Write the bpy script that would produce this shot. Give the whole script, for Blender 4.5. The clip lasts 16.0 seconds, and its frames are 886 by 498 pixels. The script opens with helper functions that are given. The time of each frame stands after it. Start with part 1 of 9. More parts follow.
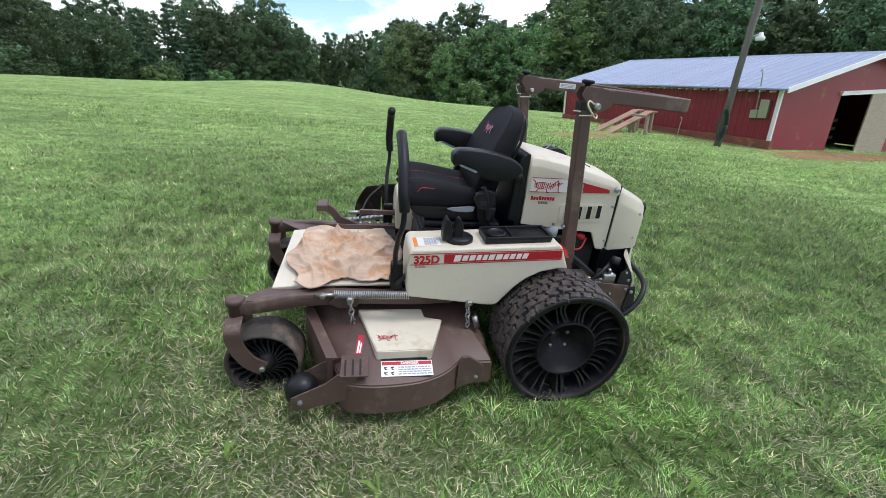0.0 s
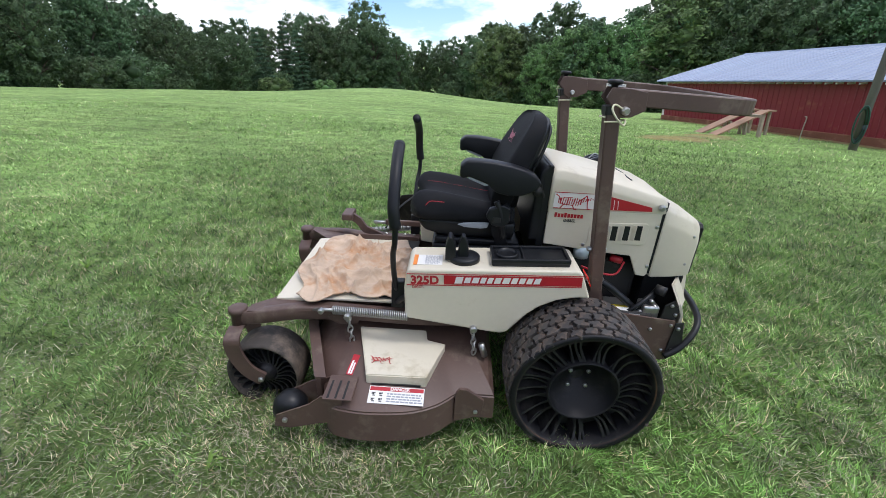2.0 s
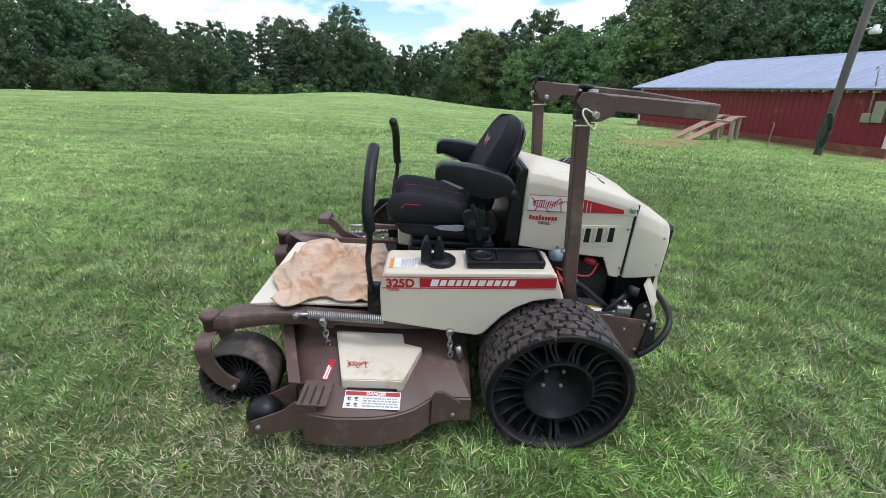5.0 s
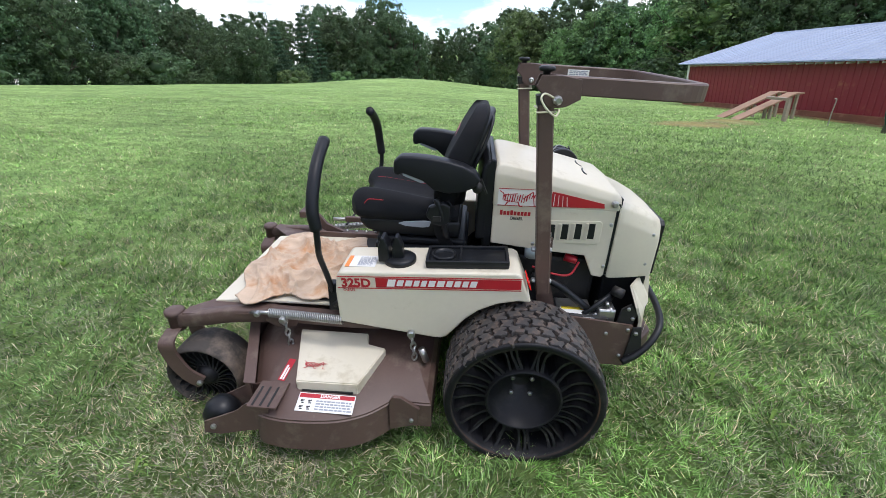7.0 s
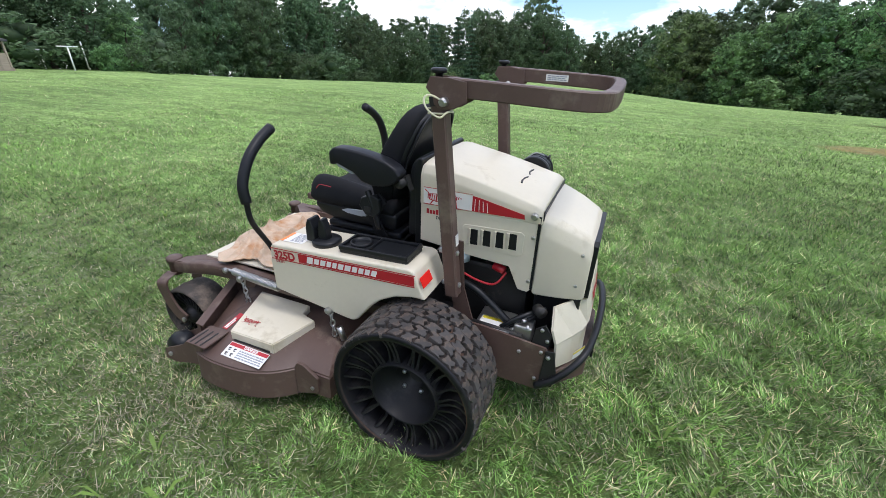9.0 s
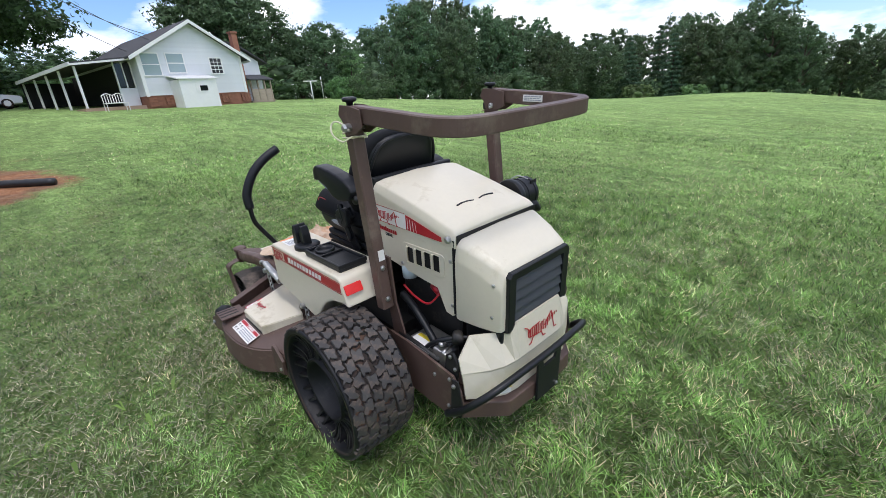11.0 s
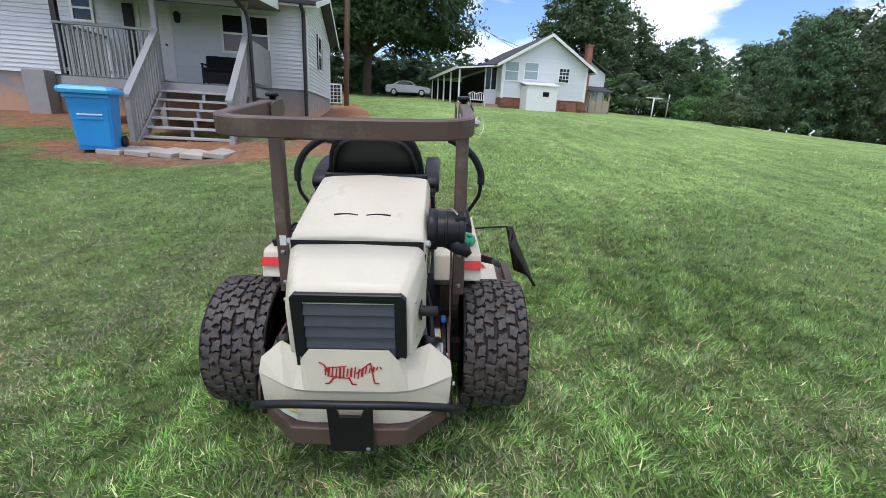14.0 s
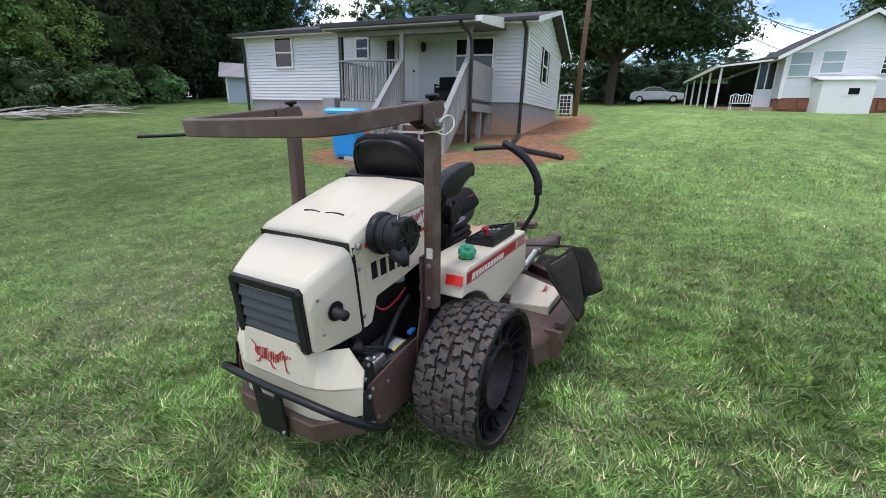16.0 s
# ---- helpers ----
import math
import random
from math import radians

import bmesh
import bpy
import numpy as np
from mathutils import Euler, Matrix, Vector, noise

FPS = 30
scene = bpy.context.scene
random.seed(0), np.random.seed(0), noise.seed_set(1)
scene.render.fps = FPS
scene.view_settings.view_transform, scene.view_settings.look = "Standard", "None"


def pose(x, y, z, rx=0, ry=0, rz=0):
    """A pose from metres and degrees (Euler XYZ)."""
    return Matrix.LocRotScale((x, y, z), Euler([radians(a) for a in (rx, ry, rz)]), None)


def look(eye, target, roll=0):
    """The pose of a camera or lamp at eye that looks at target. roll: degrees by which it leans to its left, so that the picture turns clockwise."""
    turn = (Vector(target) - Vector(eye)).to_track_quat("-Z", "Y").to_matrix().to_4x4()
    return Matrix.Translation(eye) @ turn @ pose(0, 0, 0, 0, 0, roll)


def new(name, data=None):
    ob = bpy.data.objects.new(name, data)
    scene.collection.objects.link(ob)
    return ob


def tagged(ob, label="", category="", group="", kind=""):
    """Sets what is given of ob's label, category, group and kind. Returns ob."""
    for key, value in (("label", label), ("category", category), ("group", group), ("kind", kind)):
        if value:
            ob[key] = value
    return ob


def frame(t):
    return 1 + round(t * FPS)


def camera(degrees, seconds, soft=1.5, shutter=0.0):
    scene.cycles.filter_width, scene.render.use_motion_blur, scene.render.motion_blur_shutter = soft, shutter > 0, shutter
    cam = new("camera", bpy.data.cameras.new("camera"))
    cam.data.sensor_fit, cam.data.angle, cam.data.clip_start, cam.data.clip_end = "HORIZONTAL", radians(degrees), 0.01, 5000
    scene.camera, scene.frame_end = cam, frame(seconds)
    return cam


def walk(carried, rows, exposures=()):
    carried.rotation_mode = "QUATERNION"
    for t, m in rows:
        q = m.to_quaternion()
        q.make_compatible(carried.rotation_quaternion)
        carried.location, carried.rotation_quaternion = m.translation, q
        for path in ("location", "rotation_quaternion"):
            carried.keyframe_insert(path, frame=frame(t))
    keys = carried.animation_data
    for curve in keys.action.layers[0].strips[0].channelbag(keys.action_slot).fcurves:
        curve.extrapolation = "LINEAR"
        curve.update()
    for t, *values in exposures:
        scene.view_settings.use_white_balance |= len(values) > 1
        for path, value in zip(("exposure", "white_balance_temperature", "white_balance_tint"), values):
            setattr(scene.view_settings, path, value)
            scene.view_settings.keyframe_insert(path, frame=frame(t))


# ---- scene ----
cam = camera(92.13, 16.0, soft=0.7)
walk(cam, [
    (0, pose(-0.845, -2.159, 1.503, 65.97, 0.20, -9.49)),
    (0.5, pose(-0.764, -2.106, 1.502, 66.61, 1.54, -2.00)),
    (1, pose(-0.601, -2.062, 1.506, 67.31, 1.37, 2.09)),
    (1.5, pose(-0.505, -2.041, 1.495, 66.92, 2.76, 4.03)),
    (2, pose(-0.489, -2.015, 1.494, 66.65, 2.36, 1.96)),
    (2.5, pose(-0.480, -2.007, 1.488, 66.20, 1.69, 0.73)),
    (3, pose(-0.468, -2.009, 1.488, 66.80, 1.85, 0.40)),
    (3.5, pose(-0.465, -2.007, 1.488, 66.89, 1.98, 0.25)),
    (4, pose(-0.467, -2.014, 1.487, 66.73, 1.83, -0.06)),
    (4.5, pose(-0.464, -2.023, 1.490, 67.03, 1.73, -0.49)),
    (4.7, pose(-0.466, -2.025, 1.490, 67.13, 1.71, -0.50)),
    (6.8, pose(-0.218, -1.900, 1.469, 65.85, 3.75, 3.44)),
    (7, pose(-0.161, -1.896, 1.477, 65.47, 3.70, 4.34)),
    (7.5, pose(0.055, -1.940, 1.464, 67.48, 5.59, 10.08)),
    (8, pose(0.343, -2.007, 1.460, 67.71, 5.94, 14.18)),
    (8.5, pose(0.503, -1.904, 1.430, 68.46, 5.51, 17.23)),
    (8.7, pose(0.553, -1.844, 1.426, 67.72, 4.28, 19.48)),
    (10.8, pose(1.412, -1.326, 1.399, 69.90, 3.67, 44.24)),
    (11, pose(1.458, -1.256, 1.389, 70.54, 5.04, 46.84)),
    (11.5, pose(1.699, -1.045, 1.371, 71.23, 2.91, 57.74)),
    (12, pose(1.832, -0.803, 1.354, 71.60, 3.97, 60.64)),
    (12.5, pose(1.856, -0.510, 1.354, 71.65, 0.69, 67.32)),
    (13, pose(1.978, -0.214, 1.324, 72.40, 1.55, 78.76)),
    (13.5, pose(1.987, 0.059, 1.327, 72.40, -0.18, 84.47)),
    (14, pose(1.859, 0.279, 1.349, 73.11, -2.53, 89.83)),
    (14.5, pose(1.871, 0.535, 1.323, 73.56, -0.51, 102.62)),
    (15, pose(1.856, 0.812, 1.333, 72.14, -1.03, 106.55)),
    (15.5, pose(1.637, 1.032, 1.322, 73.40, -3.70, 111.57)),
    (16, pose(1.460, 1.251, 1.335, 73.62, -1.00, 120.88)),
], exposures=[(0.0, 0.0, 6370, 14), (2.0, -0.07, 6370, 14), (4.5, -0.03, 6370, 14), (7.0, 0.05, 6370, 14), (8.7, 0.0, 6370, 14), (11.0, -0.12, 6370, 15), (12.5, -0.10, 6370, 16), (13.6, -0.09, 6370, 16), (14.4, -0.13, 6360, 16), (15.0, -0.06, 6350, 16), (16.0, -0.07, 6350, 15)])

# ---- sky, sun ----
SUN_EL, SUN_AZ = radians(66), radians(112)
world = bpy.data.worlds.new("sky")
scene.world = world
world.use_nodes = True
wn, wl = world.node_tree.nodes, world.node_tree.links
wn.clear()
w_out = wn.new("ShaderNodeOutputWorld")
w_bg = wn.new("ShaderNodeBackground")
w_sky = wn.new("ShaderNodeTexSky")
w_sky.sky_type, w_sky.sun_disc = "NISHITA", False
w_sky.sun_elevation, w_sky.sun_rotation = SUN_EL, SUN_AZ
w_sky.air_density, w_sky.dust_density = 1.0, 0.6
w_co = wn.new("ShaderNodeTexCoord")
w_map = wn.new("ShaderNodeMapping")
w_map.inputs["Scale"].default_value = (1.0, 1.0, 2.6)
w_noise = wn.new("ShaderNodeTexNoise")
w_noise.inputs["Scale"].default_value = 3.2
w_noise.inputs["Detail"].default_value = 7.0
w_noise.inputs["Roughness"].default_value = 0.55
w_ramp = wn.new("ShaderNodeValToRGB")
w_ramp.color_ramp.elements[0].position, w_ramp.color_ramp.elements[1].position = 0.43, 0.57
w_mix = wn.new("ShaderNodeMix")
w_mix.data_type = "RGBA"
w_mix.inputs["B"].default_value = (11.8, 12.0, 12.4, 1)
wl.new(w_co.outputs["Generated"], w_map.inputs["Vector"])
wl.new(w_map.outputs["Vector"], w_noise.inputs["Vector"])
wl.new(w_noise.outputs["Fac"], w_ramp.inputs["Fac"])
wl.new(w_ramp.outputs["Color"], w_mix.inputs["Factor"])
w_tint = wn.new("ShaderNodeMix")
w_tint.data_type, w_tint.blend_type = "RGBA", "MULTIPLY"
w_tint.inputs["Factor"].default_value = 1.0
w_tint.inputs["B"].default_value = (0.95, 1.16, 1.40, 1)
wl.new(w_sky.outputs["Color"], w_tint.inputs["A"])
wl.new(w_tint.outputs["Result"], w_mix.inputs["A"])
wl.new(w_mix.outputs["Result"], w_bg.inputs["Color"])
w_bg.inputs["Strength"].default_value = 0.15
wl.new(w_bg.outputs["Background"], w_out.inputs["Surface"])

sun = new("sun", bpy.data.lights.new("sun", "SUN"))
sun.data.energy, sun.data.angle, sun.data.color = 1.62, radians(12), (1.0, 0.97, 0.93)
sun_dir = Vector((math.sin(SUN_AZ) * math.cos(SUN_EL), math.cos(SUN_AZ) * math.cos(SUN_EL), math.sin(SUN_EL)))
sun.matrix_world = look(sun_dir * 50, (0, 0, 0))


# ---- materials ----
def mat(name, col, rough=0.5, metal=0.0, var=0.12, scale=8.0, fine=120.0, bump=0.15, dirt=None, dirt_amt=0.0,
        island=0.0, obj=0.0, spec=0.5, dirt_scale=3.0, stretch=(1, 1, 1), coat=0.0, bump_dist=0.002):
    """A surface with two scales of tone, an optional stain colour, and fine relief."""
    m = bpy.data.materials.new(name)
    m.use_nodes = True
    nt = m.node_tree
    n, l = nt.nodes, nt.links
    b = n["Principled BSDF"]
    b.inputs["Roughness"].default_value, b.inputs["Metallic"].default_value = rough, metal
    b.inputs["Specular IOR Level"].default_value = spec
    b.inputs["Coat Weight"].default_value = coat
    co = n.new("ShaderNodeTexCoord")
    mp = n.new("ShaderNodeMapping")
    mp.inputs["Scale"].default_value = stretch
    l.new(co.outputs["Object"], mp.inputs["Vector"])
    big, small = n.new("ShaderNodeTexNoise"), n.new("ShaderNodeTexNoise")
    big.inputs["Scale"].default_value, small.inputs["Scale"].default_value = scale, fine
    big.inputs["Detail"].default_value, small.inputs["Detail"].default_value = 5, 3
    for t in (big, small):
        l.new(mp.outputs["Vector"], t.inputs["Vector"])
    add = n.new("ShaderNodeMath")
    add.operation = "MULTIPLY_ADD"
    add.inputs[1].default_value, add.inputs[2].default_value = 0.4, 0.0
    l.new(small.outputs["Fac"], add.inputs[0])
    tot = n.new("ShaderNodeMath")
    tot.operation = "ADD"
    l.new(big.outputs["Fac"], tot.inputs[0])
    l.new(add.outputs[0], tot.inputs[1])
    last = tot
    if island or obj:
        rnd = n.new("ShaderNodeNewGeometry" if island else "ShaderNodeObjectInfo")
        k = n.new("ShaderNodeMath")
        k.operation = "MULTIPLY_ADD"
        k.inputs[1].default_value = (island or obj) / max(var, 0.01)
        l.new(rnd.outputs["Random Per Island" if island else "Random"], k.inputs[0])
        l.new(tot.outputs[0], k.inputs[2])
        last = k
    rng = n.new("ShaderNodeMapRange")
    top = 1.05 + ((island or obj) / max(var, 0.01))
    rng.inputs["From Min"].default_value, rng.inputs["From Max"].default_value = 0.35, top
    rng.inputs["To Min"].default_value, rng.inputs["To Max"].default_value = 1 - var - (island or obj) * 0.6, 1 + var + (island or obj) * 0.6
    l.new(last.outputs[0], rng.inputs["Value"])
    mul = n.new("ShaderNodeMix")
    mul.data_type, mul.blend_type = "RGBA", "MULTIPLY"
    mul.inputs["Factor"].default_value = 1.0
    mul.inputs["A"].default_value = (*col, 1)
    l.new(rng.outputs["Result"], mul.inputs["B"])
    res = mul.outputs["Result"]
    if dirt:
        dn = n.new("ShaderNodeTexNoise")
        dn.inputs["Scale"].default_value, dn.inputs["Detail"].default_value, dn.inputs["Roughness"].default_value = dirt_scale, 8, 0.65
        l.new(mp.outputs["Vector"], dn.inputs["Vector"])
        dr = n.new("ShaderNodeMapRange")
        dr.inputs["From Min"].default_value, dr.inputs["From Max"].default_value = 0.62 - dirt_amt * 0.3, 0.74 - dirt_amt * 0.2
        l.new(dn.outputs["Fac"], dr.inputs["Value"])
        dm = n.new("ShaderNodeMix")
        dm.data_type = "RGBA"
        dm.inputs["B"].default_value = (*dirt, 1)
        l.new(dr.outputs["Result"], dm.inputs["Factor"])
        l.new(res, dm.inputs["A"])
        res = dm.outputs["Result"]
    l.new(res, b.inputs["Base Color"])
    if bump:
        bp = n.new("ShaderNodeBump")
        bp.inputs["Strength"].default_value, bp.inputs["Distance"].default_value = bump, bump_dist
        l.new(tot.outputs[0], bp.inputs["Height"])
        l.new(bp.outputs["Normal"], b.inputs["Normal"])
    return m


CREAM = mat("cream_paint", (0.625, 0.575, 0.455), 0.42, var=0.05, scale=5, fine=60, bump=0.05, dirt=(0.47, 0.41, 0.29), dirt_amt=0.10, dirt_scale=5, coat=0.05)
BROWN = mat("brown_paint", (0.095, 0.058, 0.047), 0.52, var=0.14, scale=6, fine=90, bump=0.08, dirt=(0.15, 0.11, 0.085), dirt_amt=0.26, dirt_scale=9)
BLACK = mat("black_plastic", (0.008, 0.009, 0.011), 0.42, var=0.2, scale=12, fine=300, bump=0.1, spec=0.35)
MATTE = mat("black_metal", (0.012, 0.012, 0.012), 0.6, var=0.3, scale=14, fine=200, bump=0.1, dirt=(0.06, 0.05, 0.04), dirt_amt=0.15, dirt_scale=10)
VINYL = mat("black_seat_cloth", (0.0075, 0.008, 0.010), 0.75, var=0.3, scale=10, fine=700, bump=0.3, spec=0.22)
ARMV = mat("black_armrest_vinyl", (0.009, 0.010, 0.013), 0.45, var=0.2, scale=10, fine=250, bump=0.12, spec=0.3)
RUBBER = mat("tyre_rubber", (0.020, 0.013, 0.010), 0.8, var=0.3, scale=8, fine=150, bump=0.4, dirt=(0.12, 0.062, 0.036), dirt_amt=0.42, dirt_scale=5, obj=0.25)
BLOCKR = mat("worn_tread_rubber", (0.046, 0.042, 0.040), 0.62, var=0.35, scale=14, fine=150, bump=0.35, dirt=(0.155, 0.105, 0.075), dirt_amt=0.40, dirt_scale=9, obj=0.25)
CASTER_R = mat("caster_rubber", (0.05, 0.042, 0.036), 0.8, var=0.3, scale=14, fine=200, bump=0.4, dirt=(0.17, 0.13, 0.10), dirt_amt=0.5, dirt_scale=7)
POLY = mat("black_wheel_polymer", (0.008, 0.008, 0.010), 0.5, var=0.3, scale=9, fine=200, bump=0.15, dirt=(0.035, 0.033, 0.032), dirt_amt=0.3, dirt_scale=6, spec=0.28)
STEEL = mat("zinc_steel", (0.45, 0.45, 0.44), 0.32, 0.9, var=0.15, scale=30, fine=300, bump=0.1)
CHUTE = mat("dusty_black_rubber", (0.014, 0.012, 0.009), 0.8, var=0.3, scale=8, fine=90, bump=0.2, dirt=(0.07, 0.06, 0.045), dirt_amt=0.3, dirt_scale=6, spec=0.3)
RED = mat("red_decal", (0.41, 0.014, 0.024), 0.35, var=0.05, scale=20, fine=200, bump=0.0)
PINK = mat("pink_stitch", (0.62, 0.24, 0.30), 0.7, var=0.1, bump=0.1)
REDLENS = mat("red_reflector", (0.75, 0.02, 0.015), 0.18, var=0.05, scale=90, fine=400, bump=0.25)
WHITE = mat("white_decal", (0.74, 0.73, 0.70), 0.4, var=0.05, bump=0.0)
ORANGE = mat("orange_decal", (0.80, 0.24, 0.03), 0.4, var=0.05, bump=0.0)
YELLOW = mat("yellow_decal", (0.75, 0.60, 0.04), 0.4, var=0.05, bump=0.0)
INK = mat("dark_print", (0.03, 0.03, 0.035), 0.5, var=0.05, bump=0.0)
BLUEINK = mat("grey_print", (0.28, 0.30, 0.34), 0.5, var=0.05, bump=0.0)
GREEN_CAP = mat("green_plastic", (0.02, 0.30, 0.15), 0.4, var=0.1, bump=0.05)
GRILLE = mat("grille_plastic", (0.050, 0.054, 0.066), 0.42, var=0.15, scale=20, fine=200, bump=0.08)
TOWEL = mat("towel_cloth", (0.54, 0.41, 0.30), 0.95, var=0.26, scale=9, fine=420, bump=0.9, dirt=(0.44, 0.23, 0.11), dirt_amt=0.42, dirt_scale=5.5, bump_dist=0.004)
CLEAR_BLUE = mat("translucent_bottle", (0.50, 0.60, 0.66), 0.25, var=0.05, bump=0.0)
CORD = mat("pale_cord", (0.62, 0.60, 0.42), 0.6, var=0.15, scale=60, fine=300, bump=0.2)
BLUE_P = mat("blue_part", (0.03, 0.15, 0.5), 0.4, var=0.1)


# ---- mesh helpers ----
def part(name, bm, material, parent=None, label="", smooth=False):
    me = bpy.data.meshes.new(name)
    bm.normal_update()
    bm.to_mesh(me)
    bm.free()
    me.materials.append(material)
    if smooth:
        me.polygons.foreach_set("use_smooth", [True] * len(me.polygons))
    ob = new(name, me)
    if parent is not None:
        ob.parent = parent
    if label:
        ob["label"] = label
    return ob


def child(name, me, parent, m):
    """One more piece on mesh data that others share."""
    ob = new(name, me)
    ob.parent = parent
    ob.matrix_local = m
    return ob


def thing(name, m, label, category, group="", kind=""):
    ob = new(name)
    ob.matrix_world = m
    return tagged(ob, label, category, group, kind)


def box(bm, x0, x1, y0, y1, z0, z1, bev=0.0, seg=2):
    vs = [bm.verts.new((x, y, z)) for x in (x0, x1) for y in (y0, y1) for z in (z0, z1)]
    fs = [bm.faces.new([vs[i] for i in q]) for q in ((0, 1, 3, 2), (4, 6, 7, 5), (0, 4, 5, 1), (2, 3, 7, 6), (0, 2, 6, 4), (1, 5, 7, 3))]
    if bev:
        es = list({e for f in fs for e in f.edges})
        bmesh.ops.bevel(bm, geom=es, offset=bev, segments=seg, affect="EDGES", profile=0.5)
    return bm


def bx(x0, x1, y0, y1, z0, z1, bev=0.0, seg=2):
    return box(bmesh.new(), x0, x1, y0, y1, z0, z1, bev, seg)


def prism(bm, prof, a0, a1, axis="y", bev=0.0, seg=2):
    """A flat outline pushed out along an axis. prof: (x, z) for y, (y, z) for x, (x, y) for z."""
    def at(p, a):
        return {"y": (p[0], a, p[1]), "x": (a, p[0], p[1]), "z": (p[0], p[1], a)}[axis]
    lo, hi = [bm.verts.new(at(p, a0)) for p in prof], [bm.verts.new(at(p, a1)) for p in prof]
    fs = [bm.faces.new(lo), bm.faces.new(hi[::-1])]
    k = len(prof)
    for i in range(k):
        fs.append(bm.faces.new((lo[i], hi[i], hi[(i + 1) % k], lo[(i + 1) % k])))
    bmesh.ops.recalc_face_normals(bm, faces=fs)
    if bev:
        es = list({e for f in fs for e in f.edges})
        bmesh.ops.bevel(bm, geom=es, offset=bev, segments=seg, affect="EDGES", profile=0.5)
    return bm


def hull(bm, rings, cap=True):
    """Skins rings of equally many points, in order."""
    vr = [[bm.verts.new(p) for p in r] for r in rings]
    fs = []
    for a, b in zip(vr, vr[1:]):
        for i in range(len(a)):
            j = (i + 1) % len(a)
            fs.append(bm.faces.new((a[i], a[j], b[j], b[i])))
    if cap:
        fs += [bm.faces.new(vr[0][::-1]), bm.faces.new(vr[-1])]
    bmesh.ops.recalc_face_normals(bm, faces=fs)
    return bm


def smooth_line(pts, n=6):
    """A rounded line through points."""
    p = [Vector(q) for q in pts]
    p = [p[0] * 2 - p[1]] + p + [p[-1] * 2 - p[-2]]
    out = []
    for i in range(1, len(p) - 2):
        for k in range(n):
            t = k / n
            a, b, c, d = p[i - 1], p[i], p[i + 1], p[i + 2]
            out.append(0.5 * ((2 * b) + (c - a) * t + (2 * a - 5 * b + 4 * c - d) * t * t + (3 * b - a - 3 * c + d) * t ** 3))
    return out + [p[-2]]


def tube(bm, pts, r, seg=10, rect=None, radii=None):
    """A round bar (or, with rect, a flat bar of that width and height) along a line."""
    pts = [Vector(p) for p in pts]
    rings, up = [], None
    for i, p in enumerate(pts):
        t = (pts[min(i + 1, len(pts) - 1)] - pts[max(i - 1, 0)]).normalized()
        if up is None:
            up = Vector((0, 0, 1)) if abs(t.z) < 0.9 else Vector((1, 0, 0))
        side = t.cross(up).normalized()
        up = side.cross(t).normalized()
        if rect:
            w, h = rect[0] / 2, rect[1] / 2
            c = 0.2 * min(w, h)
            rings.append([p + side * a + up * b for a, b in ((-w + c, -h), (w - c, -h), (w, -h + c), (w, h - c), (w - c, h), (-w + c, h), (-w, h - c), (-w, -h + c))])
        else:
            rr = radii[i] if radii else r
            rings.append([p + (side * math.cos(a) + up * math.sin(a)) * rr for a in (2 * math.pi * k / seg for k in range(seg))])
    return hull(bm, rings)


def cyl(bm, p0, p1, r0, r1=None, seg=16):
    return tube(bm, [p0, p1], r0, seg, radii=[r0, r0 if r1 is None else r1])


def lathe(bm, prof, seg=32, axis="y", c=(0, 0, 0), closed=False):
    """Turns an outline of (radius, along) round an axis through c."""
    rings = []
    for k in range(seg):
        a = 2 * math.pi * k / seg
        ca, sa = math.cos(a), math.sin(a)
        if axis == "y":
            rings.append([bm.verts.new((c[0] + r * ca, c[1] + h, c[2] + r * sa)) for r, h in prof])
        elif axis == "z":
            rings.append([bm.verts.new((c[0] + r * ca, c[1] + r * sa, c[2] + h)) for r, h in prof])
        else:
            rings.append([bm.verts.new((c[0] + h, c[1] + r * ca, c[2] + r * sa)) for r, h in prof])
    fs = []
    m = len(prof)
    for k in range(seg):
        a, b = rings[k], rings[(k + 1) % seg]
        for i in range(m if closed else m - 1):
            fs.append(bm.faces.new((a[i], b[i], b[(i + 1) % m], a[(i + 1) % m])))
    bmesh.ops.recalc_face_normals(bm, faces=fs)
    return bm


def bolt(parent, p, axis, r=0.011, h=0.008, material=None, name="bolt"):
    d = Vector(axis).normalized()
    bm = bmesh.new()
    p = Vector(p)
    tube(bm, [p - d * 0.004, p + d * h * 0.7, p + d * h], r, 8, radii=[r, r, r * 0.6])
    return part(name, bm, material or STEEL, parent)


def text_mesh(name, body, size, material, parent, m, bold=0.0, shear=0.0):
    cu = bpy.data.curves.new(name, "FONT")
    cu.body, cu.size, cu.extrude, cu.offset, cu.shear = body, size, 0.0004, bold, shear
    tmp = bpy.data.objects.new(name, cu)
    scene.collection.objects.link(tmp)
    dg = bpy.context.evaluated_depsgraph_get()
    me = bpy.data.meshes.new_from_object(tmp.evaluated_get(dg))
    bpy.data.objects.remove(tmp)
    me.materials.clear()
    me.materials.append(material)
    ob = new(name, me)
    ob.parent = parent
    ob.matrix_local = m
    return ob


def soften(bm, least=0.3, width=0.006):
    """Rounds the folds of a pressed or moulded shell."""
    es = [e for e in bm.edges if len(e.link_faces) == 2 and e.calc_face_angle(0.0) > least]
    bmesh.ops.bevel(bm, geom=es, offset=width, segments=3, affect="EDGES", profile=0.5)
    return bm


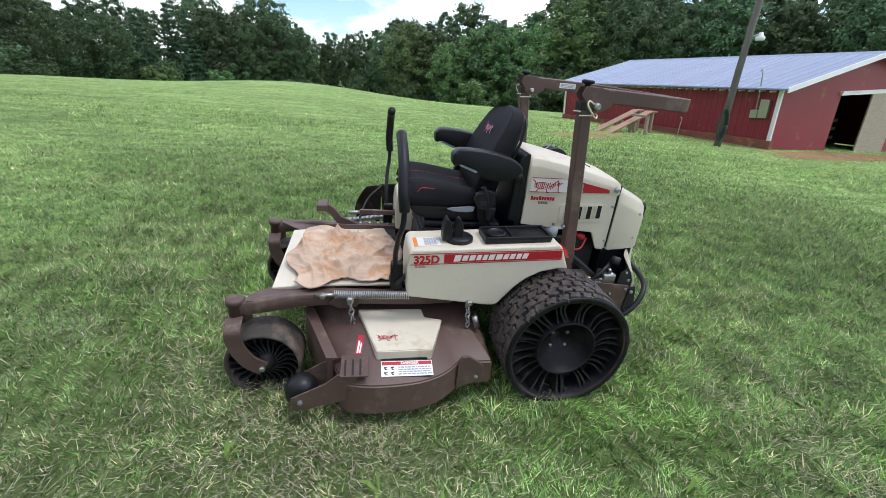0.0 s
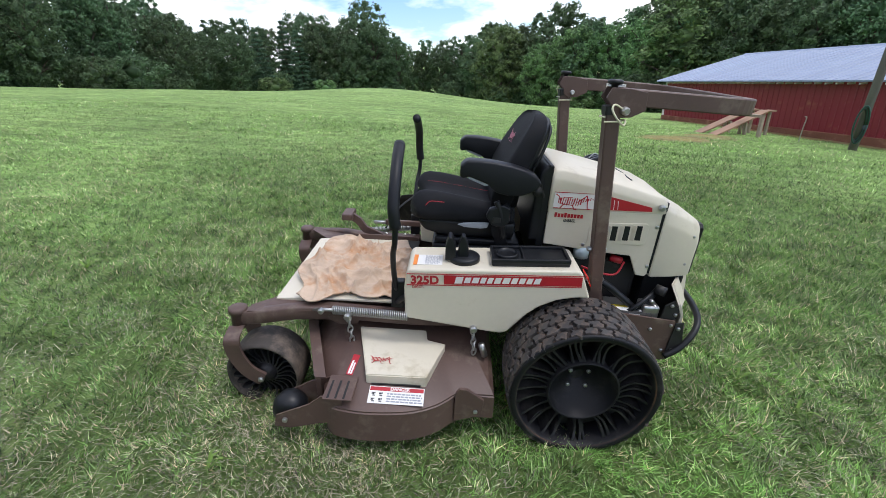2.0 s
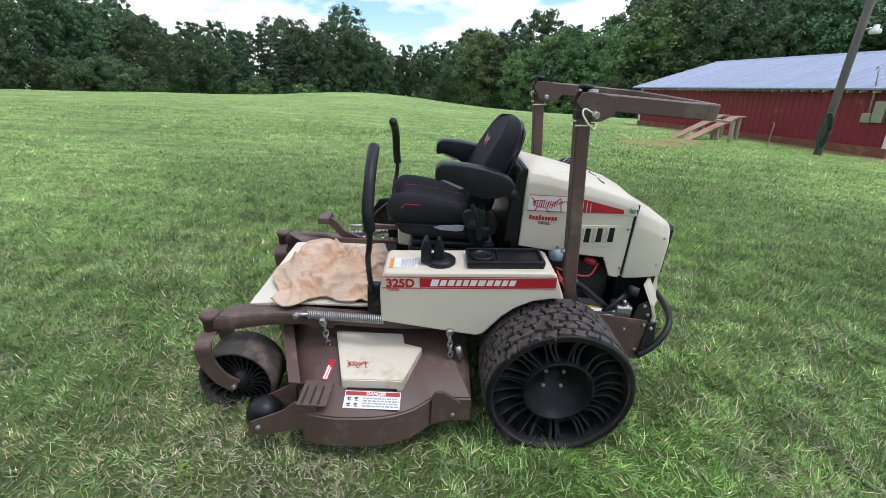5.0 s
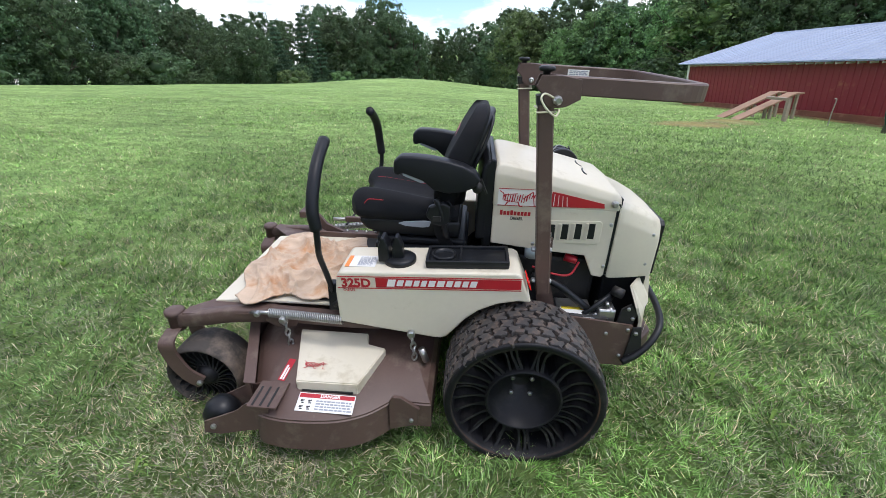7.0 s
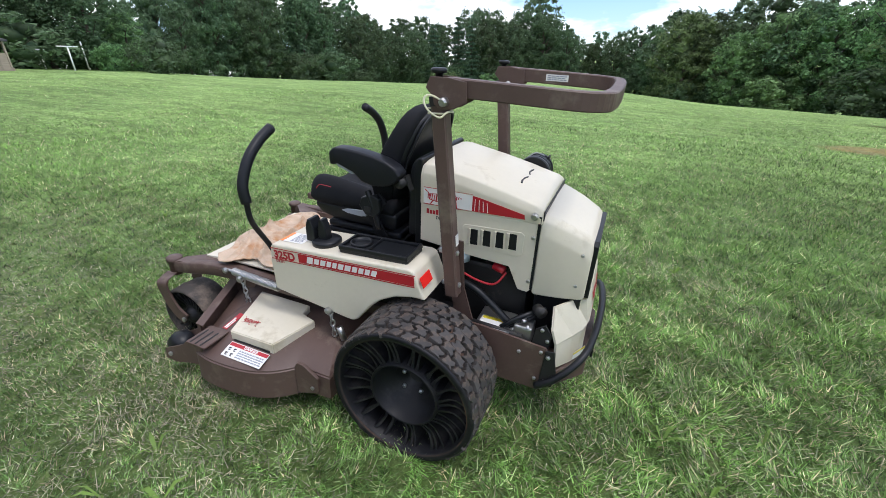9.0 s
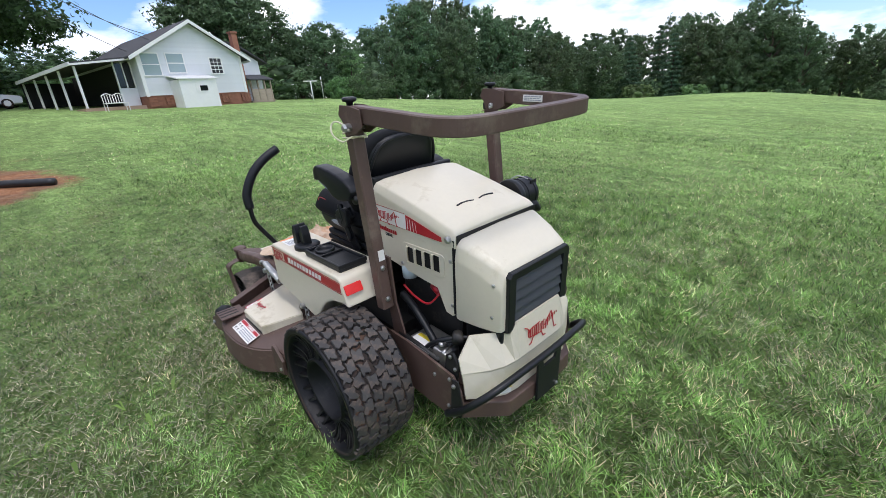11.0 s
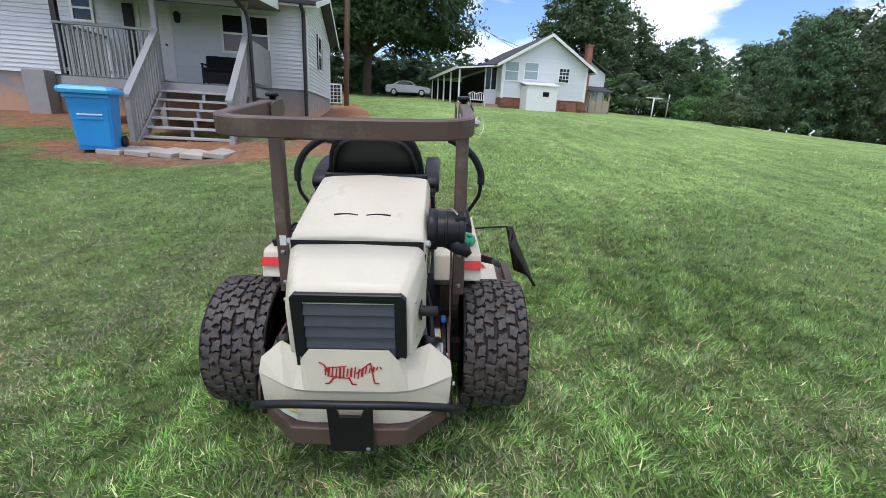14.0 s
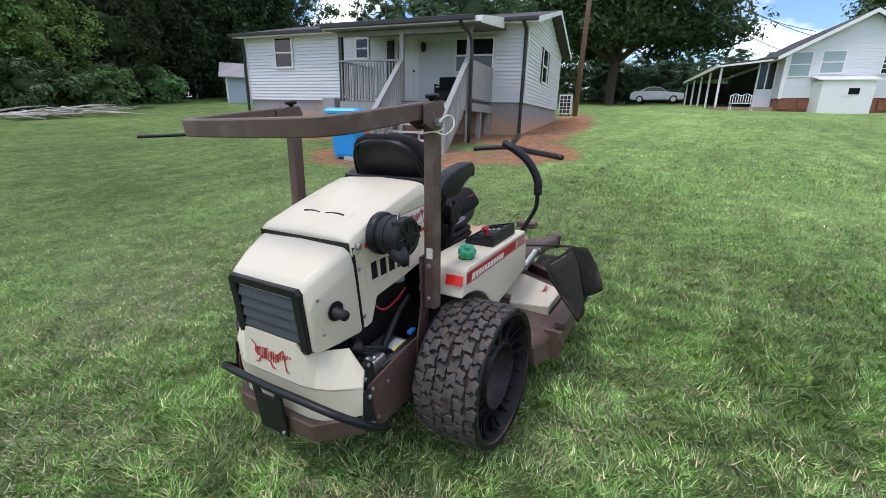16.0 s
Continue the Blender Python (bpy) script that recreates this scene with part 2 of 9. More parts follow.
# ---- the lie of the land ----
def land(x, y):
    x, y = np.asarray(x, float), np.asarray(y, float)
    yy = np.clip(y, 0, 75)
    z = -6 * np.tanh(0.088 * x / 6) - (0.02 * yy + 0.0007 * yy * yy) + 0.03 * np.clip(-y - 6, 0, 25) + 0.05 * np.clip(-y - 15, 0, 12)
    # a low swell across the far field and a shallow dip beside it
    far, bear = np.clip((np.hypot(x, y) - 14) / 30.0, 0, 1), np.degrees(np.arctan2(-x, y))
    z = z + far * far * (3 - 2 * far) * (0.95 * np.exp(-((bear - 9) / 14) ** 2) - 0.32 * np.exp(-((bear - 46) / 8) ** 2))
    z = z - 0.13 * np.exp(-((x + 6.3) ** 2 + (y + 5.4) ** 2) / 7.0)
    z = z - 0.12 * np.exp(-((x + 6.2) ** 2 + (y + 4.3) ** 2) / 2.2)
    near = np.exp(-(x * x + y * y) / 30.0)
    z = z + near * (-0.008 * x)
    return z + (1 - near) * 0.06 * np.sin(x * 0.31 + 1.0) * np.sin(y * 0.27)


def ground_at(x, y):
    return float(land(x, y))


# ---- ground ----
def ground_material():
    m = bpy.data.materials.new("lawn_soil")
    m.use_nodes = True
    n, l = m.node_tree.nodes, m.node_tree.links
    b = n["Principled BSDF"]
    b.inputs["Roughness"].default_value, b.inputs["Specular IOR Level"].default_value = 0.95, 0.15
    co = n.new("ShaderNodeTexCoord")

    def noise_(scale, detail=6, rough=0.6):
        t = n.new("ShaderNodeTexNoise")
        t.inputs["Scale"].default_value, t.inputs["Detail"].default_value, t.inputs["Roughness"].default_value = scale, detail, rough
        l.new(co.outputs["Object"], t.inputs["Vector"])
        return t.outputs["Fac"]

    def ramp(v, a, c, ca, cb):
        r = n.new("ShaderNodeValToRGB")
        r.color_ramp.elements[0].position, r.color_ramp.elements[1].position = a, c
        r.color_ramp.elements[0].color, r.color_ramp.elements[1].color = (*ca, 1), (*cb, 1)
        l.new(v, r.inputs["Fac"])
        return r.outputs["Color"]

    def mixed(f, a, c):
        x = n.new("ShaderNodeMix")
        x.data_type = "RGBA"
        l.new(f, x.inputs["Factor"]), l.new(a, x.inputs["A"]), l.new(c, x.inputs["B"])
        return x.outputs["Result"]

    def grey(v, lo, hi):
        r = n.new("ShaderNodeMapRange")
        r.inputs["From Min"].default_value, r.inputs["From Max"].default_value = lo, hi
        l.new(v, r.inputs["Value"])
        return r.outputs["Result"]

    def streaks(scale, stretch, turn, detail=6):
        mp = n.new("ShaderNodeMapping")
        mp.inputs["Rotation"].default_value, mp.inputs["Scale"].default_value = (0, 0, radians(turn)), stretch
        l.new(co.outputs["Object"], mp.inputs["Vector"])
        t = n.new("ShaderNodeTexNoise")
        t.inputs["Scale"].default_value, t.inputs["Detail"].default_value, t.inputs["Roughness"].default_value = scale, detail, 0.65
        l.new(mp.outputs["Vector"], t.inputs["Vector"])
        return t.outputs["Fac"]

    def times(a, v, lo, hi, f0=0.33, f1=0.67):
        r = n.new("ShaderNodeMapRange")
        r.inputs["From Min"].default_value, r.inputs["From Max"].default_value = f0, f1
        r.inputs["To Min"].default_value, r.inputs["To Max"].default_value = lo, hi
        l.new(v, r.inputs["Value"])
        x = n.new("ShaderNodeMix")
        x.data_type, x.blend_type = "RGBA", "MULTIPLY"
        x.inputs["Factor"].default_value = 1.0
        l.new(a, x.inputs["A"]), l.new(r.outputs["Result"], x.inputs["B"])
        return x.outputs["Result"]

    blades = ramp(noise_(75, 10, 0.85), 0.38, 0.62, (0.055, 0.090, 0.028), (0.405, 0.580, 0.190))
    broad = ramp(noise_(0.42, 6), 0.36, 0.64, (0.186, 0.300, 0.098), (0.315, 0.448, 0.145))
    half = n.new("ShaderNodeMath")
    half.operation = "MULTIPLY"
    half.inputs[1].default_value = 0.75
    l.new(noise_(6, 3), half.inputs[0])
    lawn = mixed(half.outputs[0], blades, broad)
    lawn = times(lawn, streaks(1.5, (0.22, 1.0, 1.0), 62), 0.80, 1.24)
    lawn = times(lawn, noise_(3.3, 8, 0.72), 0.64, 1.38)
    lawn = times(lawn, noise_(15, 7, 0.75), 0.50, 1.55)
    lawn = times(lawn, noise_(0.16, 3), 0.86, 1.16)
    dry = ramp(noise_(60, 5), 0.35, 0.65, (0.16, 0.14, 0.06), (0.34, 0.28, 0.15))
    lawn = mixed(grey(noise_(0.9, 8, 0.75), 0.60, 0.80), lawn, dry)
    # darker mottled ground colour under the thick turf round the mower
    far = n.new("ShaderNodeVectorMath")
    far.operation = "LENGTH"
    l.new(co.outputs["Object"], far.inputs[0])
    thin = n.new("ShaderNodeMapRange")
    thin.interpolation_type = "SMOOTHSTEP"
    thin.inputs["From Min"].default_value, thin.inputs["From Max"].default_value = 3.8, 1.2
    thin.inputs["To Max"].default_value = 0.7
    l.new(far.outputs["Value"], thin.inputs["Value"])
    near_ground = ramp(noise_(40, 8, 0.8), 0.35, 0.65, (0.030, 0.050, 0.014), (0.180, 0.255, 0.075))
    near_ground = mixed(grey(noise_(6, 7, 0.75), 0.58, 0.72), near_ground, ramp(noise_(90, 6, 0.8), 0.36, 0.64, (0.08, 0.065, 0.035), (0.38, 0.32, 0.19)))
    lawn = mixed(thin.outputs["Result"], lawn, near_ground)
    # the lawn colour is scaled down towards the house side of the yard
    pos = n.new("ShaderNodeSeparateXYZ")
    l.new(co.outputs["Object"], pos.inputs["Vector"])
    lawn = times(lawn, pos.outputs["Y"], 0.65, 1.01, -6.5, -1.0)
    # bare red clay in worn places and round the near house: soft-edged patches
    sep = n.new("ShaderNodeSeparateXYZ")
    l.new(co.outputs["Object"], sep.inputs["Vector"])
    edge = noise_(1.4, 6, 0.65)
    clay = mixed(grey(noise_(1.1, 5, 0.6), 0.42, 0.60), ramp(noise_(6, 10, 0.8), 0.34, 0.64, (0.15, 0.075, 0.045), (0.42, 0.27, 0.18)), ramp(noise_(7, 10, 0.8), 0.34, 0.64, (0.26, 0.10, 0.045), (0.58, 0.30, 0.16)))
    for (cx, cy, rx, ry, turn, power) in CLAY:
        mp = n.new("ShaderNodeMapping")
        mp.vector_type = "TEXTURE"
        mp.inputs["Location"].default_value = (cx, cy, 0)
        mp.inputs["Rotation"].default_value = (0, 0, radians(turn))
        mp.inputs["Scale"].default_value = (rx, ry, 1e4)
        l.new(co.outputs["Object"], mp.inputs["Vector"])
        ln = n.new("ShaderNodeVectorMath")
        ln.operation = "LENGTH"
        l.new(mp.outputs["Vector"], ln.inputs[0])
        k = n.new("ShaderNodeMath")
        k.operation = "MULTIPLY_ADD"
        k.inputs[1].default_value, k.inputs[2].default_value = 1.3, -0.65
        l.new(edge, k.inputs[0])
        s = n.new("ShaderNodeMath")
        s.operation = "ADD"
        l.new(ln.outputs["Value"], s.inputs[0]), l.new(k.outputs[0], s.inputs[1])
        r = n.new("ShaderNodeMapRange")
        r.inputs["From Min"].default_value, r.inputs["From Max"].default_value = 1.15, 0.85
        r.inputs["To Max"].default_value = power
        l.new(s.outputs[0], r.inputs["Value"])
        lawn = mixed(r.outputs["Result"], lawn, clay)
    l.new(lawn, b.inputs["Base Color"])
    bp = n.new("ShaderNodeBump")
    bp.inputs["Strength"].default_value, bp.inputs["Distance"].default_value = 0.9, 0.06
    l.new(noise_(38, 8, 0.8), bp.inputs["Height"])
    l.new(bp.outputs["Normal"], b.inputs["Normal"])
    return m


# worn clay: centre x, y, half sizes, turn, strength
CLAY = [(-9.7, -9.0, 6.4, 1.7, 98, 1.0), (-6.9, -5.0, 2.5, 1.25, 98, 1.0), (-15.2, -3.75, 7.4, 1.25, 8, 1.0), (-8.6, -2.3, 1.9, 1.0, 30, 1.0), (-8.9, -14.0, 1.5, 0.45, 25, 0.9), (-7.0, -2.3, 0.9, 0.4, 80, 0.8),
        (6.0, 11.4, 1.2, 0.9, 25, 0.55), (11.4, 15.6, 6.4, 0.5, 102.5, 0.7), (14.6, 9.9, 3.2, 0.9, 12.5, 0.85), (7.6, 12.6, 1.0, 0.8, 40, 0.5), (-16.5, -4.0, 1.6, 0.8, 0, 0.7)]
SOIL = ground_material()


def build_ground():
    # one sheet: fine near the mower, coarse to the horizon
    k = np.concatenate([np.linspace(0, 20, 61), 20 + np.cumsum(np.linspace(0.6, 60, 36))])
    ax = np.concatenate([-k[:0:-1], k])
    gx, gy = np.meshgrid(ax, ax, indexing="ij")
    gz = land(gx, gy)
    n = len(ax)
    co = np.stack([gx, gy, gz], -1).reshape(-1, 3)
    i = np.arange(n * n).reshape(n, n)
    quads = np.stack([i[:-1, :-1], i[1:, :-1], i[1:, 1:], i[:-1, 1:]], -1).reshape(-1, 4)
    me = bpy.data.meshes.new("ground")
    me.from_pydata(co.tolist(), [], quads.tolist())
    me.polygons.foreach_set("use_smooth", [True] * len(me.polygons))
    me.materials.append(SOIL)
    return tagged(new("ground", me), "mown green lawn with dry patches and bare red clay", "lawn", kind="structure")


build_ground()


# ---- grass blades ----
def grass_material():
    m = bpy.data.materials.new("grass_blade")
    m.use_nodes = True
    n, l = m.node_tree.nodes, m.node_tree.links
    b = n["Principled BSDF"]
    b.inputs["Roughness"].default_value, b.inputs["Specular IOR Level"].default_value = 0.42, 0.4
    at = n.new("ShaderNodeVertexColor")
    at.layer_name = "tone"
    geo = n.new("ShaderNodeNewGeometry")
    r = n.new("ShaderNodeMapRange")
    r.inputs["To Min"].default_value, r.inputs["To Max"].default_value = 0.26, 1.85
    l.new(geo.outputs["Random Per Island"], r.inputs["Value"])
    mx = n.new("ShaderNodeMix")
    mx.data_type, mx.blend_type = "RGBA", "MULTIPLY"
    mx.inputs["Factor"].default_value = 1.0
    l.new(at.outputs["Color"], mx.inputs["A"]), l.new(r.outputs["Result"], mx.inputs["B"])
    l.new(mx.outputs["Result"], b.inputs["Base Color"])
    tr = n.new("ShaderNodeBsdfTranslucent")
    l.new(mx.outputs["Result"], tr.inputs["Color"])
    ms = n.new("ShaderNodeMixShader")
    ms.inputs["Fac"].default_value = 0.42
    l.new(b.outputs["BSDF"], ms.inputs[1]), l.new(tr.outputs["BSDF"], ms.inputs[2])
    l.new(ms.outputs["Shader"], n["Material Output"].inputs["Surface"])
    return m


BLADE = grass_material()


def patchy(x, y, s, seed, terms=9):
    """Smooth random field in 0..1, by summed sines."""
    rs = np.random.RandomState(seed)
    v = np.zeros_like(x)
    for k in range(terms):
        a, f, p = rs.rand() * 6.28, s * (0.5 + 1.8 * rs.rand()), rs.rand() * 6.28
        v += np.sin((x * np.cos(a) + y * np.sin(a)) * f + p)
    return 1 / (1 + np.exp(-v * 0.8 * np.sqrt(9 / terms)))


def leaf_mesh(name, tri, tone, label):
    """Thin three-cornered blades, each with one tone."""
    n = len(tri)
    me = bpy.data.meshes.new(name)
    me.vertices.add(n * 3), me.loops.add(n * 3), me.polygons.add(n)
    me.vertices.foreach_set("co", tri.astype(np.float32).ravel())
    me.loops.foreach_set("vertex_index", np.arange(n * 3, dtype=np.int32))
    me.polygons.foreach_set("loop_start", np.arange(0, n * 3, 3, dtype=np.int32))
    me.update(calc_edges=True)
    att = me.color_attributes.new("tone", "FLOAT_COLOR", "POINT")
    att.data.foreach_set("color", np.repeat(np.concatenate([tone, np.ones((n, 1))], 1), 3, 0).astype(np.float32).ravel())
    me.materials.append(BLADE)
    return tagged(new(name, me), label, "grass", kind="stuff")


def lush(x, y):
    """Where the grass stands thick and fresh: mostly behind and to the far side of the mower."""
    worn = 1 / (1 + np.exp((y + 0.5) * 3.2)) / (1 + np.exp((x - 1.0) * 2.4))
    return np.clip(0.52 * patchy(x, y, 0.6, 41) + 0.34 * patchy(x, y, 2.1, 42) + 0.26 / (1 + np.exp(-(x - 0.9) * 1.6)) + 0.10 / (1 + np.exp(-(y - 1.5))) - 0.52 * worn + 0.03, 0, 1)


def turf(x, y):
    """Scales the blade colour: darker on the house side and behind the mower."""
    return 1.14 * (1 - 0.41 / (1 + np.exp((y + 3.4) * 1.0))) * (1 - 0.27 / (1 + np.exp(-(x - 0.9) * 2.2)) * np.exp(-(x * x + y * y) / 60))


def drifts(x, y):
    """Small dry patches, thickest where the turf is worn."""
    return patchy(x, y, 8.0, 88, 22) * patchy(x, y, 2.4, 89) * np.clip(1.15 - lush(x, y), 0.1, 1)


def clumped(x, y, seed):
    """Draws scattered points together into loose tufts a few centimetres across."""
    rs = np.random.RandomState(seed)
    for k in range(7):
        a, f, p = rs.rand() * 6.28, 45 + 70 * rs.rand(), rs.rand() * 6.28
        s = 0.42 / f * np.sin((x * np.cos(a) + y * np.sin(a)) * f + p)
        x, y = x + s * np.cos(a), y + s * np.sin(a)
    return x, y


def blades(name, x, y, lo, hi, width, lean, seed, label, straw=0.10, tuft=13.0, deep=0.75):
    rs = np.random.RandomState(seed)
    n = len(x)
    z, lu = land(x, y), lush(x, y)
    az, h, ln = rs.rand(n) * 6.283, lo + (hi - lo) * rs.rand(n) ** 1.5, lean * (0.35 + 0.9 * rs.rand(n))
    h *= 0.62 + 1.0 * lu ** 1.5
    w = width * (0.6 + 0.8 * rs.rand(n)) * (1.0 + 0.6 * lu)
    az = np.where(rs.rand(n) < 0.6, patchy(x, y, 2.3, 61) * 5 + patchy(x, y, tuft, 62, 20) * 5 + 0.5 * rs.normal(size=n), az)
    dx, dy = np.cos(az), np.sin(az)
    is_straw = rs.rand(n) < straw * (0.3 + 1.6 * patchy(x, y, 1.9, 77) * (1.3 - lu) + 1.3 * drifts(x, y))
    tw = az + rs.normal(size=n) * 0.7
    sx, sy = -np.sin(tw) * w, np.cos(tw) * w
    p0 = np.stack([x - sx, y - sy, z - 0.006], -1)
    p1 = np.stack([x + sx, y + sy, z - 0.006], -1)
    t = np.stack([x + dx * h * ln, y + dy * h * ln, z + h * np.sqrt(np.clip(1 - (ln * 0.55) ** 2, 0.12, 1))], -1)
    short, fresh, pale, st = (np.array(q) for q in ((0.184, 0.318, 0.096), (0.160, 0.284, 0.064), (0.40, 0.50, 0.235), (0.64, 0.54, 0.35)))
    k = np.clip(0.35 * rs.rand(n) + 1.1 * lu - 0.2, 0, 1)[:, None]
    c = short + (fresh - short) * k
    c = np.where((rs.rand(n) < 0.15)[:, None], pale, c)
    c = np.where(is_straw[:, None], st * (0.55 + 0.6 * rs.rand(n)[:, None]), c)
    c = c * ((0.74 + 0.50 * patchy(x, y, 0.9, 31, 20)) * (1 - deep / 2 + deep * patchy(x, y, tuft, 33, 26)))[:, None]
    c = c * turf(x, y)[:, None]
    return leaf_mesh(name, np.stack([p0, p1, t], 1), c, label)


def clippings(n, r1, seed):
    """Thin dry stems left lying on the turf, in loose drifts."""
    rs = np.random.RandomState(seed + 1000)
    x, y = fading(n * 4, r1, seed, 0.55)
    keep = outside_house(x, y) & (rs.rand(len(x)) < np.clip(1.5 * drifts(x, y) ** 1.5 + 0.6 * (0.06 + 1.1 * patchy(x, y, 5.5, 51) ** 2) * (0.3 + 0.7 * patchy(x, y, 1.1, 52)) * 1.5 * np.clip(1.05 - lush(x, y), 0.04, 1) ** 2 + 0.5 * patchy(x, y, 4.5, 54) / (1 + np.exp((y + 0.7) * 3)) * np.clip(1.15 - lush(x, y), 0, 1), 0, 1))
    x, y = x[keep][:n], y[keep][:n]
    n = len(x)
    a = patchy(x, y, 1.3, 53) * 5 + rs.normal(size=n) * 0.9
    ln, w = 0.016 + 0.050 * rs.rand(n) ** 1.6, 0.0008 + 0.0012 * rs.rand(n)
    c = np.stack([x, y, land(x, y) + 0.010 + 0.026 * rs.rand(n)], -1)
    d = np.stack([np.cos(a), np.sin(a), 0.35 * rs.normal(size=n)], -1) * (ln / 2)[:, None]
    s = np.stack([-np.sin(a) * w, np.cos(a) * w, 0 * w], -1)
    tone = np.where((rs.rand(n) < 0.7)[:, None], np.array([0.62, 0.56, 0.40]), np.array([0.50, 0.55, 0.33])) * (0.35 + 0.8 * rs.rand(n) ** 1.3)[:, None]
    return leaf_mesh("grass_clippings", np.stack([c - d - s, c - d + s, c + d], 1), tone, "pale dry clippings strewn on the lawn")


def scatter(n, r0, r1, seed, power=1.0):
    rs = np.random.RandomState(seed)
    a, r = rs.rand(n) * 6.283, r0 + (r1 - r0) * rs.rand(n) ** power
    return -0.1 + r * np.cos(a), r * np.sin(a)


def outside_house(x, y):
    """Leaves the clay strip round the near house and the trodden ground bare."""
    keep = np.ones(len(x), bool)
    for cx, cy, rx, ry, turn, power in CLAY:
        a = radians(turn)
        u, v = (x - cx) * np.cos(a) + (y - cy) * np.sin(a), -(x - cx) * np.sin(a) + (y - cy) * np.cos(a)
        keep &= (u / rx) ** 2 + (v / ry) ** 2 > 1.0 - 0.35 * patchy(x, y, 5, 9)
    return keep


def fading(n, r1, seed, k):
    """Points thick round the mower and thinning smoothly outwards."""
    rs = np.random.RandomState(seed)
    a, r = rs.rand(n) * 6.283, r1 * rs.rand(n) ** k * (0.45 + 0.95 * rs.rand(n))
    return -0.2 + r * np.cos(a), r * np.sin(a)


gx_, gy_ = clumped(*fading(840000, 5.6, 3, 0.57), 21)
kp = outside_house(gx_, gy_)
blades("grass", gx_[kp], gy_[kp], 0.018, 0.060, 0.0026, 1.35, 11, "short mown grass blades with dry clippings")
clippings(86000, 4.8, 15)
gx_, gy_ = fading(380000, 22.0, 4, 0.72)
kp = outside_house(gx_, gy_) & (gx_ ** 2 + gy_ ** 2 > 3.0 + 14 * np.random.RandomState(2).rand(len(gx_)))
blades("grass", gx_[kp], gy_[kp], 0.020, 0.060, 0.0046, 1.2, 12, "mown lawn grass in soft tufts", straw=0.06, tuft=8.0, deep=0.9)
gx_, gy_ = scatter(60000, 12.0, 60.0, 5, 1.0)
kp = outside_house(gx_, gy_)
blades("grass", gx_[kp], gy_[kp], 0.022, 0.048, 0.007, 1.3, 13, "lawn grass of the far field", straw=0.03, tuft=4.0, deep=0.7)


# ---- the mower ----
mower = thing("riding_mower", pose(0, 0, 0, 1.3, 5.5, 0), "cream and brown zero-turn riding mower parked on the lawn", "lawn mower")


def tread_blocks(r, rr, w, blocks, rings, sign, kinds=8):
    """A few chunky block shapes with curved, interlocking sides and a notch, to be set round the tyre; each lies at angle 0."""
    rs = random.Random(5 + sign)
    out = []
    ha, hy = math.pi / blocks, w / rings / 2
    for q in range(kinds):
        bm = bmesh.new()
        bow = 0.26 * sign
        notch, deep = rs.randrange(3), rs.uniform(0.28, 0.48)
        ring = [(-1, -1), (-0.35, -1.10), (0.30, -0.88), (1, -1), (1 - bow, -0.5), (1, 0), (1 + bow, 0.5), (1, 1), (0.35, 1.10), (-0.30, 0.88), (-1, 1), (-1 + bow, 0.5), (-1, 0), (-1 - bow, -0.5)]
        ring = [(u + rs.uniform(-0.17, 0.17), v * (1.08 if abs(v) > 0.8 else 1) + rs.uniform(-0.24, 0.24)) for u, v in ring]
        k = (5, 8, 12)[notch]
        ring[k] = (ring[k][0] * (1 - deep), ring[k][1] * (1 - deep))
        lift = rs.uniform(-0.001, 0.001)
        def at(u, v, rad, g):
            a = ha * u * g
            return bm.verts.new((rad * math.cos(a), hy * v * g, rad * math.sin(a)))
        top = [at(u, v, r + lift, 0.75) for u, v in ring]
        mid = [at(u, v, r + lift - 0.0025, 0.81) for u, v in ring]
        bot = [at(u, v, rr, 0.86) for u, v in ring]
        n = len(ring)
        f = [bm.faces.new(top)]
        for p, o in ((top, mid), (mid, bot)):
            f += [bm.faces.new((p[k], o[k], o[(k + 1) % n], p[(k + 1) % n])) for k in range(n)]
        bmesh.ops.recalc_face_normals(bm, faces=f)
        me = bpy.data.meshes.new("tread_block")
        bm.to_mesh(me)
        bm.free()
        me.materials.append(BLOCKR)
        out.append(me)
    return out


BLOCKS = [tread_blocks(0.303, 0.287, 0.276, 34, 6, q) for q in (-1, 1)]


def wheel_tyre(parent, r, y0, y1, blocks, rings):
    """Shear band with tread blocks standing on it."""
    w = abs(y1 - y0)
    bm = bmesh.new()
    rr = r - 0.0145
    lathe(bm, [(rr - 0.022, -w / 2), (rr - 0.008, -w / 2), (rr - 0.002, -w / 2 + 0.02), (rr, 0), (rr - 0.002, w / 2 - 0.02), (rr - 0.008, w / 2), (rr - 0.022, w / 2)], 72, "y", closed=True)
    part("tyre_band", bm, RUBBER, parent, "airless rubber tyre band", True)
    rs = random.Random(15)
    for i in range(rings):
        yc = -w / 2 + w * (i + 0.5) / rings * 0.985 + 0.002
        tuck = -0.006 if i in (0, rings - 1) else 0.0
        for k in range(blocks):
            a = 360 * (k + (0.5 if i % 2 else 0) + rs.uniform(-0.05, 0.05)) / blocks
            child("tread_block", rs.choice(BLOCKS[i % 2]), parent, pose(0, yc + rs.uniform(-0.006, 0.006), 0, 0, a, 0) @ pose(tuck, 0, 0, rs.uniform(-9, 9), 0, 0) @ (Matrix() if rs.random() < 0.5 else Matrix.Rotation(math.pi, 4, "X")))


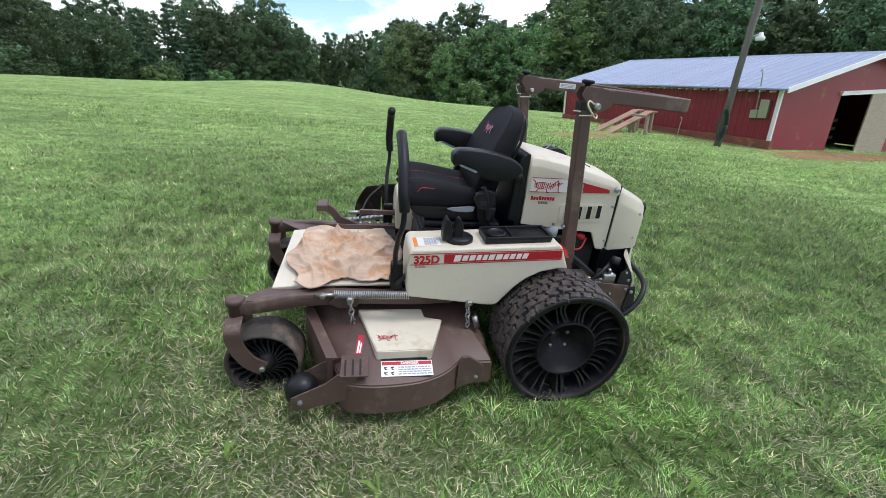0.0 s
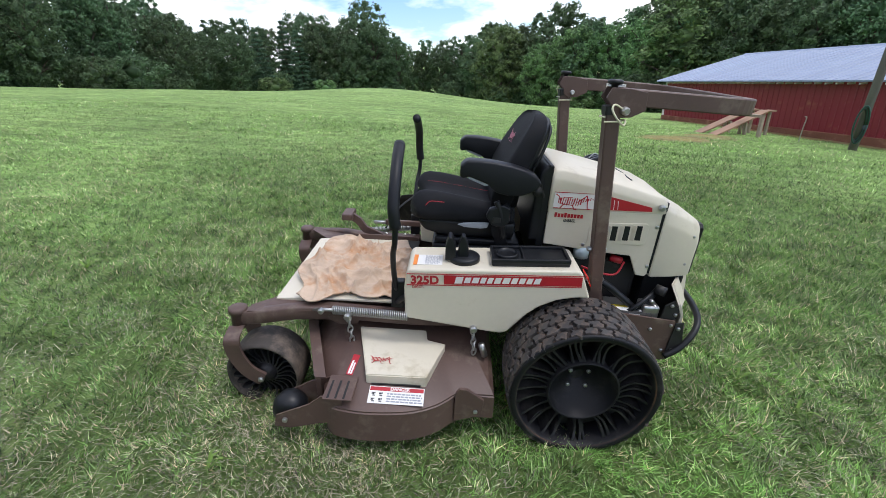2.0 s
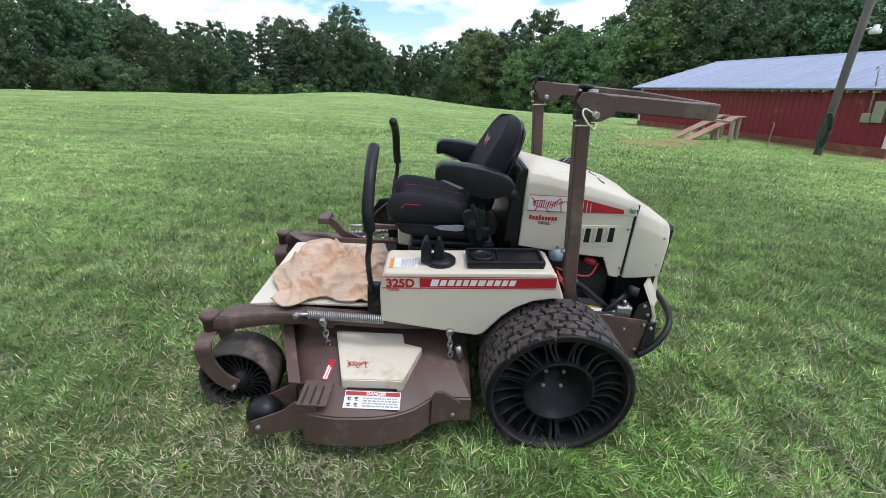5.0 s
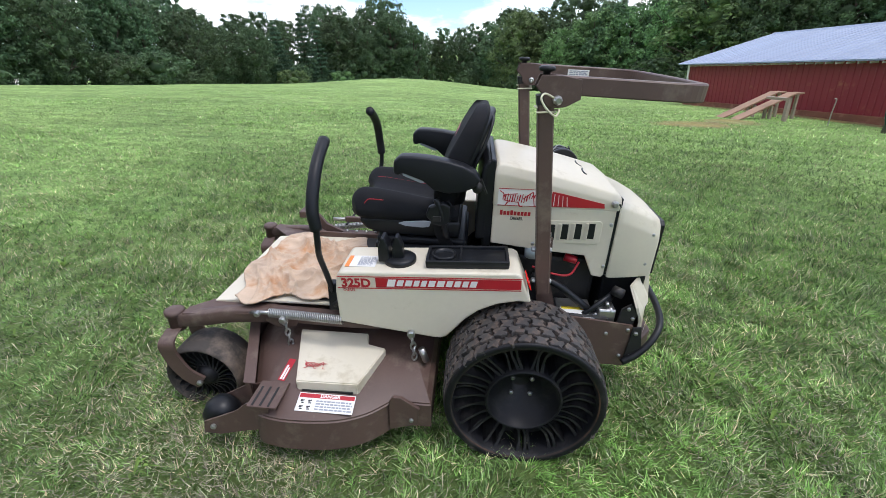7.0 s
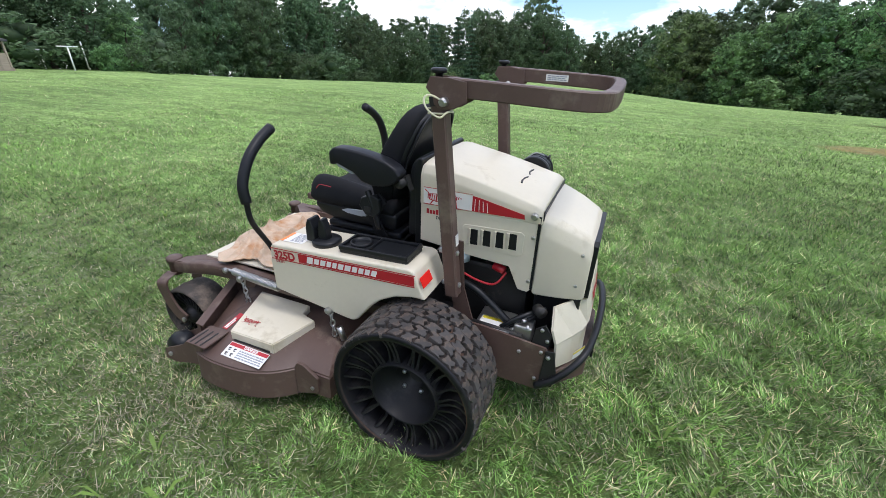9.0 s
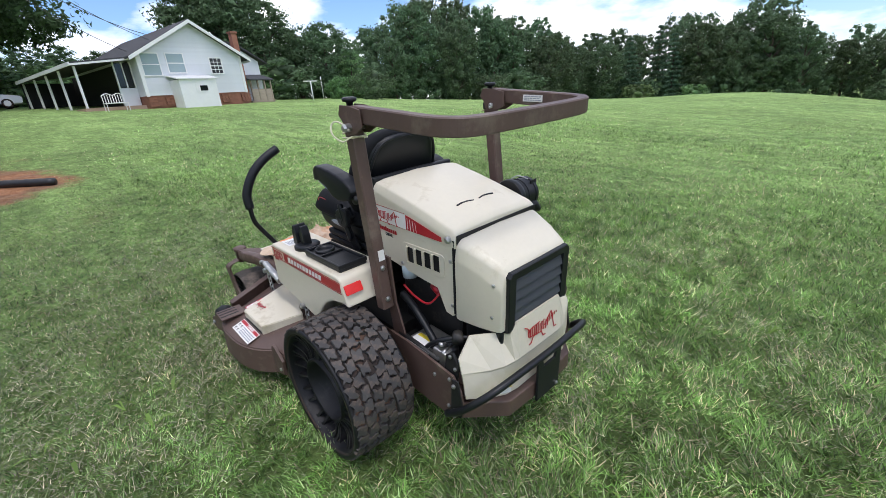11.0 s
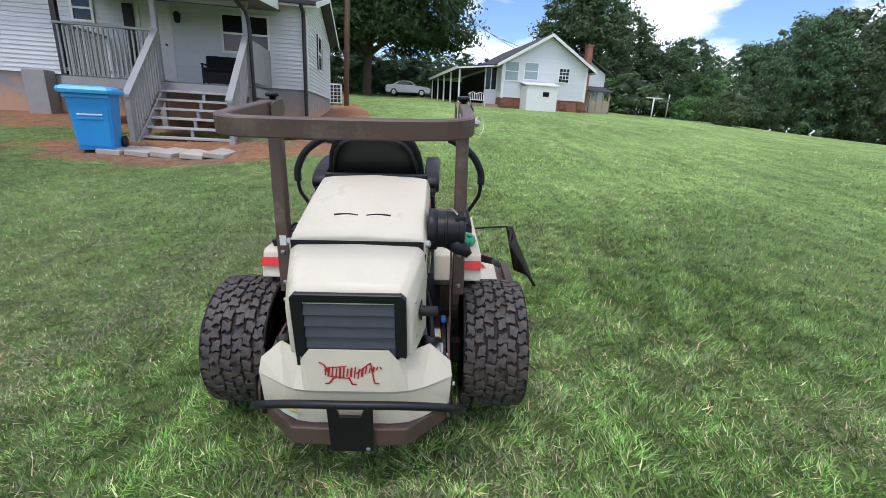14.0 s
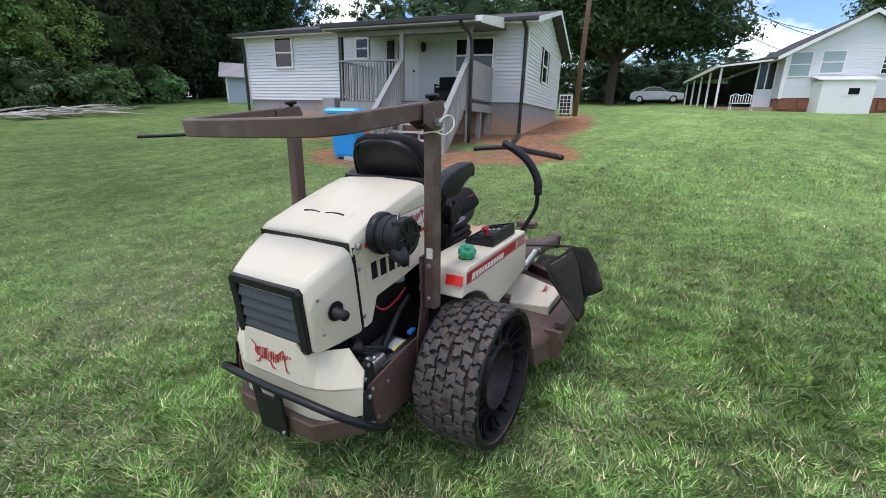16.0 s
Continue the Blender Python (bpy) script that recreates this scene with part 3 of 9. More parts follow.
def spoke_mesh(r0, r1, w, bend, thick):
    """One curved vane of an airless wheel, running out from the hub along +x."""
    bm = bmesh.new()
    rings = []
    for k in range(7):
        t = k / 6
        r = r0 + (r1 - r0) * t
        a = bend * math.sin(t * math.pi) * 0.5 + bend * 0.35 * t
        c, s = math.cos(a), math.sin(a)
        th = thick * (0.8 + 1.6 * abs(t - 0.5) ** 1.5)
        ww = w * (0.80 + 0.14 * t - 0.16 * math.sin(t * math.pi))
        rings.append([(r * c + th * s * q, yy * ww / 2, r * s - th * c * q) for q, yy in ((-0.5, -1), (0.5, -1), (0.5, 1), (-0.5, 1))])
    hull(bm, rings)
    me = bpy.data.meshes.new("spoke")
    bm.to_mesh(me)
    bm.free()
    me.materials.append(POLY)
    return me


SPOKE_BIG = spoke_mesh(0.138, 0.270, 0.25, 0.13, 0.010)
SPOKE_BACK = spoke_mesh(0.138, 0.270, 0.24, -0.06, 0.008)
SPOKE_SMALL = spoke_mesh(0.045, 0.148, 0.13, 0.50, 0.008)


def drive_wheel(side):
    hub = new("drive_wheel")
    hub.parent = mower
    hub.matrix_local = pose(-0.058, side * 0.562, 0.297)
    hub["label"] = "airless drive wheel with curved black spokes"
    wheel_tyre(hub, 0.303, -0.138, 0.138, 34, 6)
    o = side
    part("outer_ring", lathe(bmesh.new(), [(0.262, -0.125), (0.270, -0.138), (0.288, -0.141), (0.294, -0.134), (0.288, -0.126), (0.278, -0.12), (0.278, 0.12), (0.288, 0.126), (0.294, 0.134), (0.288, 0.141), (0.270, 0.138), (0.262, 0.125)], 72, "y", closed=True), POLY, hub, "smooth black outer ring", True)
    prof = [(0.001, o * -0.02), (0.035, o * -0.02), (0.04, o * 0.02), (0.075, o * 0.022), (0.078, o * 0.035), (0.124, o * 0.045), (0.132, o * 0.105), (0.137, o * 0.112), (0.143, o * 0.108), (0.144, o * -0.10), (0.12, o * -0.10)]
    part("rim", lathe(bmesh.new(), prof, 48, "y"), POLY, hub, "dished black steel rim", True)
    # wide dark disc added behind the spokes so the gaps look shaded
    part("hub_disc", lathe(bmesh.new(), [(0.001, o * -0.02), (0.262, o * 0.02), (0.262, o * 0.005), (0.001, o * -0.035)], 40, "y"), MATTE, hub)
    for k in range(4):
        a = radians(45 + 90 * k)
        bolt(hub, (0.052 * math.cos(a), o * 0.02, 0.052 * math.sin(a)), (0, o, 0), 0.009, 0.012)
    n = 38
    for k in range(n):
        child("spoke", SPOKE_BACK if k % 3 == 2 else SPOKE_BIG, hub, pose(0, 0, 0, 0, 360 * (k + 0.25 * math.sin(k * 2.4)) / n, 0))
    return hub


drive_wheel(-1), drive_wheel(1)


def caster(side):
    w = new("caster_wheel")
    w.parent = mower
    w.matrix_local = pose(-1.40, side * 0.462, 0.152)
    w["label"] = "small airless caster wheel with a dusty tread"
    part("tread_band", lathe(bmesh.new(), [(0.146, -0.078), (0.155, -0.082), (0.163, -0.07), (0.166, 0), (0.163, 0.07), (0.155, 0.082), (0.146, 0.078)], 56, "y", closed=True), CASTER_R, w, "dusty worn rubber band", True)
    part("hub", lathe(bmesh.new(), [(0.001, -0.075), (0.03, -0.075), (0.05, -0.05), (0.05, 0.05), (0.03, 0.075), (0.001, 0.075)], 24, "y"), POLY, w, "", True)
    # plate added behind the caster spokes to keep their gaps dark
    part("web", lathe(bmesh.new(), [(0.04, -0.012), (0.147, -0.012), (0.147, 0.012), (0.04, 0.012)], 32, "y", closed=True), POLY, w)
    for k in range(24):
        child("spoke", SPOKE_SMALL, w, pose(0, 0, 0, 0, 360 * k / 24, 0))
    fork = new("caster_fork")
    fork.parent = mower
    fork["label"] = "brown steel caster fork"
    for q in (-1, 1):
        y = side * 0.462 + q * 0.092
        line = smooth_line([(-1.508, side * 0.462 + q * 0.03, 0.372), (-1.505, y, 0.345), (-1.498, y, 0.27), (-1.455, y, 0.19), (-1.395, y, 0.148)], 6)
        bm = bmesh.new()
        rings = []
        for i, p in enumerate(line):
            t = (line[min(i + 1, len(line) - 1)] - line[max(i - 1, 0)])
            s = Vector((t.z, 0, -t.x)).normalized()
            hw = 0.034
            rings.append([p + s * hw + Vector((0, -0.006, 0)), p + s * hw + Vector((0, 0.006, 0)), p - s * hw + Vector((0, 0.006, 0)), p - s * hw + Vector((0, -0.006, 0))])
        hull(bm, rings)
        part("fork_arm", bm, BROWN, fork)
        bolt(fork, (-1.40, y + q * 0.006, 0.152), (0, q, 0), 0.013, 0.012)
    part("pivot_post", tube(bmesh.new(), [(-1.508, side * 0.46, 0.355), (-1.508, side * 0.46, 0.425), (-1.508, side * 0.46, 0.427), (-1.508, side * 0.46, 0.446), (-1.508, side * 0.46, 0.452)], 0.03, 18, radii=[0.032, 0.032, 0.039, 0.039, 0.03]), BROWN, fork, "capped pivot tube", True)
    # arm of the deck frame that holds it
    arm = smooth_line([(-1.505, side * 0.46, 0.405), (-1.40, side * 0.455, 0.415), (-1.27, side * 0.435, 0.43), (-1.12, side * 0.41, 0.425)], 5)
    part("caster_arm", tube(bmesh.new(), arm, 0, rect=(0.05, 0.062)), BROWN, mower, "", True)
    part("caster_arm_gusset", prism(bmesh.new(), [(-1.46, side * 0.43), (-1.46, side * 0.48), (-1.10, side * 0.44), (-1.10, side * 0.20), (-1.26, side * 0.24)], 0.438, 0.446, "z"), BROWN, mower)


caster(-1), caster(1)


def deck():
    d = new("mower_deck")
    d.parent = mower
    d["label"] = "brown steel mowing deck with scuffed paint"
    # plan of the top plate, left half bulging out past the wheels
    left = [(-1.215, -0.36), (-1.085, -0.69), (-1.045, -0.772), (-0.98, -0.797), (-0.88, -0.803), (-0.74, -0.788), (-0.635, -0.745), (-0.555, -0.676), (-0.48, -0.672), (-0.40, -0.672), (-0.40, -0.40)]
    right = [(-0.40, 0.40), (-0.40, 0.70), (-0.50, 0.735), (-0.62, 0.76), (-1.02, 0.76), (-1.085, 0.69), (-1.215, 0.36)]
    arc = [(q.x, q.y) for q in smooth_line([(x, y, 0) for x, y in left[1:8]], 4)]
    plan = left[:1] + arc + left[8:] + right
    bm = bmesh.new()
    lo = [bm.verts.new((x, y, 0.105 if x < -0.52 else 0.13)) for x, y in plan]
    top = [bm.verts.new((-0.84 + (x + 0.84) * 0.995, y * 0.992, 0.240 if abs(y) > 0.6 else 0.262)) for x, y in plan]
    mid = [bm.verts.new((-0.84 + (x + 0.84) * 0.95, y * 0.935, 0.262 if abs(y) > 0.6 else 0.290)) for x, y in plan]
    up = [bm.verts.new((-0.85 + (x + 0.85) * 0.78, y * 0.66, 0.318)) for x, y in plan]
    fs = [bm.faces.new(up)]
    k = len(plan)
    sharp = []
    for i in range(k):
        j = (i + 1) % k
        fs += [bm.faces.new((mid[i], mid[j], up[j], up[i])), bm.faces.new((top[i], top[j], mid[j], mid[i])), bm.faces.new((lo[i], lo[j], top[j], top[i]))]
    bmesh.ops.recalc_face_normals(bm, faces=fs)
    es = [e for e in bm.edges if e.verts[0] in top and e.verts[1] in top]
    bmesh.ops.bevel(bm, geom=es, offset=0.006, segments=2, affect="EDGES")
    shell = part("deck_shell", bm, BROWN, d, "", True)
    shell.data.set_sharp_from_angle(angle=radians(24))
    # skirt trim and front wall
    part("front_baffle", bx(-1.238, -1.218, -0.36, 0.36, 0.12, 0.335, 0.003), BROWN, d)
    for s in (-1, 1):
        part("front_baffle", hull(bmesh.new(), [[(x, s * y, 0.12), (x - 0.020, s * y, 0.12), (x - 0.020, s * y, z), (x - 0.026, s * y, z + 0.004), (x + 0.020, s * y, z + 0.004), (x + 0.020, s * y, z - 0.003), (x, s * y, z - 0.003)] for x, y, z in ((-1.218, 0.362, 0.335), (-1.092, 0.690, 0.300))]), BROWN, d)
    part("side_trim", prism(bmesh.new(), [(-0.56, 0.12), (-0.45, 0.155), (-0.445, 0.235), (-0.515, 0.285), (-0.545, 0.285), (-0.56, 0.262)], -0.690, -0.676, bev=0.002), BROWN, d)
    bolt(d, (-0.475, -0.690, 0.178), (0, -1, 0), 0.009)
    # front corner bracket with the anti-scalp roller
    for s in (-1, 1):
        if s < 0:
            part("roller_bracket", prism(bmesh.new(), [(-1.26, 0.12), (-1.20, 0.115), (-1.08, 0.15), (-0.99, 0.165), (-0.99, 0.285), (-1.07, 0.285), (-1.12, 0.24), (-1.20, 0.20), (-1.25, 0.175)], s * 0.775, s * 0.768), BROWN, d)
            part("roller_bracket", prism(bmesh.new(), [(-1.26, 0.13), (-1.18, 0.12), (-1.05, 0.20), (-1.05, 0.285), (-1.14, 0.255), (-1.25, 0.185)], s * 0.662, s * 0.655), BROWN, d)
            part("height_plate", bx(-1.06, -0.95, -0.79, -0.66, 0.284, 0.292, 0.002), BROWN, d)
            for q in range(3):
                part("height_slot", bx(-1.045 + q * 0.03, -1.037 + q * 0.03, -0.785, -0.69, 0.288, 0.2935), MATTE, d)
        roller = lathe(bmesh.new(), [(0.001, -0.05), (0.035, -0.05), (0.058, -0.038), (0.07, 0), (0.058, 0.038), (0.035, 0.05), (0.001, 0.05)], 28, "y", (-1.215, s * 0.712, 0.165))
        part("anti_scalp_roller", roller, BLACK, d, "rounded black anti-scalp roller", True)
        bolt(d, (-1.215, s * 0.776, 0.158), (0, s, 0), 0.011, 0.01)
    # cream belt covers
    for s in (-1, 1):
        cov = new("belt_cover")
        cov.parent = d
        cov["label"] = "cream painted belt cover"
        plan_c = [(-0.995, s * 0.40), (-0.915, s * 0.68), (-0.68, s * 0.675), (-0.61, s * 0.48), (-0.69, s * 0.46), (-0.70, s * 0.40)]
        bm = bmesh.new()
        topv = [bm.verts.new((x, y, 0.350 - (abs(y) - 0.40) * 0.10)) for x, y in plan_c]
        botv = [bm.verts.new((x, y, 0.350 - (abs(y) - 0.40) * 0.10 - (0.062 if abs(y) > 0.6 else 0.04))) for x, y in plan_c]
        fs = [bm.faces.new(topv)]
        for i in range(6):
            j = (i + 1) % 6
            fs.append(bm.faces.new((topv[i], botv[i], botv[j], topv[j])))
        bmesh.ops.recalc_face_normals(bm, faces=fs)
        bmesh.ops.bevel(bm, geom=[e for e in bm.edges if len(e.link_faces) == 2], offset=0.004, segments=2, affect="EDGES")
        part("cover_panel", bm, CREAM, cov)
        part("cover_gap", prism(bmesh.new(), [(-0.895, s * 0.686), (-0.70, s * 0.681), (-0.70, s * 0.60), (-0.895, s * 0.60)], 0.262, 0.283, "z"), MATTE, cov)
        logo(cov, Matrix.Translation((-0.865, s * 0.60, 0.3345)) @ Euler((radians(5.7), 0, 0 if s < 0 else math.pi)).to_matrix().to_4x4(), 0.10)
    # warning decals
    plate = new("warning_decal")
    plate.parent = d
    plate["label"] = "red and white danger decal with small print"
    plate.matrix_local = Matrix.Translation((-0.79, -0.727, 0.2685)) @ Euler((radians(17.5), 0, 0)).to_matrix().to_4x4()
    decal(plate, 0.215, 0.072, "DANGER")
    strip = new("red_decal_strip")
    strip.parent = d
    strip.matrix_local = pose(-0.985, -0.60, 0.2985, 14.5, 0, -8)
    part("decal_backing", bx(-0.014, 0.014, -0.05, 0.05, 0.0, 0.0015), RED, strip)
    part("decal_print", box(box(bmesh.new(), -0.008, 0.0, -0.045, 0.02, 0.0015, 0.0022), 0.003, 0.009, -0.045, 0.01, 0.0015, 0.0022), WHITE, strip)
    # lift chains
    for (cx, cy) in ((-1.03, -0.47), (-0.50, -0.50)):
        for k in range(5):
            lk = bmesh.new()
            a = [(0.010 * math.cos(t), 0, 0.018 * math.sin(t)) for t in (2 * math.pi * i / 10 for i in range(11))]
            tube(lk, a, 0.0042, 6)
            o = part("chain_link", lk, STEEL, d, "", True)
            o.matrix_local = pose(cx + 0.003 * k, cy, 0.435 - k * 0.027, 0, 4, 90 * (k % 2) + 20)
        bolt(d, (cx, cy - 0.012, 0.452), (0, -1, 0), 0.016, 0.014)
    part("grease_cylinder", tube(bmesh.new(), [(-0.46, -0.50, 0.37), (-0.44, -0.50, 0.31)], 0.014, 10), STEEL, d, "", True)
    # discharge chute on the right
    ch = new("discharge_chute")
    ch.parent = d
    ch["label"] = "folded-up black rubber discharge chute"
    def sheet(a, b, c, e, bulge, rounded_end=0.0):
        """A bent rubber sheet between edge a-b and edge c-e."""
        bm = bmesh.new()
        a, b, c, e = Vector(a), Vector(b), Vector(c), Vector(e)
        out = (b - a).cross(c - a).normalized()
        grid = []
        for i in range(9):
            row = []
            for k in range(9):
                u, v = i / 8, k / 8
                cut = rounded_end * max(0.0, u - 0.45) ** 2 * abs(2 * v - 1) ** 2
                u -= cut
                p = a.lerp(b, v).lerp(c.lerp(e, v), u) + out * bulge * (math.sin(u * math.pi) * 0.7 + 0.5 * math.sin(v * math.pi) * (1 - u))
                row.append(bm.verts.new(p))
            grid.append(row)
        for i in range(8):
            for k in range(8):
                bm.faces.new((grid[i][k], grid[i][k + 1], grid[i + 1][k + 1], grid[i + 1][k]))
        bmesh.ops.recalc_face_normals(bm, faces=bm.faces[:])
        bmesh.ops.solidify(bm, geom=bm.faces[:], thickness=0.009)
        return bm

    part("chute_flap", sheet((-0.860, 0.737, 0.612), (-0.805, 0.807, 0.335), (-0.518, 0.711, 0.622), (-0.517, 0.874, 0.372), -0.045), CHUTE, ch, "", True)
    part("chute_flap", sheet((-0.860, 0.739, 0.614), (-0.860, 0.812, 0.325), (-0.998, 0.800, 0.572), (-1.062, 0.900, 0.312), 0.02, 0.8), CHUTE, ch, "", True)
    part("chute_fold", tube(bmesh.new(), smooth_line([(-0.860, 0.741, 0.617), (-0.838, 0.775, 0.47), (-0.830, 0.808, 0.33)], 5), 0.010, 8), CHUTE, ch, "", True)
    part("chute_edge", tube(bmesh.new(), smooth_line([(-0.860, 0.739, 0.615), (-0.70, 0.738, 0.628), (-0.518, 0.711, 0.624), (-0.502, 0.79, 0.50), (-0.517, 0.874, 0.372)], 5), 0.007, 8), CHUTE, ch, "rolled rubber edge", True)
    part("chute_bracket", bx(-1.02, -0.60, 0.74, 0.79, 0.255, 0.29, 0.004), BROWN, ch)
    part("chute_rod", tube(bmesh.new(), smooth_line([(-1.0, 0.36, 0.52), (-0.95, 0.58, 0.57), (-0.86, 0.73, 0.615)], 4), 0.006, 6), MATTE, ch)
    part("side_plate", bx(-0.56, -0.54, 0.70, 0.79, 0.11, 0.27, 0.003), BROWN, d)


def bars(parent, m, w, h, rows, material, seed=1):
    """Lines of print too small to read."""
    rs = random.Random(seed)
    bm = bmesh.new()
    for i in range(rows):
        y = h / 2 - (i + 0.5) * h / rows
        x = -w / 2
        while x < w / 2 - 0.004:
            l = min(rs.uniform(0.006, 0.018), w / 2 - x)
            box(bm, x, x + l, y - h / rows * 0.28, y + h / rows * 0.28, 0, 0.0006)
            x += l + 0.003
    o = part("print_bars", bm, material, parent)
    o.matrix_local = m
    return o


def decal(parent, w, h, word):
    part("backing", bx(-w / 2, w / 2, -h / 2, h / 2, 0, 0.0012), WHITE, parent)
    part("header_band", bx(-w / 2 + 0.003, w / 2 - 0.003, h / 2 - h * 0.27, h / 2 - 0.003, 0.0012, 0.002), RED, parent)
    text_mesh("lettering", word, h * 0.26, WHITE, parent, Matrix.Translation((-w * 0.12, h / 2 - h * 0.23, 0.0024)), 0.0006)
    bars(parent, Matrix.Translation((w * 0.15, -h * 0.14, 0.0012)), w * 0.64, h * 0.58, 4, BLUEINK, 3)
    for i in range(2):
        for j in range(2):
            x, y, b = -w * 0.415 + i * w * 0.13, -h * 0.30 + j * h * 0.33, bmesh.new()
            box(box(box(b, x - w * 0.03, x + w * 0.012, y - h * 0.02, y + h * 0.09, 0.0012, 0.0018), x - w * 0.015, x + w * 0.035, y - h * 0.11, y - h * 0.05, 0.0012, 0.0018), x + w * 0.015, x + w * 0.035, y + h * 0.02, y + h * 0.1, 0.0012, 0.0018)
            part("pictogram", b, INK, parent)


def logo(parent, m, w, material=None):
    """The maker's red mark as plain strokes and hollow blocks."""
    bm = bmesh.new()

    def stroke(a, b, t):
        p, q = Vector((a[0] * w, a[1] * w, 0.001)), Vector((b[0] * w, b[1] * w, 0.001))
        s = Vector((-(q - p).y, (q - p).x, 0)).normalized() * t * w / 2
        lo = [bm.verts.new(v - Vector((0, 0, 0.001))) for v in (p - s, p + s, q + s, q - s)]
        hi = [bm.verts.new(v) for v in (p - s, p + s, q + s, q - s)]
        bm.faces.new(hi)
        for k in range(4):
            bm.faces.new((lo[k], lo[(k + 1) % 4], hi[(k + 1) % 4], hi[k]))

    for i in range(15):
        x = -0.37 + i * 0.056
        top, low = 0.085 - 0.10 * max(0.0, (i - 8) / 6) ** 2 + 0.02 * math.sin(i * 2.1), -0.085 + 0.085 * max(0.0, (i - 8) / 6) + 0.02 * math.sin(i * 1.3 + 1)
        lift = 0.10 * max(0.0, (i - 9) / 5)
        stroke((x, low + lift), (x + 0.022, top + lift), 0.020 if i % 3 else 0.030)
    stroke((-0.39, 0.07), (-0.08, 0.11), 0.016), stroke((-0.39, -0.06), (-0.06, -0.10), 0.016), stroke((-0.41, 0.06), (-0.41, -0.05), 0.022)
    for a, b, t in (((-0.5, 0.17), (-0.42, 0.12), 0.02), ((-0.42, 0.12), (-0.36, 0.0), 0.024), ((-0.28, -0.08), (-0.36, -0.19), 0.024), ((-0.36, -0.19), (-0.42, -0.19), 0.02), ((-0.06, -0.08), (-0.01, -0.2), 0.024), ((-0.01, -0.2), (0.06, -0.2), 0.02), ((0.05, -0.02), (0.27, 0.17), 0.02), ((0.27, 0.17), (0.33, -0.18), 0.022), ((0.33, -0.18), (0.40, -0.18), 0.02)):
        stroke(a, b, t)
    bmesh.ops.recalc_face_normals(bm, faces=bm.faces[:])
    o = part("maker_mark", bm, material or RED, parent, "red maker's mark")
    o.matrix_local = m
    return o


deck()


# frames of sides: a plane facing -y, +y or +x, with letters upright
def facing(x, y, z, which):
    r = {"-y": (90, 0, 0), "+y": (90, 0, 180), "+x": (90, 0, 90), "up": (0, 0, 0)}[which]
    return pose(x, y, z, *r)


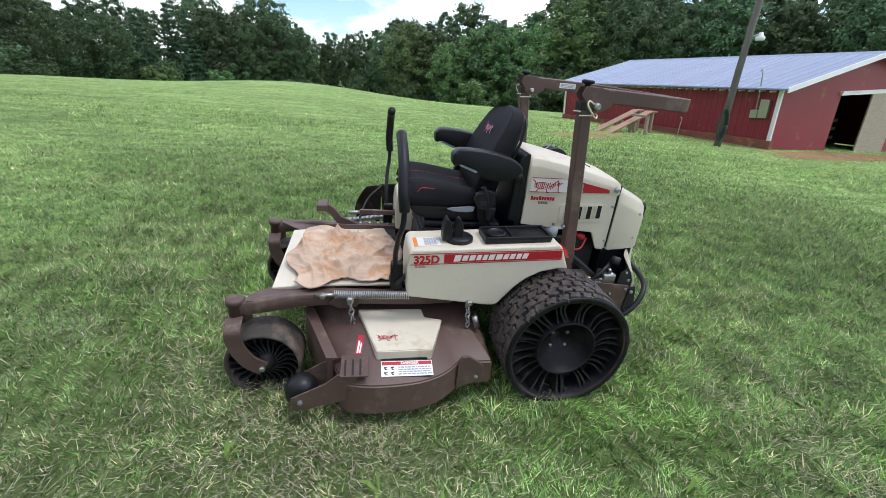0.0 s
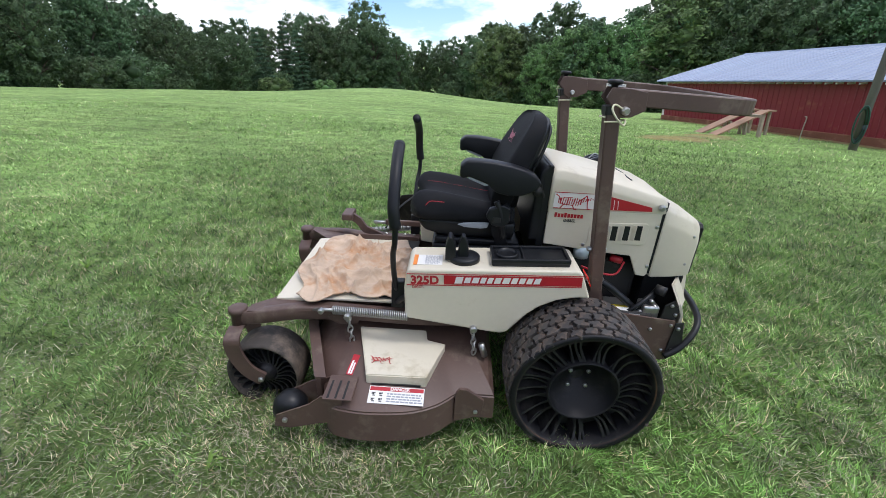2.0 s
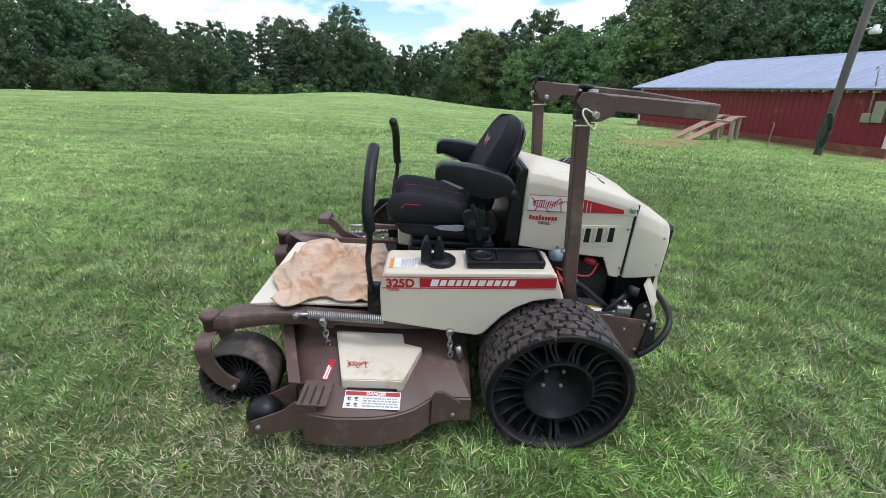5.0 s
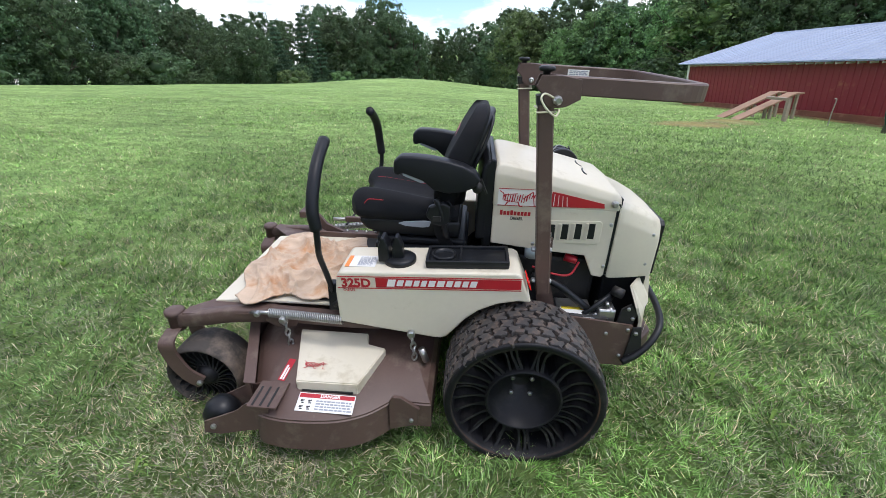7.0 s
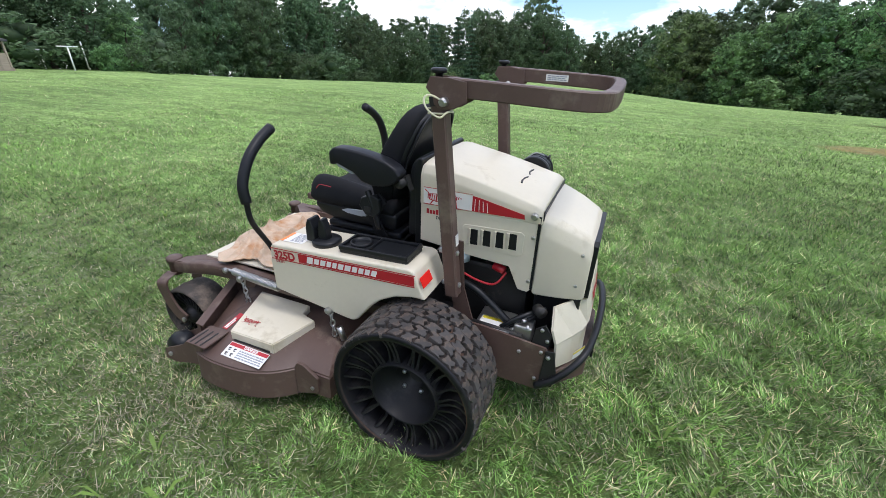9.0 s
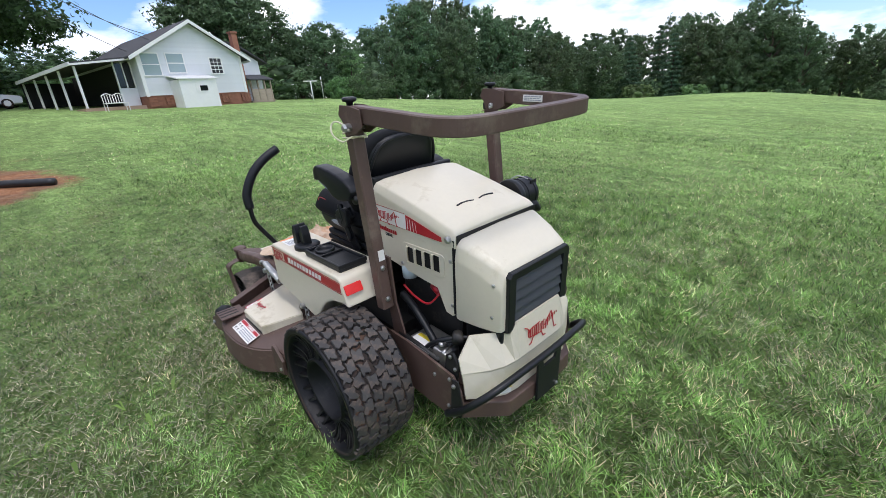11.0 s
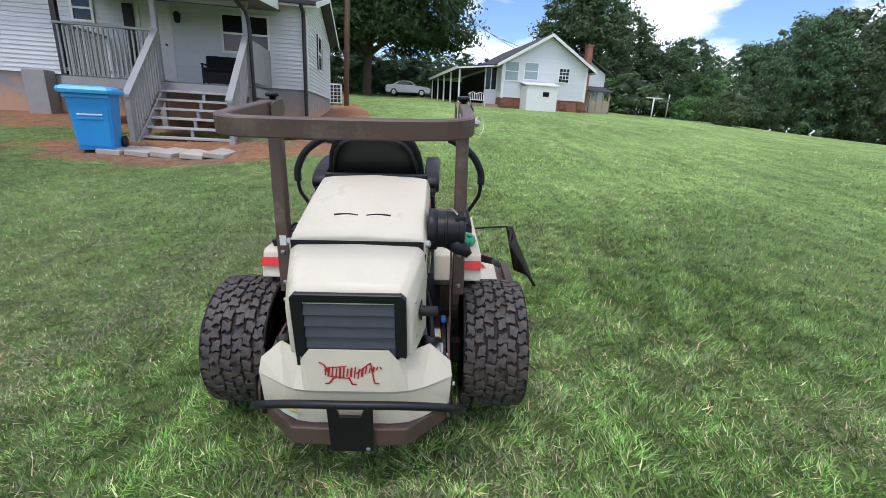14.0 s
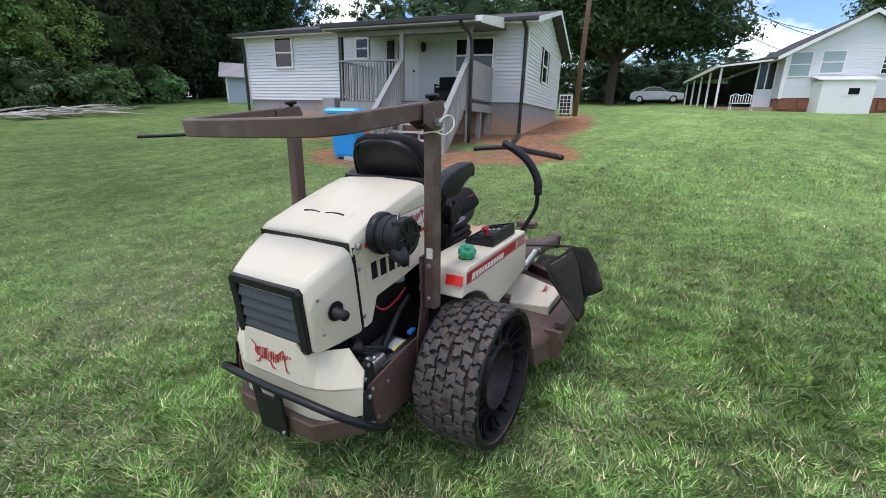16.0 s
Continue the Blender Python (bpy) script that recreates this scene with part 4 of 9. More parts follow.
# ---- chassis ----
def chassis():
    for s in (-1, 1):
        part("frame_rail", bx(-1.20, 0.44, s * 0.30 - 0.022, s * 0.30 + 0.022, 0.345, 0.40, 0.004), BROWN, mower)
        side = part("rear_frame_plate", prism(bmesh.new(), [(0.02, 0.25), (0.40, 0.245), (0.455, 0.30), (0.44, 0.40), (0.40, 0.455), (0.14, 0.48), (0.02, 0.48)], s * 0.352, s * 0.362), BROWN, mower, "brown steel rear frame plate")
        for (bx_, bz_) in ((0.385, 0.435), (0.375, 0.30), (0.405, 0.265), (0.30, 0.41)):
            bolt(side, (bx_, s * 0.362, bz_), (0, s, 0), 0.008)
        # front support arm between pan and caster arm
        part("support_arm", tube(bmesh.new(), smooth_line([(-1.14, s * 0.40, 0.425), (-0.95, s * 0.40, 0.42), (-0.74, s * 0.39, 0.41), (-0.55, s * 0.36, 0.40)], 4), 0, rect=(0.045, 0.06)), BROWN, mower)
        part("lift_lever", prism(bmesh.new(), [(-1.10, 0.44), (-1.02, 0.46), (-0.98, 0.43), (-1.0, 0.39), (-1.08, 0.38), (-1.13, 0.41)], s * 0.43, s * 0.442, bev=0.003), BROWN, mower)
        # counterbalance spring
        bm = bmesh.new()
        turns, n = 40, 40 * 8
        line = []
        a0, a1 = Vector((-1.10, s * 0.452, 0.46)), Vector((-0.775, s * 0.50, 0.485))
        for i in range(n + 1):
            t = i / n
            c = a0.lerp(a1, t)
            line.append(c + Vector((0, 0.017 * math.cos(6.283 * turns * t), 0.017 * math.sin(6.283 * turns * t))))
        tube(bm, line, 0.0032, 5)
        part("counter_spring", bm, STEEL, mower, "bright coil spring beside the foot pan", True)
        part("spring_anchor", tube(bmesh.new(), [(-1.19, s * 0.44, 0.448), (-1.09, s * 0.452, 0.46)], 0.008, 8), STEEL, mower, "", True)
        bolt(mower, (-1.15, s * 0.455, 0.455), (0, s, 0), 0.014, 0.014)
    part("engine_pan", bx(-0.10, 0.40, -0.345, 0.345, 0.27, 0.29), MATTE, mower)
    part("belly_pan", bx(-0.78, -0.05, -0.29, 0.29, 0.36, 0.42), MATTE, mower)
    part("axle_housing", bx(-0.15, 0.03, -0.43, 0.43, 0.22, 0.36, 0.02), MATTE, mower)
    # foot pan in cream with a turned-up front
    pan = new("foot_pan")
    pan.parent = mower
    pan["label"] = "cream painted foot pan"
    part("pan_floor", prism(bmesh.new(), [(-1.375, 0.452), (-1.20, 0.468), (-0.80, 0.475), (-0.80, 0.463), (-1.20, 0.456), (-1.375, 0.425)], -0.375, 0.30, bev=0.003), CREAM, pan)
    part("pan_edge", bx(-1.18, -0.80, 0.288, 0.30, 0.462, 0.50, 0.003), BROWN, pan)
    part("pan_mat", bx(-0.92, -0.79, -0.36, 0.28, 0.475, 0.482, 0.002), MATTE, pan)
    # deck lift pedal on the right of the pan
    pd = new("lift_pedal")
    pd.parent = mower
    pd["label"] = "brown steel deck lift pedal and linkage"
    part("pedal_arm", tube(bmesh.new(), [(-1.02, 0.34, 0.47), (-1.12, 0.345, 0.51), (-1.16, 0.35, 0.56), (-1.20, 0.35, 0.585)], 0, rect=(0.02, 0.045)), BROWN, pd)
    part("pedal_pad", bx(-1.245, -1.185, 0.29, 0.41, 0.575, 0.612, 0.006), BROWN, pd)
    part("linkage_rail", bx(-1.08, -0.72, 0.325, 0.375, 0.462, 0.485, 0.004), BROWN, pd)
    part("linkage_bar", bx(-1.00, -0.70, 0.34, 0.362, 0.545, 0.575, 0.004), BROWN, pd)
    part("linkage_bar_end", tube(bmesh.new(), [(-1.07, 0.35, 0.555), (-0.99, 0.35, 0.558)], 0.010, 8), STEEL, pd, "", True)
    for k in range(6):
        bolt(pd, (-1.05 + 0.055 * k, 0.35, 0.485), (0, 0, 1), 0.008)


chassis()


# ---- side tanks ----
def fender(s):
    f = new("side_fender")
    f.parent = mower
    f["label"] = "cream side tank fender with a red stripe"
    prof = [(-0.785, 0.480), (-0.792, 0.62), (-0.785, 0.690), (-0.770, 0.706), (-0.12, 0.744), (-0.098, 0.735), (-0.050, 0.625), (-0.10, 0.626), (-0.18, 0.607), (-0.245, 0.572), (-0.29, 0.532), (-0.335, 0.475), (-0.36, 0.443), (-0.385, 0.432), (-0.42, 0.434)]
    bm = bmesh.new()
    y0, y1 = (-0.505, -0.285) if s < 0 else (0.285, 0.505)
    prism(bm, prof, y0, y1, bev=0.009, seg=3)
    part("tank_shell", bm, CREAM, f)
    ys = s * 0.5056
    side = "-y" if s < 0 else "+y"
    sl = radians(3.05)                                       # the stripe follows the top edge

    def on_side(x, z, lift=0.0):
        q = facing(x, ys + s * lift, z, side)
        return q @ Matrix.Rotation(sl if s < 0 else -sl, 4, "Z")

    zt = lambda x: 0.706 + (x + 0.79) * 0.0533
    st = part("red_stripe", bx(-0.27, 0.27, -0.020, 0.020, 0, 0.001), RED, f)
    st.matrix_local = on_side(-0.365, zt(-0.365) - 0.044)
    for k, dz in enumerate((-0.0245, 0.0245)):
        ln = part("pinstripe", bx(-0.345, 0.345, -0.0018, 0.0018, 0, 0.001), RED, f)
        ln.matrix_local = on_side(-0.437, zt(-0.437) - 0.044 + dz)
    at = on_side(-0.42 if s < 0 else -0.31, zt(-0.42) - 0.044)
    wide = (1.25, 1.0, 1.05, 0.85, 0.85, 1.05, 1.15, 0.95, 0.95, 0.9, 1.0)
    x = -0.170
    for i, wd in enumerate(wide):
        hgt, wx = 0.0125 if i else 0.0150, 0.0235 * wd
        part("name_bar", prism(bmesh.new(), [(x - 0.004, -hgt), (x + wx - 0.004, -hgt), (x + wx + 0.004, hgt), (x + 0.004, hgt)], 0, 0.0016, "z"), WHITE, f).matrix_local = at
        x += wx + 0.0075
    if s < 0:
        text_mesh("model_number", "325D", 0.050, RED, f, on_side(-0.766, zt(-0.766) - 0.063, 0.0002), 0.0021)
        text_mesh("fuel_lettering", "DIESEL", 0.017, RED, f, on_side(-0.760, zt(-0.760) - 0.083, 0.0002), 0.0)
    else:
        text_mesh("model_number", "325D", 0.052, RED, f, on_side(-0.655, zt(-0.655) - 0.062, 0.0002), 0.0012)
    rf = part("reflector", bx(-0.040, 0.040, -0.021, 0.021, 0, 0.004, 0.001), REDLENS, f, "red rear reflector")
    rf.matrix_local = pose(-0.068, s * 0.462, 0.697, 90, 0, 90) @ pose(0, 0, 0, -24, 0, 0)
    # things fixed to the top
    top = lambda x, y, dz=0.0: Matrix.Translation((x, y, zt(x) + dz)) @ Euler((0, radians(-3.05), 0)).to_matrix().to_4x4()
    if s < 0:
        wl_ = part("warning_label", bx(-0.05, 0.05, -0.045, 0.045, 0, 0.001), WHITE, f)
        wl_.matrix_local = top(-0.695, -0.42, 0.001)
        wo = part("orange_label_band", bx(-0.062, -0.046, -0.045, 0.045, 0, 0.0012), ORANGE, f)
        wo.matrix_local = top(-0.70, -0.42, 0.001)
        bars(f, top(-0.685, -0.42, 0.0022) @ pose(0, 0, 0, 0, 0, 0), 0.06, 0.075, 8, BLUEINK, 8)
        hd = new("bottle_holder")
        hd.parent = f
        hd["label"] = "black plastic clip holder on the tank"
        hd.matrix_local = top(-0.585, -0.41, 0.0)
        part("holder_base", lathe(bmesh.new(), [(0.001, 0.0), (0.062, 0.0), (0.062, 0.016), (0.055, 0.022), (0.001, 0.022)], 28, "z", (0.03, 0, 0)), BLACK, hd, "", True)
        for a, r in ((-0.030, 0.042), (0.022, 0.042)):
            pr = [(-0.020, 0.0), (0.024, 0.0), (0.022, 0.06), (0.008, 0.098), (-0.004, 0.10), (-0.018, 0.06)]
            part("holder_prong", prism(bmesh.new(), [(a + x, z + 0.01) for x, z in pr], -0.032 if a < 0 else -0.02, 0.032 if a < 0 else 0.02, bev=0.004), BLACK, hd)
    if s < 0:
        tr = new("tray")
        tr.parent = f
        tr["label"] = "black plastic cup tray on the tank"
        tr.matrix_local = top(-0.295, -0.405, 0.0)
        hw = 0.155
        part("tray_base", bx(-hw, hw, -0.068, 0.068, 0.0, 0.022, 0.008), BLACK, tr)
        for a in (-1, 1):
            part("tray_rim", bx(-hw, hw, a * 0.064 - 0.006, a * 0.064 + 0.006, 0.015, 0.034, 0.003), BLACK, tr)
            part("tray_rim", bx(a * (hw - 0.006) - 0.006, a * (hw - 0.006) + 0.006, -0.064, 0.064, 0.015, 0.034, 0.003), BLACK, tr)
        part("cup_ring", lathe(bmesh.new(), [(0.036, 0.015), (0.044, 0.015), (0.046, 0.034), (0.038, 0.036), (0.034, 0.02)], 28, "z", (-hw * 0.58, 0, 0)), BLACK, tr, "", True)
        part("tray_divider", bx(-hw * 0.2, -hw * 0.14, -0.06, 0.06, 0.015, 0.032, 0.003), BLACK, tr)
    else:
        # control console: a low wedge, higher on the outer side, with a framed sloping panel
        tr = new("control_console")
        tr.parent = f
        tr["label"] = "black wedge-shaped control console on the tank"
        tr.matrix_local = top(-0.545, 0.405, 0.0)
        part("console_body", prism(bmesh.new(), [(-0.074, 0.0), (-0.076, 0.016), (-0.068, 0.020), (0.066, 0.050), (0.074, 0.046), (0.076, 0.0)], -0.142, 0.136, "x", bev=0.004), BLACK, tr)
        slope = pose(0, 0, 0.0355, 12.6, 0, 0)
        for a in (-1, 1):
            part("console_rim", bx(-0.142, 0.130, a * 0.070 - 0.004, a * 0.070 + 0.004, 0.0, 0.009, 0.002), BLACK, tr).matrix_local = slope
            part("console_rim", bx(a * 0.136 - 0.010, a * 0.136 - 0.002, -0.066, 0.066, 0.0, 0.009, 0.002), BLACK, tr).matrix_local = slope
        part("console_plate", bx(-0.120, 0.060, -0.052, 0.052, 0.0, 0.003, 0.001), MATTE, tr).matrix_local = slope
        for k in range(3):
            sw = part("rocker_switch", bx(-0.014, 0.014, -0.009, 0.009, 0.003, 0.013, 0.003), BLACK, tr)
            sw.matrix_local = slope @ pose(-0.085 + 0.005 * k, -0.032 + k * 0.030, 0, 0, -8, 0)
            part("switch_label", bx(-0.008, 0.008, -0.008, 0.008, 0.003, 0.0036), WHITE, tr).matrix_local = slope @ pose(-0.050 + 0.005 * k, -0.032 + k * 0.030, 0)
        part("key_switch", lathe(bmesh.new(), [(0.014, 0.003), (0.014, 0.010), (0.009, 0.012), (0.001, 0.012)], 16, "z"), STEEL, tr).matrix_local = slope @ pose(-0.005, -0.035, 0)
    if s > 0:
        cap = new("fuel_cap")
        cap.parent = f
        cap["label"] = "bright green fuel filler cap"
        cap.matrix_local = top(-0.222, 0.440, 0.014) @ pose(0, 0, 0, -16, 20, 0) @ Matrix.Diagonal((0.86, 0.86, 0.95, 1))
        part("filler_neck", lathe(bmesh.new(), [(0.044, -0.030), (0.040, 0.008), (0.001, 0.008)], 28, "z"), MATTE, cap)
        bm = bmesh.new()
        rings = []
        for zc, rad in ((0.006, 0.040), (0.012, 0.043), (0.034, 0.043), (0.042, 0.036), (0.046, 0.018), (0.056, 0.015), (0.058, 0.008)):
            rings.append([((rad * (1 + (0.09 if (k // 2) % 2 else -0.02) * (rad > 0.03))) * math.cos(6.283 * k / 32), (rad * (1 + (0.09 if (k // 2) % 2 else -0.02) * (rad > 0.03))) * math.sin(6.283 * k / 32), zc) for k in range(32)])
        hull(bm, rings)
        part("cap_grip", bm, GREEN_CAP, cap)
        part("ignition_knob", lathe(bmesh.new(), [(0.001, 0.042), (0.016, 0.042), (0.018, 0.028), (0.011, 0.022), (0.011, 0.0)], 16, "z"), RED, tr, "red push-pull knob").matrix_local = slope @ pose(0.065, 0.010, 0)
    return f


fender(-1), fender(1)


# ---- steering levers ----
def lever(s):
    l_ = new("steering_lever")
    l_.parent = mower
    l_["label"] = "bent black steering lever with a foam grip"
    ln = [(-0.835, s * 0.41, 0.56), (-0.84, s * 0.45, 0.66), (-0.835, s * 0.515, 0.77), (-0.825, s * 0.545, 0.83), (-0.822, s * 0.552, 0.90)]
    gr = [(-0.822, s * 0.552, 0.895), (-0.83, s * 0.548, 0.97), (-0.83, s * 0.50, 1.06), (-0.832, s * 0.43, 1.12), (-0.834, s * 0.355, 1.158)]
    part("lever_rod", tube(bmesh.new(), smooth_line(ln, 5), 0.0115, 10), BLACK, l_, "", True)
    part("grip", tube(bmesh.new(), smooth_line(gr, 6), 0.0215, 14), ARMV, l_, "black foam grip", True)
    part("lever_knuckle", bx(-0.855, -0.80, s * 0.40 - 0.02, s * 0.40 + 0.02, 0.47, 0.60, 0.006), BLACK, l_)
    part("damper", tube(bmesh.new(), [(-0.77, s * 0.43, 0.56), (-0.83, s * 0.42, 0.50)], 0.012, 10), MATTE, l_, "", True)


lever(-1), lever(1)


# ---- seat ----
def rounded(bm, x0, x1, y0, y1, z0, z1, r, seg=4):
    return box(bm, x0, x1, y0, y1, z0, z1, r, seg)


def seat():
    st = new("seat")
    st.parent = mower
    st["label"] = "black cloth suspension seat with folding armrests"
    part("suspension_base", bx(-0.70, -0.30, -0.21, 0.21, 0.47, 0.60, 0.02), MATTE, st)
    bm = bmesh.new()
    for k in range(4):
        box(bm, -0.70 + 0.01 * (k % 2), -0.30 - 0.01 * (k % 2), -0.22, 0.22, 0.60 + k * 0.034, 0.63 + k * 0.034, 0.01)
    part("bellows", bm, ARMV, st)
    part("seat_pan", prism(bmesh.new(), [(-0.755, 0.812), (-0.770, 0.795), (-0.735, 0.755), (-0.66, 0.735), (-0.34, 0.735), (-0.33, 0.812)], -0.212, 0.212, bev=0.014), BLACK, st, "black plastic seat pan", True)

    # cushion: two rounded side bolsters with a hollow between them, open to the front
    def cushion_top(x, u):
        b = math.exp(-((abs(u) - 0.70) / 0.27) ** 2)
        side = float(np.interp(x, [-0.81, -0.76, -0.70, -0.60, -0.48, -0.36], [0.918, 0.927, 0.926, 0.913, 0.890, 0.884]))
        mid = float(np.interp(x, [-0.78, -0.70, -0.60, -0.45, -0.36], [0.893, 0.884, 0.872, 0.862, 0.866]))
        return mid + (side - mid) * b

    def cushion_front(u):
        return -0.758 - 0.050 * math.exp(-((abs(u) - 0.66) / 0.30) ** 2) + 0.05 * max(0.0, abs(u) - 0.8) ** 1.5

    bm = bmesh.new()
    rings = []
    for d in (0.0, 0.006, 0.018, 0.036, 0.06, 0.10, 0.16, 0.23, 0.30, 0.36, 0.405, 0.425):
        ring = []
        nose = math.sqrt(max(0.0, 1 - (1 - min(d / 0.058, 1)) ** 2)) * 0.94 + 0.06
        tail = 1.0 if d < 0.40 else 0.8
        us = np.linspace(-1, 1, 27)
        for sgn, order in ((1, us), (-1, us[::-1])):
            for u in order:
                x = cushion_front(u) * (1 - d / 0.425) - 0.345 * (d / 0.425)
                if d < 0.10:
                    x = cushion_front(u) + d
                edge = math.sqrt(max(0.0, 1 - (max(0.0, abs(u) - 0.78) / 0.22) ** 2)) * 0.9 + 0.1
                crease = 0.006 * math.exp(-((abs(u) - 0.42) / 0.045) ** 2) if sgn > 0 and d > 0.05 else 0.0
                mid, top = 0.850, cushion_top(x, u)
                z = mid + (top - mid) * nose * edge * tail - crease if sgn > 0 else mid - 0.048 * (0.45 + 0.55 * nose) * (0.5 + 0.5 * edge)
                hw = 0.233 if d < 0.3 else 0.233 - 0.10 * (d - 0.3)
                ring.append((x, u * hw, z))
        rings.append(ring)
    hull(bm, rings)
    part("cushion", bm, VINYL, st, "", True)
    for s in (-1, 1):
        for prof in ([(-0.745, 0.40), (-0.70, 0.42), (-0.60, 0.42), (-0.50, 0.40), (-0.42, 0.36)],):
            part("stitch_line", tube(bmesh.new(), smooth_line([(x, s * u * 0.233, cushion_top(x, u) - 0.0042) for x, u in prof], 5), 0.0017, 5), RED, st, "red stitched seam")
        part("stitch_line", tube(bmesh.new(), smooth_line([(-0.735, s * 0.2285, 0.879), (-0.718, s * 0.2275, 0.897), (-0.69, s * 0.2275, 0.899), (-0.655, s * 0.2275, 0.897)], 5), 0.0018, 5), RED, st, "red stitched seam")
    # backrest, leaning back
    bm = bmesh.new()
    rings = []
    for z, x, hw, th in ((0.86, -0.400, 0.19, 0.09), (0.93, -0.395, 0.222, 0.115), (1.02, -0.366, 0.231, 0.124), (1.10, -0.334, 0.226, 0.114), (1.165, -0.304, 0.212, 0.100), (1.213, -0.283, 0.190, 0.084), (1.245, -0.270, 0.156, 0.062), (1.262, -0.264, 0.105, 0.036), (1.266, -0.262, 0.060, 0.016)):
        ring = []
        for k in range(28):
            a = 6.283 * k / 28
            ca, sa = math.cos(a), math.sin(a)
            yy = math.copysign(abs(sa) ** 0.6, sa) * hw
            xx = math.copysign(abs(ca) ** 0.6, ca) * th / 2
            wing = -0.028 * (abs(sa) ** 3) if ca < 0 else 0
            ring.append((x + xx + wing, yy, z))
        rings.append(ring)
    hull(bm, rings)
    part("backrest", bm, VINYL, st, "", True)
    # back shell with a raised rim round a shallow panel
    bm = bmesh.new()
    rings = []
    for z, x, hw in ((0.87, -0.340, 0.176), (0.95, -0.330, 0.204), (1.05, -0.297, 0.209), (1.12, -0.270, 0.200), (1.18, -0.249, 0.180), (1.215, -0.240, 0.155), (1.236, -0.237, 0.115), (1.243, -0.236, 0.075)):
        ring = []
        for k in range(24):
            a = 6.283 * k / 24
            ca, sa = math.cos(a), math.sin(a)
            ring.append((x + math.copysign(abs(ca) ** 0.6, ca) * 0.019 - 0.02 * abs(sa) ** 3, math.copysign(abs(sa) ** 0.6, sa) * hw, z))
        rings.append(ring)
    hull(bm, rings)
    part("back_shell", bm, BLACK, st, "moulded black plastic back shell", True)
    rim = []
    for z, x, hw in ((0.95, -0.330, 0.186), (1.05, -0.297, 0.192), (1.12, -0.270, 0.184), (1.18, -0.249, 0.164), (1.212, -0.240, 0.136), (1.228, -0.238, 0.085)):
        rim.append((x + 0.010, hw, z))
    rim = rim + [(-0.222, 0.0, 1.233)] + [(x, -y, z) for x, y, z in rim[::-1]]
    part("shell_rim", tube(bmesh.new(), smooth_line(rim, 4), 0.007, 6), BLACK, st, "", True)
    mk = logo(st, Matrix.Translation((-0.362, 0.0, 1.155)) @ Euler((radians(66), 0, radians(-90))).to_matrix().to_4x4() @ pose(0, 0, 0.006, 0, 0, 0), 0.125, PINK)
    for s in (-1, 1):
        arm = new("armrest")
        arm.parent = st
        arm["label"] = "padded black armrest"
        y0, y1 = sorted((s * 0.232, s * 0.302))
        bm = prism(bmesh.new(), [(-0.597, 1.078), (-0.572, 1.100), (-0.52, 1.101), (-0.458, 1.097), (-0.39, 1.087), (-0.33, 1.072), (-0.285, 1.050), (-0.264, 1.022), (-0.285, 0.990), (-0.335, 0.968), (-0.39, 0.962), (-0.445, 0.973), (-0.482, 1.006), (-0.562, 1.034), (-0.580, 1.024), (-0.597, 1.030)], y0, y1, bev=0.010, seg=3)
        part("pad", bm, ARMV, arm, "", True).data.set_sharp_from_angle(angle=radians(50))
        part("arm_bracket", prism(bmesh.new(), [(-0.566, 1.035), (-0.478, 1.010), (-0.480, 0.999), (-0.492, 0.998), (-0.560, 1.024)], s * 0.267 - 0.028, s * 0.267 + 0.028, bev=0.002), BLUEINK, arm, "grey bracket under the pad")
        part("pivot", cyl(bmesh.new(), (-0.275, s * 0.20, 0.985), (-0.275, s * 0.285, 0.985), 0.020), MATTE, arm, "", True)
        part("arm_strut", tube(bmesh.new(), [(-0.262, s * 0.245, 1.01), (-0.238, s * 0.245, 0.955)], 0, rect=(0.030, 0.008)), MATTE, arm)
        part("adjust_plate", prism(bmesh.new(), [(-0.592, 0.805), (-0.565, 0.814), (-0.48, 0.822), (-0.455, 0.820), (-0.462, 0.797), (-0.49, 0.792), (-0.56, 0.795)], s * 0.236, s * 0.247, bev=0.003), BLUEINK, st, "grey adjusting lever")
        part("seat_belt", tube(bmesh.new(), smooth_line([(-0.38, s * 0.235, 0.70), (-0.42, s * 0.25, 0.80), (-0.415, s * 0.258, 0.86), (-0.37, s * 0.25, 0.90)], 5), 0, rect=(0.012, 0.05)), VINYL, st)
        buckle = part("belt_buckle", prism(bmesh.new(), [(-0.475, 0.862), (-0.462, 0.898), (-0.405, 0.918), (-0.375, 0.905), (-0.372, 0.842), (-0.40, 0.815), (-0.445, 0.822)], s * 0.252, s * 0.283, bev=0.007), BLACK, st, "black belt buckle housing")
        part("release_button", bx(-0.445, -0.412, s * 0.284 - 0.003, s * 0.284 + 0.003, 0.838, 0.862, 0.002), MATTE, buckle)
        part("belt_lever", tube(bmesh.new(), smooth_line([(-0.435, s * 0.268, 0.928), (-0.424, s * 0.272, 0.905), (-0.408, s * 0.272, 0.86), (-0.388, s * 0.262, 0.76)], 5), 0.013, 10), BLACK, st, "", True)


seat()


